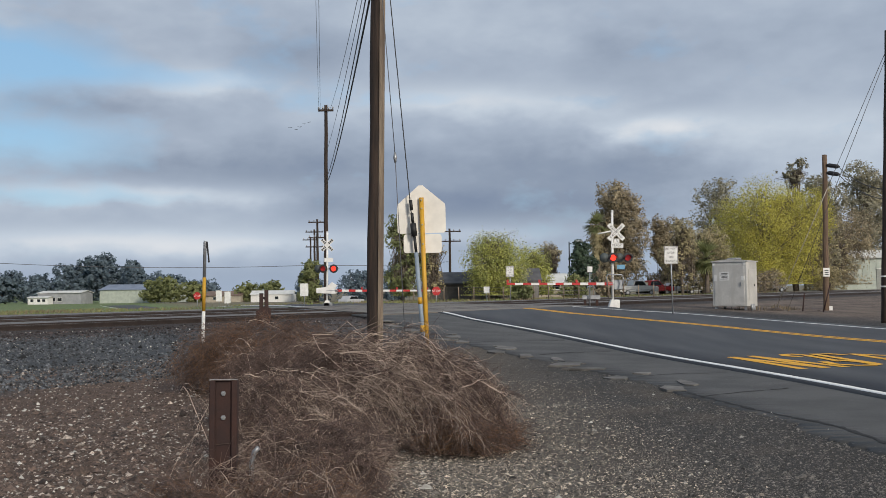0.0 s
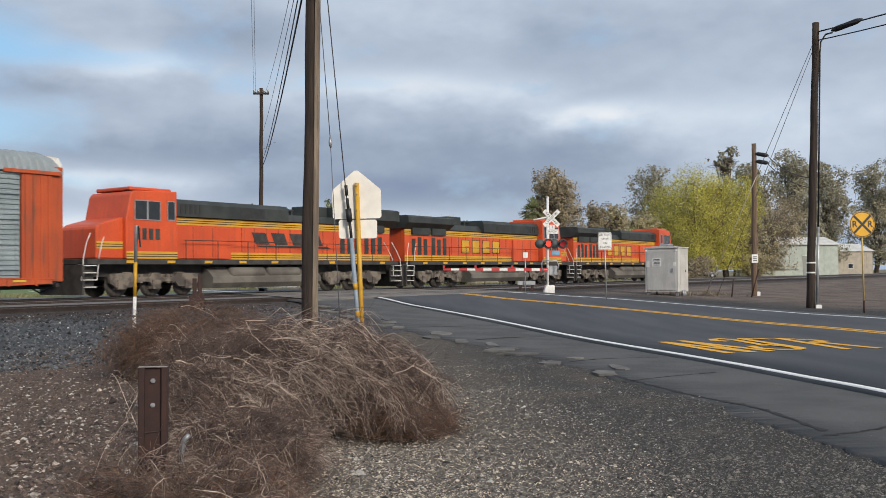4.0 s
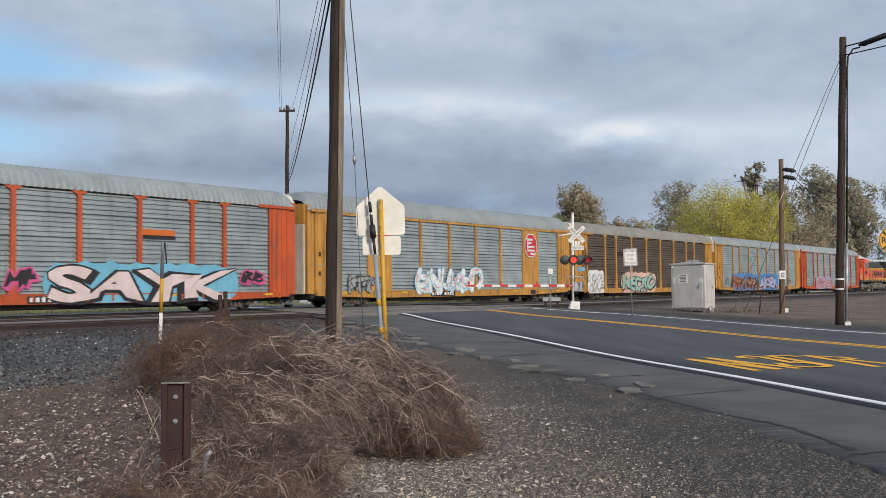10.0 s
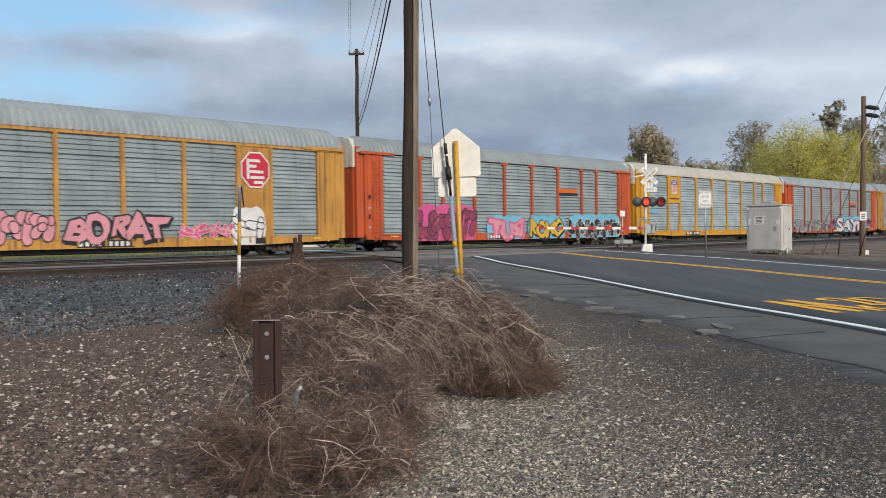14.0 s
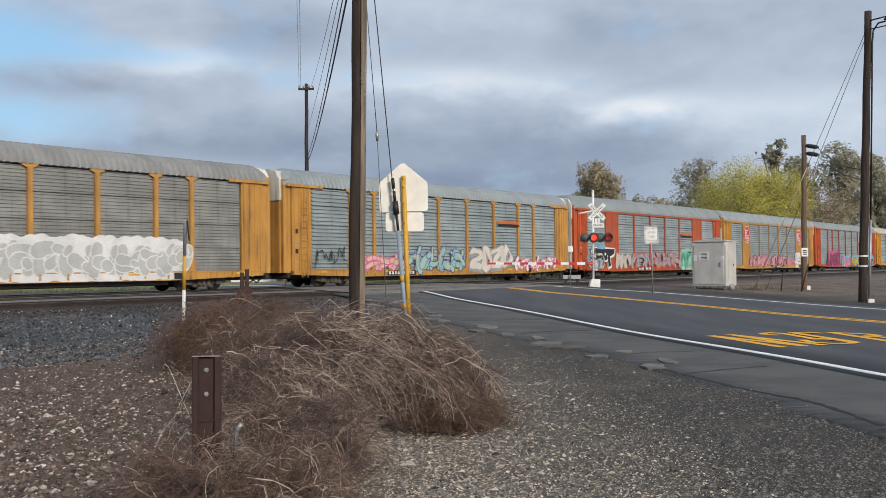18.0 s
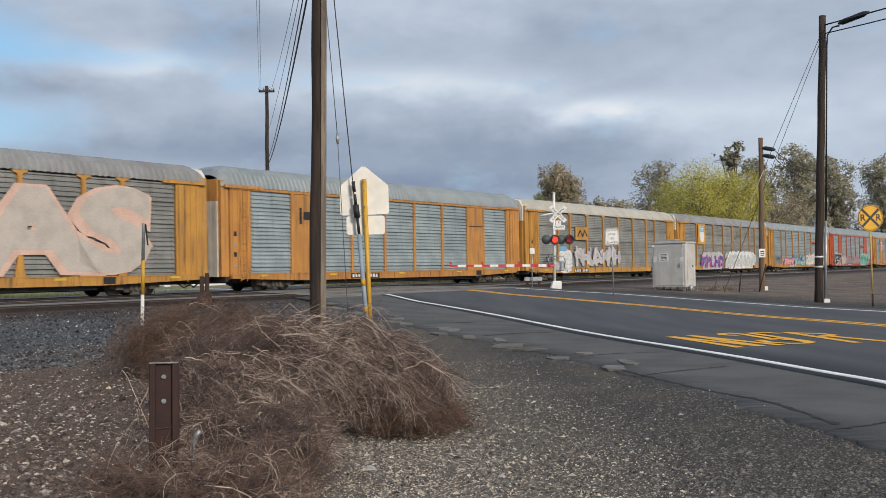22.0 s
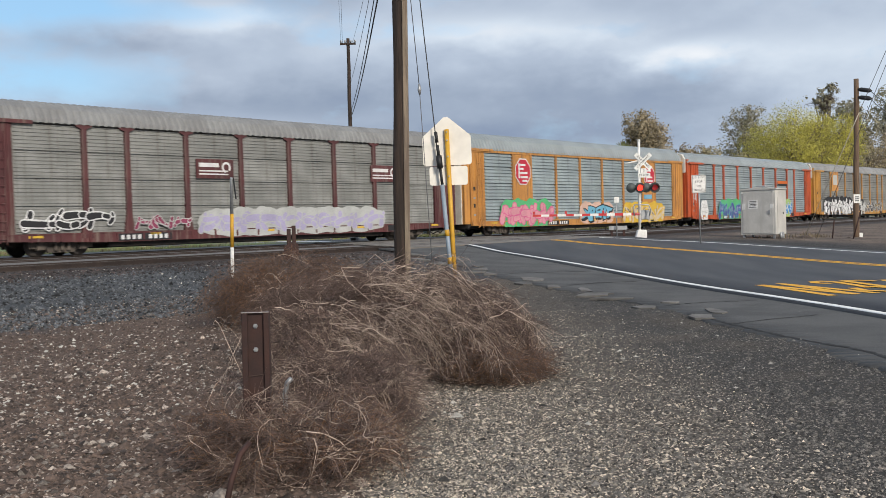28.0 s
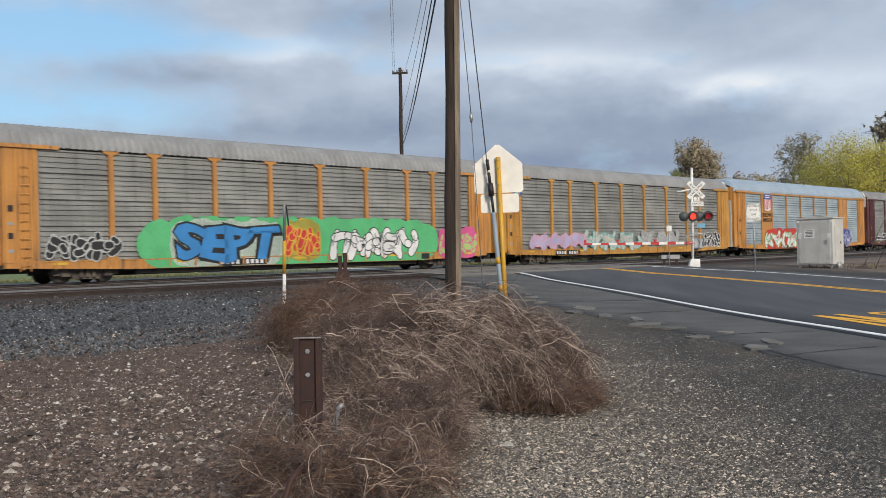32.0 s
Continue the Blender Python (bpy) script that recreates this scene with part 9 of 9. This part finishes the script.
shed(-50, 290, 12, 7, 2.2, 1.0, 0, WHITE, ROOF_WHITE, "white house over the field", "house", windows=((-3, -2, 0.8, 1.6), (1, 2, 0.8, 1.6)))
shed(10.9, 106, 4.4, 5, 1.5, 0.9, 0, BEIGE, ROOF_WHITE, "small house with a pale roof beyond the crossing", "house", windows=((-1.6, -0.8, 0.9, 1.6), (0.6, 1.4, 0.9, 1.6)))
shed(0.6, 98, 4.6, 4, 1.7, 0.9, 0, mat("weathered_boards", (0.16, 0.14, 0.12), (0.11, 0.10, 0.09), 1, 12, 0.9), ROOF_DARK, "dark weathered shed beyond the crossing", "shed")
shed(6.0, 97, 6.5, 4, 1.8, 1.0, 0, mat("grey_boards", (0.24, 0.23, 0.22), (0.18, 0.17, 0.16), 1, 12, 0.9), ROOF_DARK, "low grey house behind the willow", "house")


def vehicle(x, y, yaw, body_c, label, name, pickup=False, flat=False):
    """A parked car or pickup: body shell, cabin, glass, four wheels, lamps."""
    o = ground_at(x, y)
    root = thing(name, Matrix.Translation(o) @ pose(0, 0, 0, 0, 0, yaw), label, "car", "parked vehicles")
    paint_ = mat(name + "_paint", body_c, tuple(c * 0.9 for c in body_c), 1, 20, 0.3, 0, 0)
    bm = bmesh.new()
    if pickup:
        prism(bm, [(-2.6, 0.45), (2.5, 0.45), (2.55, 0.95), (2.3, 1.08), (0.9, 1.15), (-2.6, 1.1)], 1.8, pose(0, -0.9, 0))
    else:
        prism(bm, [(-2.2, 0.4), (2.2, 0.4), (2.25, 0.8), (1.9, 0.95), (-2.1, 1.0), (-2.25, 0.75)], 1.75, pose(0, -0.875, 0))
    part("body", bm, paint_, root, bevel=0.05)
    bm = bmesh.new()
    if pickup:
        prism(bm, [(-0.9, 1.08), (1.2, 1.12), (0.6, 1.78), (-0.6, 1.8)], 1.6, pose(0, -0.8, 0))
    else:
        prism(bm, [(-1.8, 0.95), (1.1, 0.95), (0.4, 1.45), (-1.2, 1.48)], 1.55, pose(0, -0.775, 0))
    cab = part("cabin", bm, paint_, root, bevel=0.05)
    for s in (-1, 1):
        bm = bmesh.new()
        pts = [(-0.65, 1.15), (0.95, 1.18), (0.5, 1.68), (-0.45, 1.7)] if pickup else [(-1.5, 1.0), (0.9, 1.0), (0.35, 1.38), (-1.1, 1.4)]
        prism(bm, pts, 0.02, pose(0, s * (0.805 if pickup else 0.78) - 0.01, 0))
        part("side_window", bm, GLASS, cab)
        for e in (-1.5, 1.55):
            bm = bmesh.new()
            tube(bm, [(e, s * 0.68, 0.34), (e, s * 0.9, 0.34)], 0.34, 16)
            wh = part("wheel", bm, CABLE, root)
            bm = bmesh.new()
            tube(bm, [(e, s * 0.89, 0.34), (e, s * 0.91, 0.34)], 0.19, 12)
            part("rim", bm, STEEL, wh)
        bm = bmesh.new()
        box(bm, 2.2, 2.3, *sorted((s * 0.5, s * 0.8)), 0.7, 0.85)
        part("headlight", bm, WHITE, root)
    if flat:
        bm = bmesh.new()
        box(bm, -5.6, -1.0, -1.0, 1.0, 0.85, 1.55)
        box(bm, -5.6, -1.0, -1.05, 1.05, 0.75, 0.85)
        part("dump_bed", bm, mat("cream_truck_bed", (0.55, 0.50, 0.38), (0.45, 0.41, 0.31), 1, 15, 0.7), root, "cream truck bed")
        for s in (-1, 1):
            bm = bmesh.new()
            tube(bm, [(-4.4, s * 0.7, 0.36), (-4.4, s * 1.0, 0.36)], 0.38, 16)
            part("wheel", bm, CABLE, root)
    return root


vehicle(26.0, 122, 12, (0.42, 0.03, 0.03), "red truck with a cream bed parked beyond the tracks", "truck", True, True)
vehicle(29.3, 123, 10, (0.55, 0.56, 0.58), "silver car parked beyond the tracks", "car")
vehicle(32.2, 126, 12, (0.60, 0.60, 0.60), "white car parked beyond the tracks", "car")
vehicle(45.0, 136, 12, (0.35, 0.36, 0.38), "grey car parked beyond the tracks", "car")
vehicle(23.2, 118, 14, (0.62, 0.62, 0.60), "white pickup parked beyond the tracks", "pickup_truck", True)
vehicle(-14.0, 150, 60, (0.45, 0.46, 0.48), "silver car waiting far down the road", "car")


def fence(x0, x1, y, h, n, label):
    root = thing("fence", Matrix.Translation(ground_at((x0 + x1) / 2, y)), label, "fence")
    for i in range(n + 1):
        x = (x1 - x0) * (i / n - 0.5)
        bar("post", [(x, 0, -0.1), (x + 0.02 * (i % 3 - 1), 0, h)], 0.05, WOOD_PALE, root, seg=6)
    for z in (h * 0.35, h * 0.65, h * 0.95):
        bar("strand", [((x0 - x1) / 2, 0, z), ((x1 - x0) / 2, 0, z)], 0.012, WIRE, root, seg=4)


fence(-2.5, 18, 84, 1.15, 16, "wire fence on pale wooden posts beyond the crossing")
fence(24, 40, 118, 1.5, 12, "wire fence along the far side of the tracks")

# ---------------------------------------------------------------- birds


def make_birds():
    """A loose line of birds that fly away under the clouds."""
    plumage = mat("dark_plumage", (0.035, 0.035, 0.04), (0.05, 0.05, 0.055), 6, 40, 0.8)
    out = []
    for i, (dx, dz, up) in enumerate(((0.0, 0.0, 0.10), (1.45, -0.36, 0.02), (2.3, 0.36, 0.14), (3.3, 1.24, 0.05), (4.4, 1.75, 0.12))):
        at_ = Vector((-38.6 + dx, 250.0 + 0.6 * i, 43.4 + dz))
        root = thing("bird", Matrix.Translation(at_), "small dark bird flying away under the clouds", "bird", "birds in a loose line")
        bar("body", [(0, -0.28, 0), (0, -0.12, 0), (0, 0.1, 0), (0, 0.26, 0.02), (0, 0.38, 0.03)], [0.02, 0.08, 0.09, 0.05, 0.02], plumage, root)
        for s in (-1, 1):
            bm = bmesh.new()
            pts = [(0.05, 0.12, 0.0), (0.3, 0.16, up), (0.62, -0.02, up * 0.7), (0.3, -0.06, up), (0.05, -0.10, 0.0)]
            top = [bm.verts.new((s * x, y, z + 0.012)) for x, y, z in pts]
            low = [bm.verts.new((s * x, y, z - 0.012)) for x, y, z in pts]
            bm.faces.new(top)
            bm.faces.new(low[::-1])
            for k in range(5):
                bm.faces.new((top[(k + 1) % 5], top[k], low[k], low[(k + 1) % 5]))
            part("wing", bm, plumage, root)
        out.append((root, at_))
    return out


BIRDS = make_birds()

# ---------------------------------------------------------------- what moves


def motions():
    for ob, back, turned in TRAIN:
        rows = []
        for i in range(17):
            t = 2.0 * i
            q = at(nose(t) - back, TRACKS[2], RAIL_Z)
            rows.append((t, pose(q.x, q.y, q.z, 0, 0, YAW + (180 if turned else 0))))
        walk(ob, rows)
    for ob, p in BIRDS:
        walk(ob, [(t, pose(p.x, p.y + 18.0 * t, p.z)) for t in (0.0, 8.0, 16.0, 24.0, 32.0)])


motions()
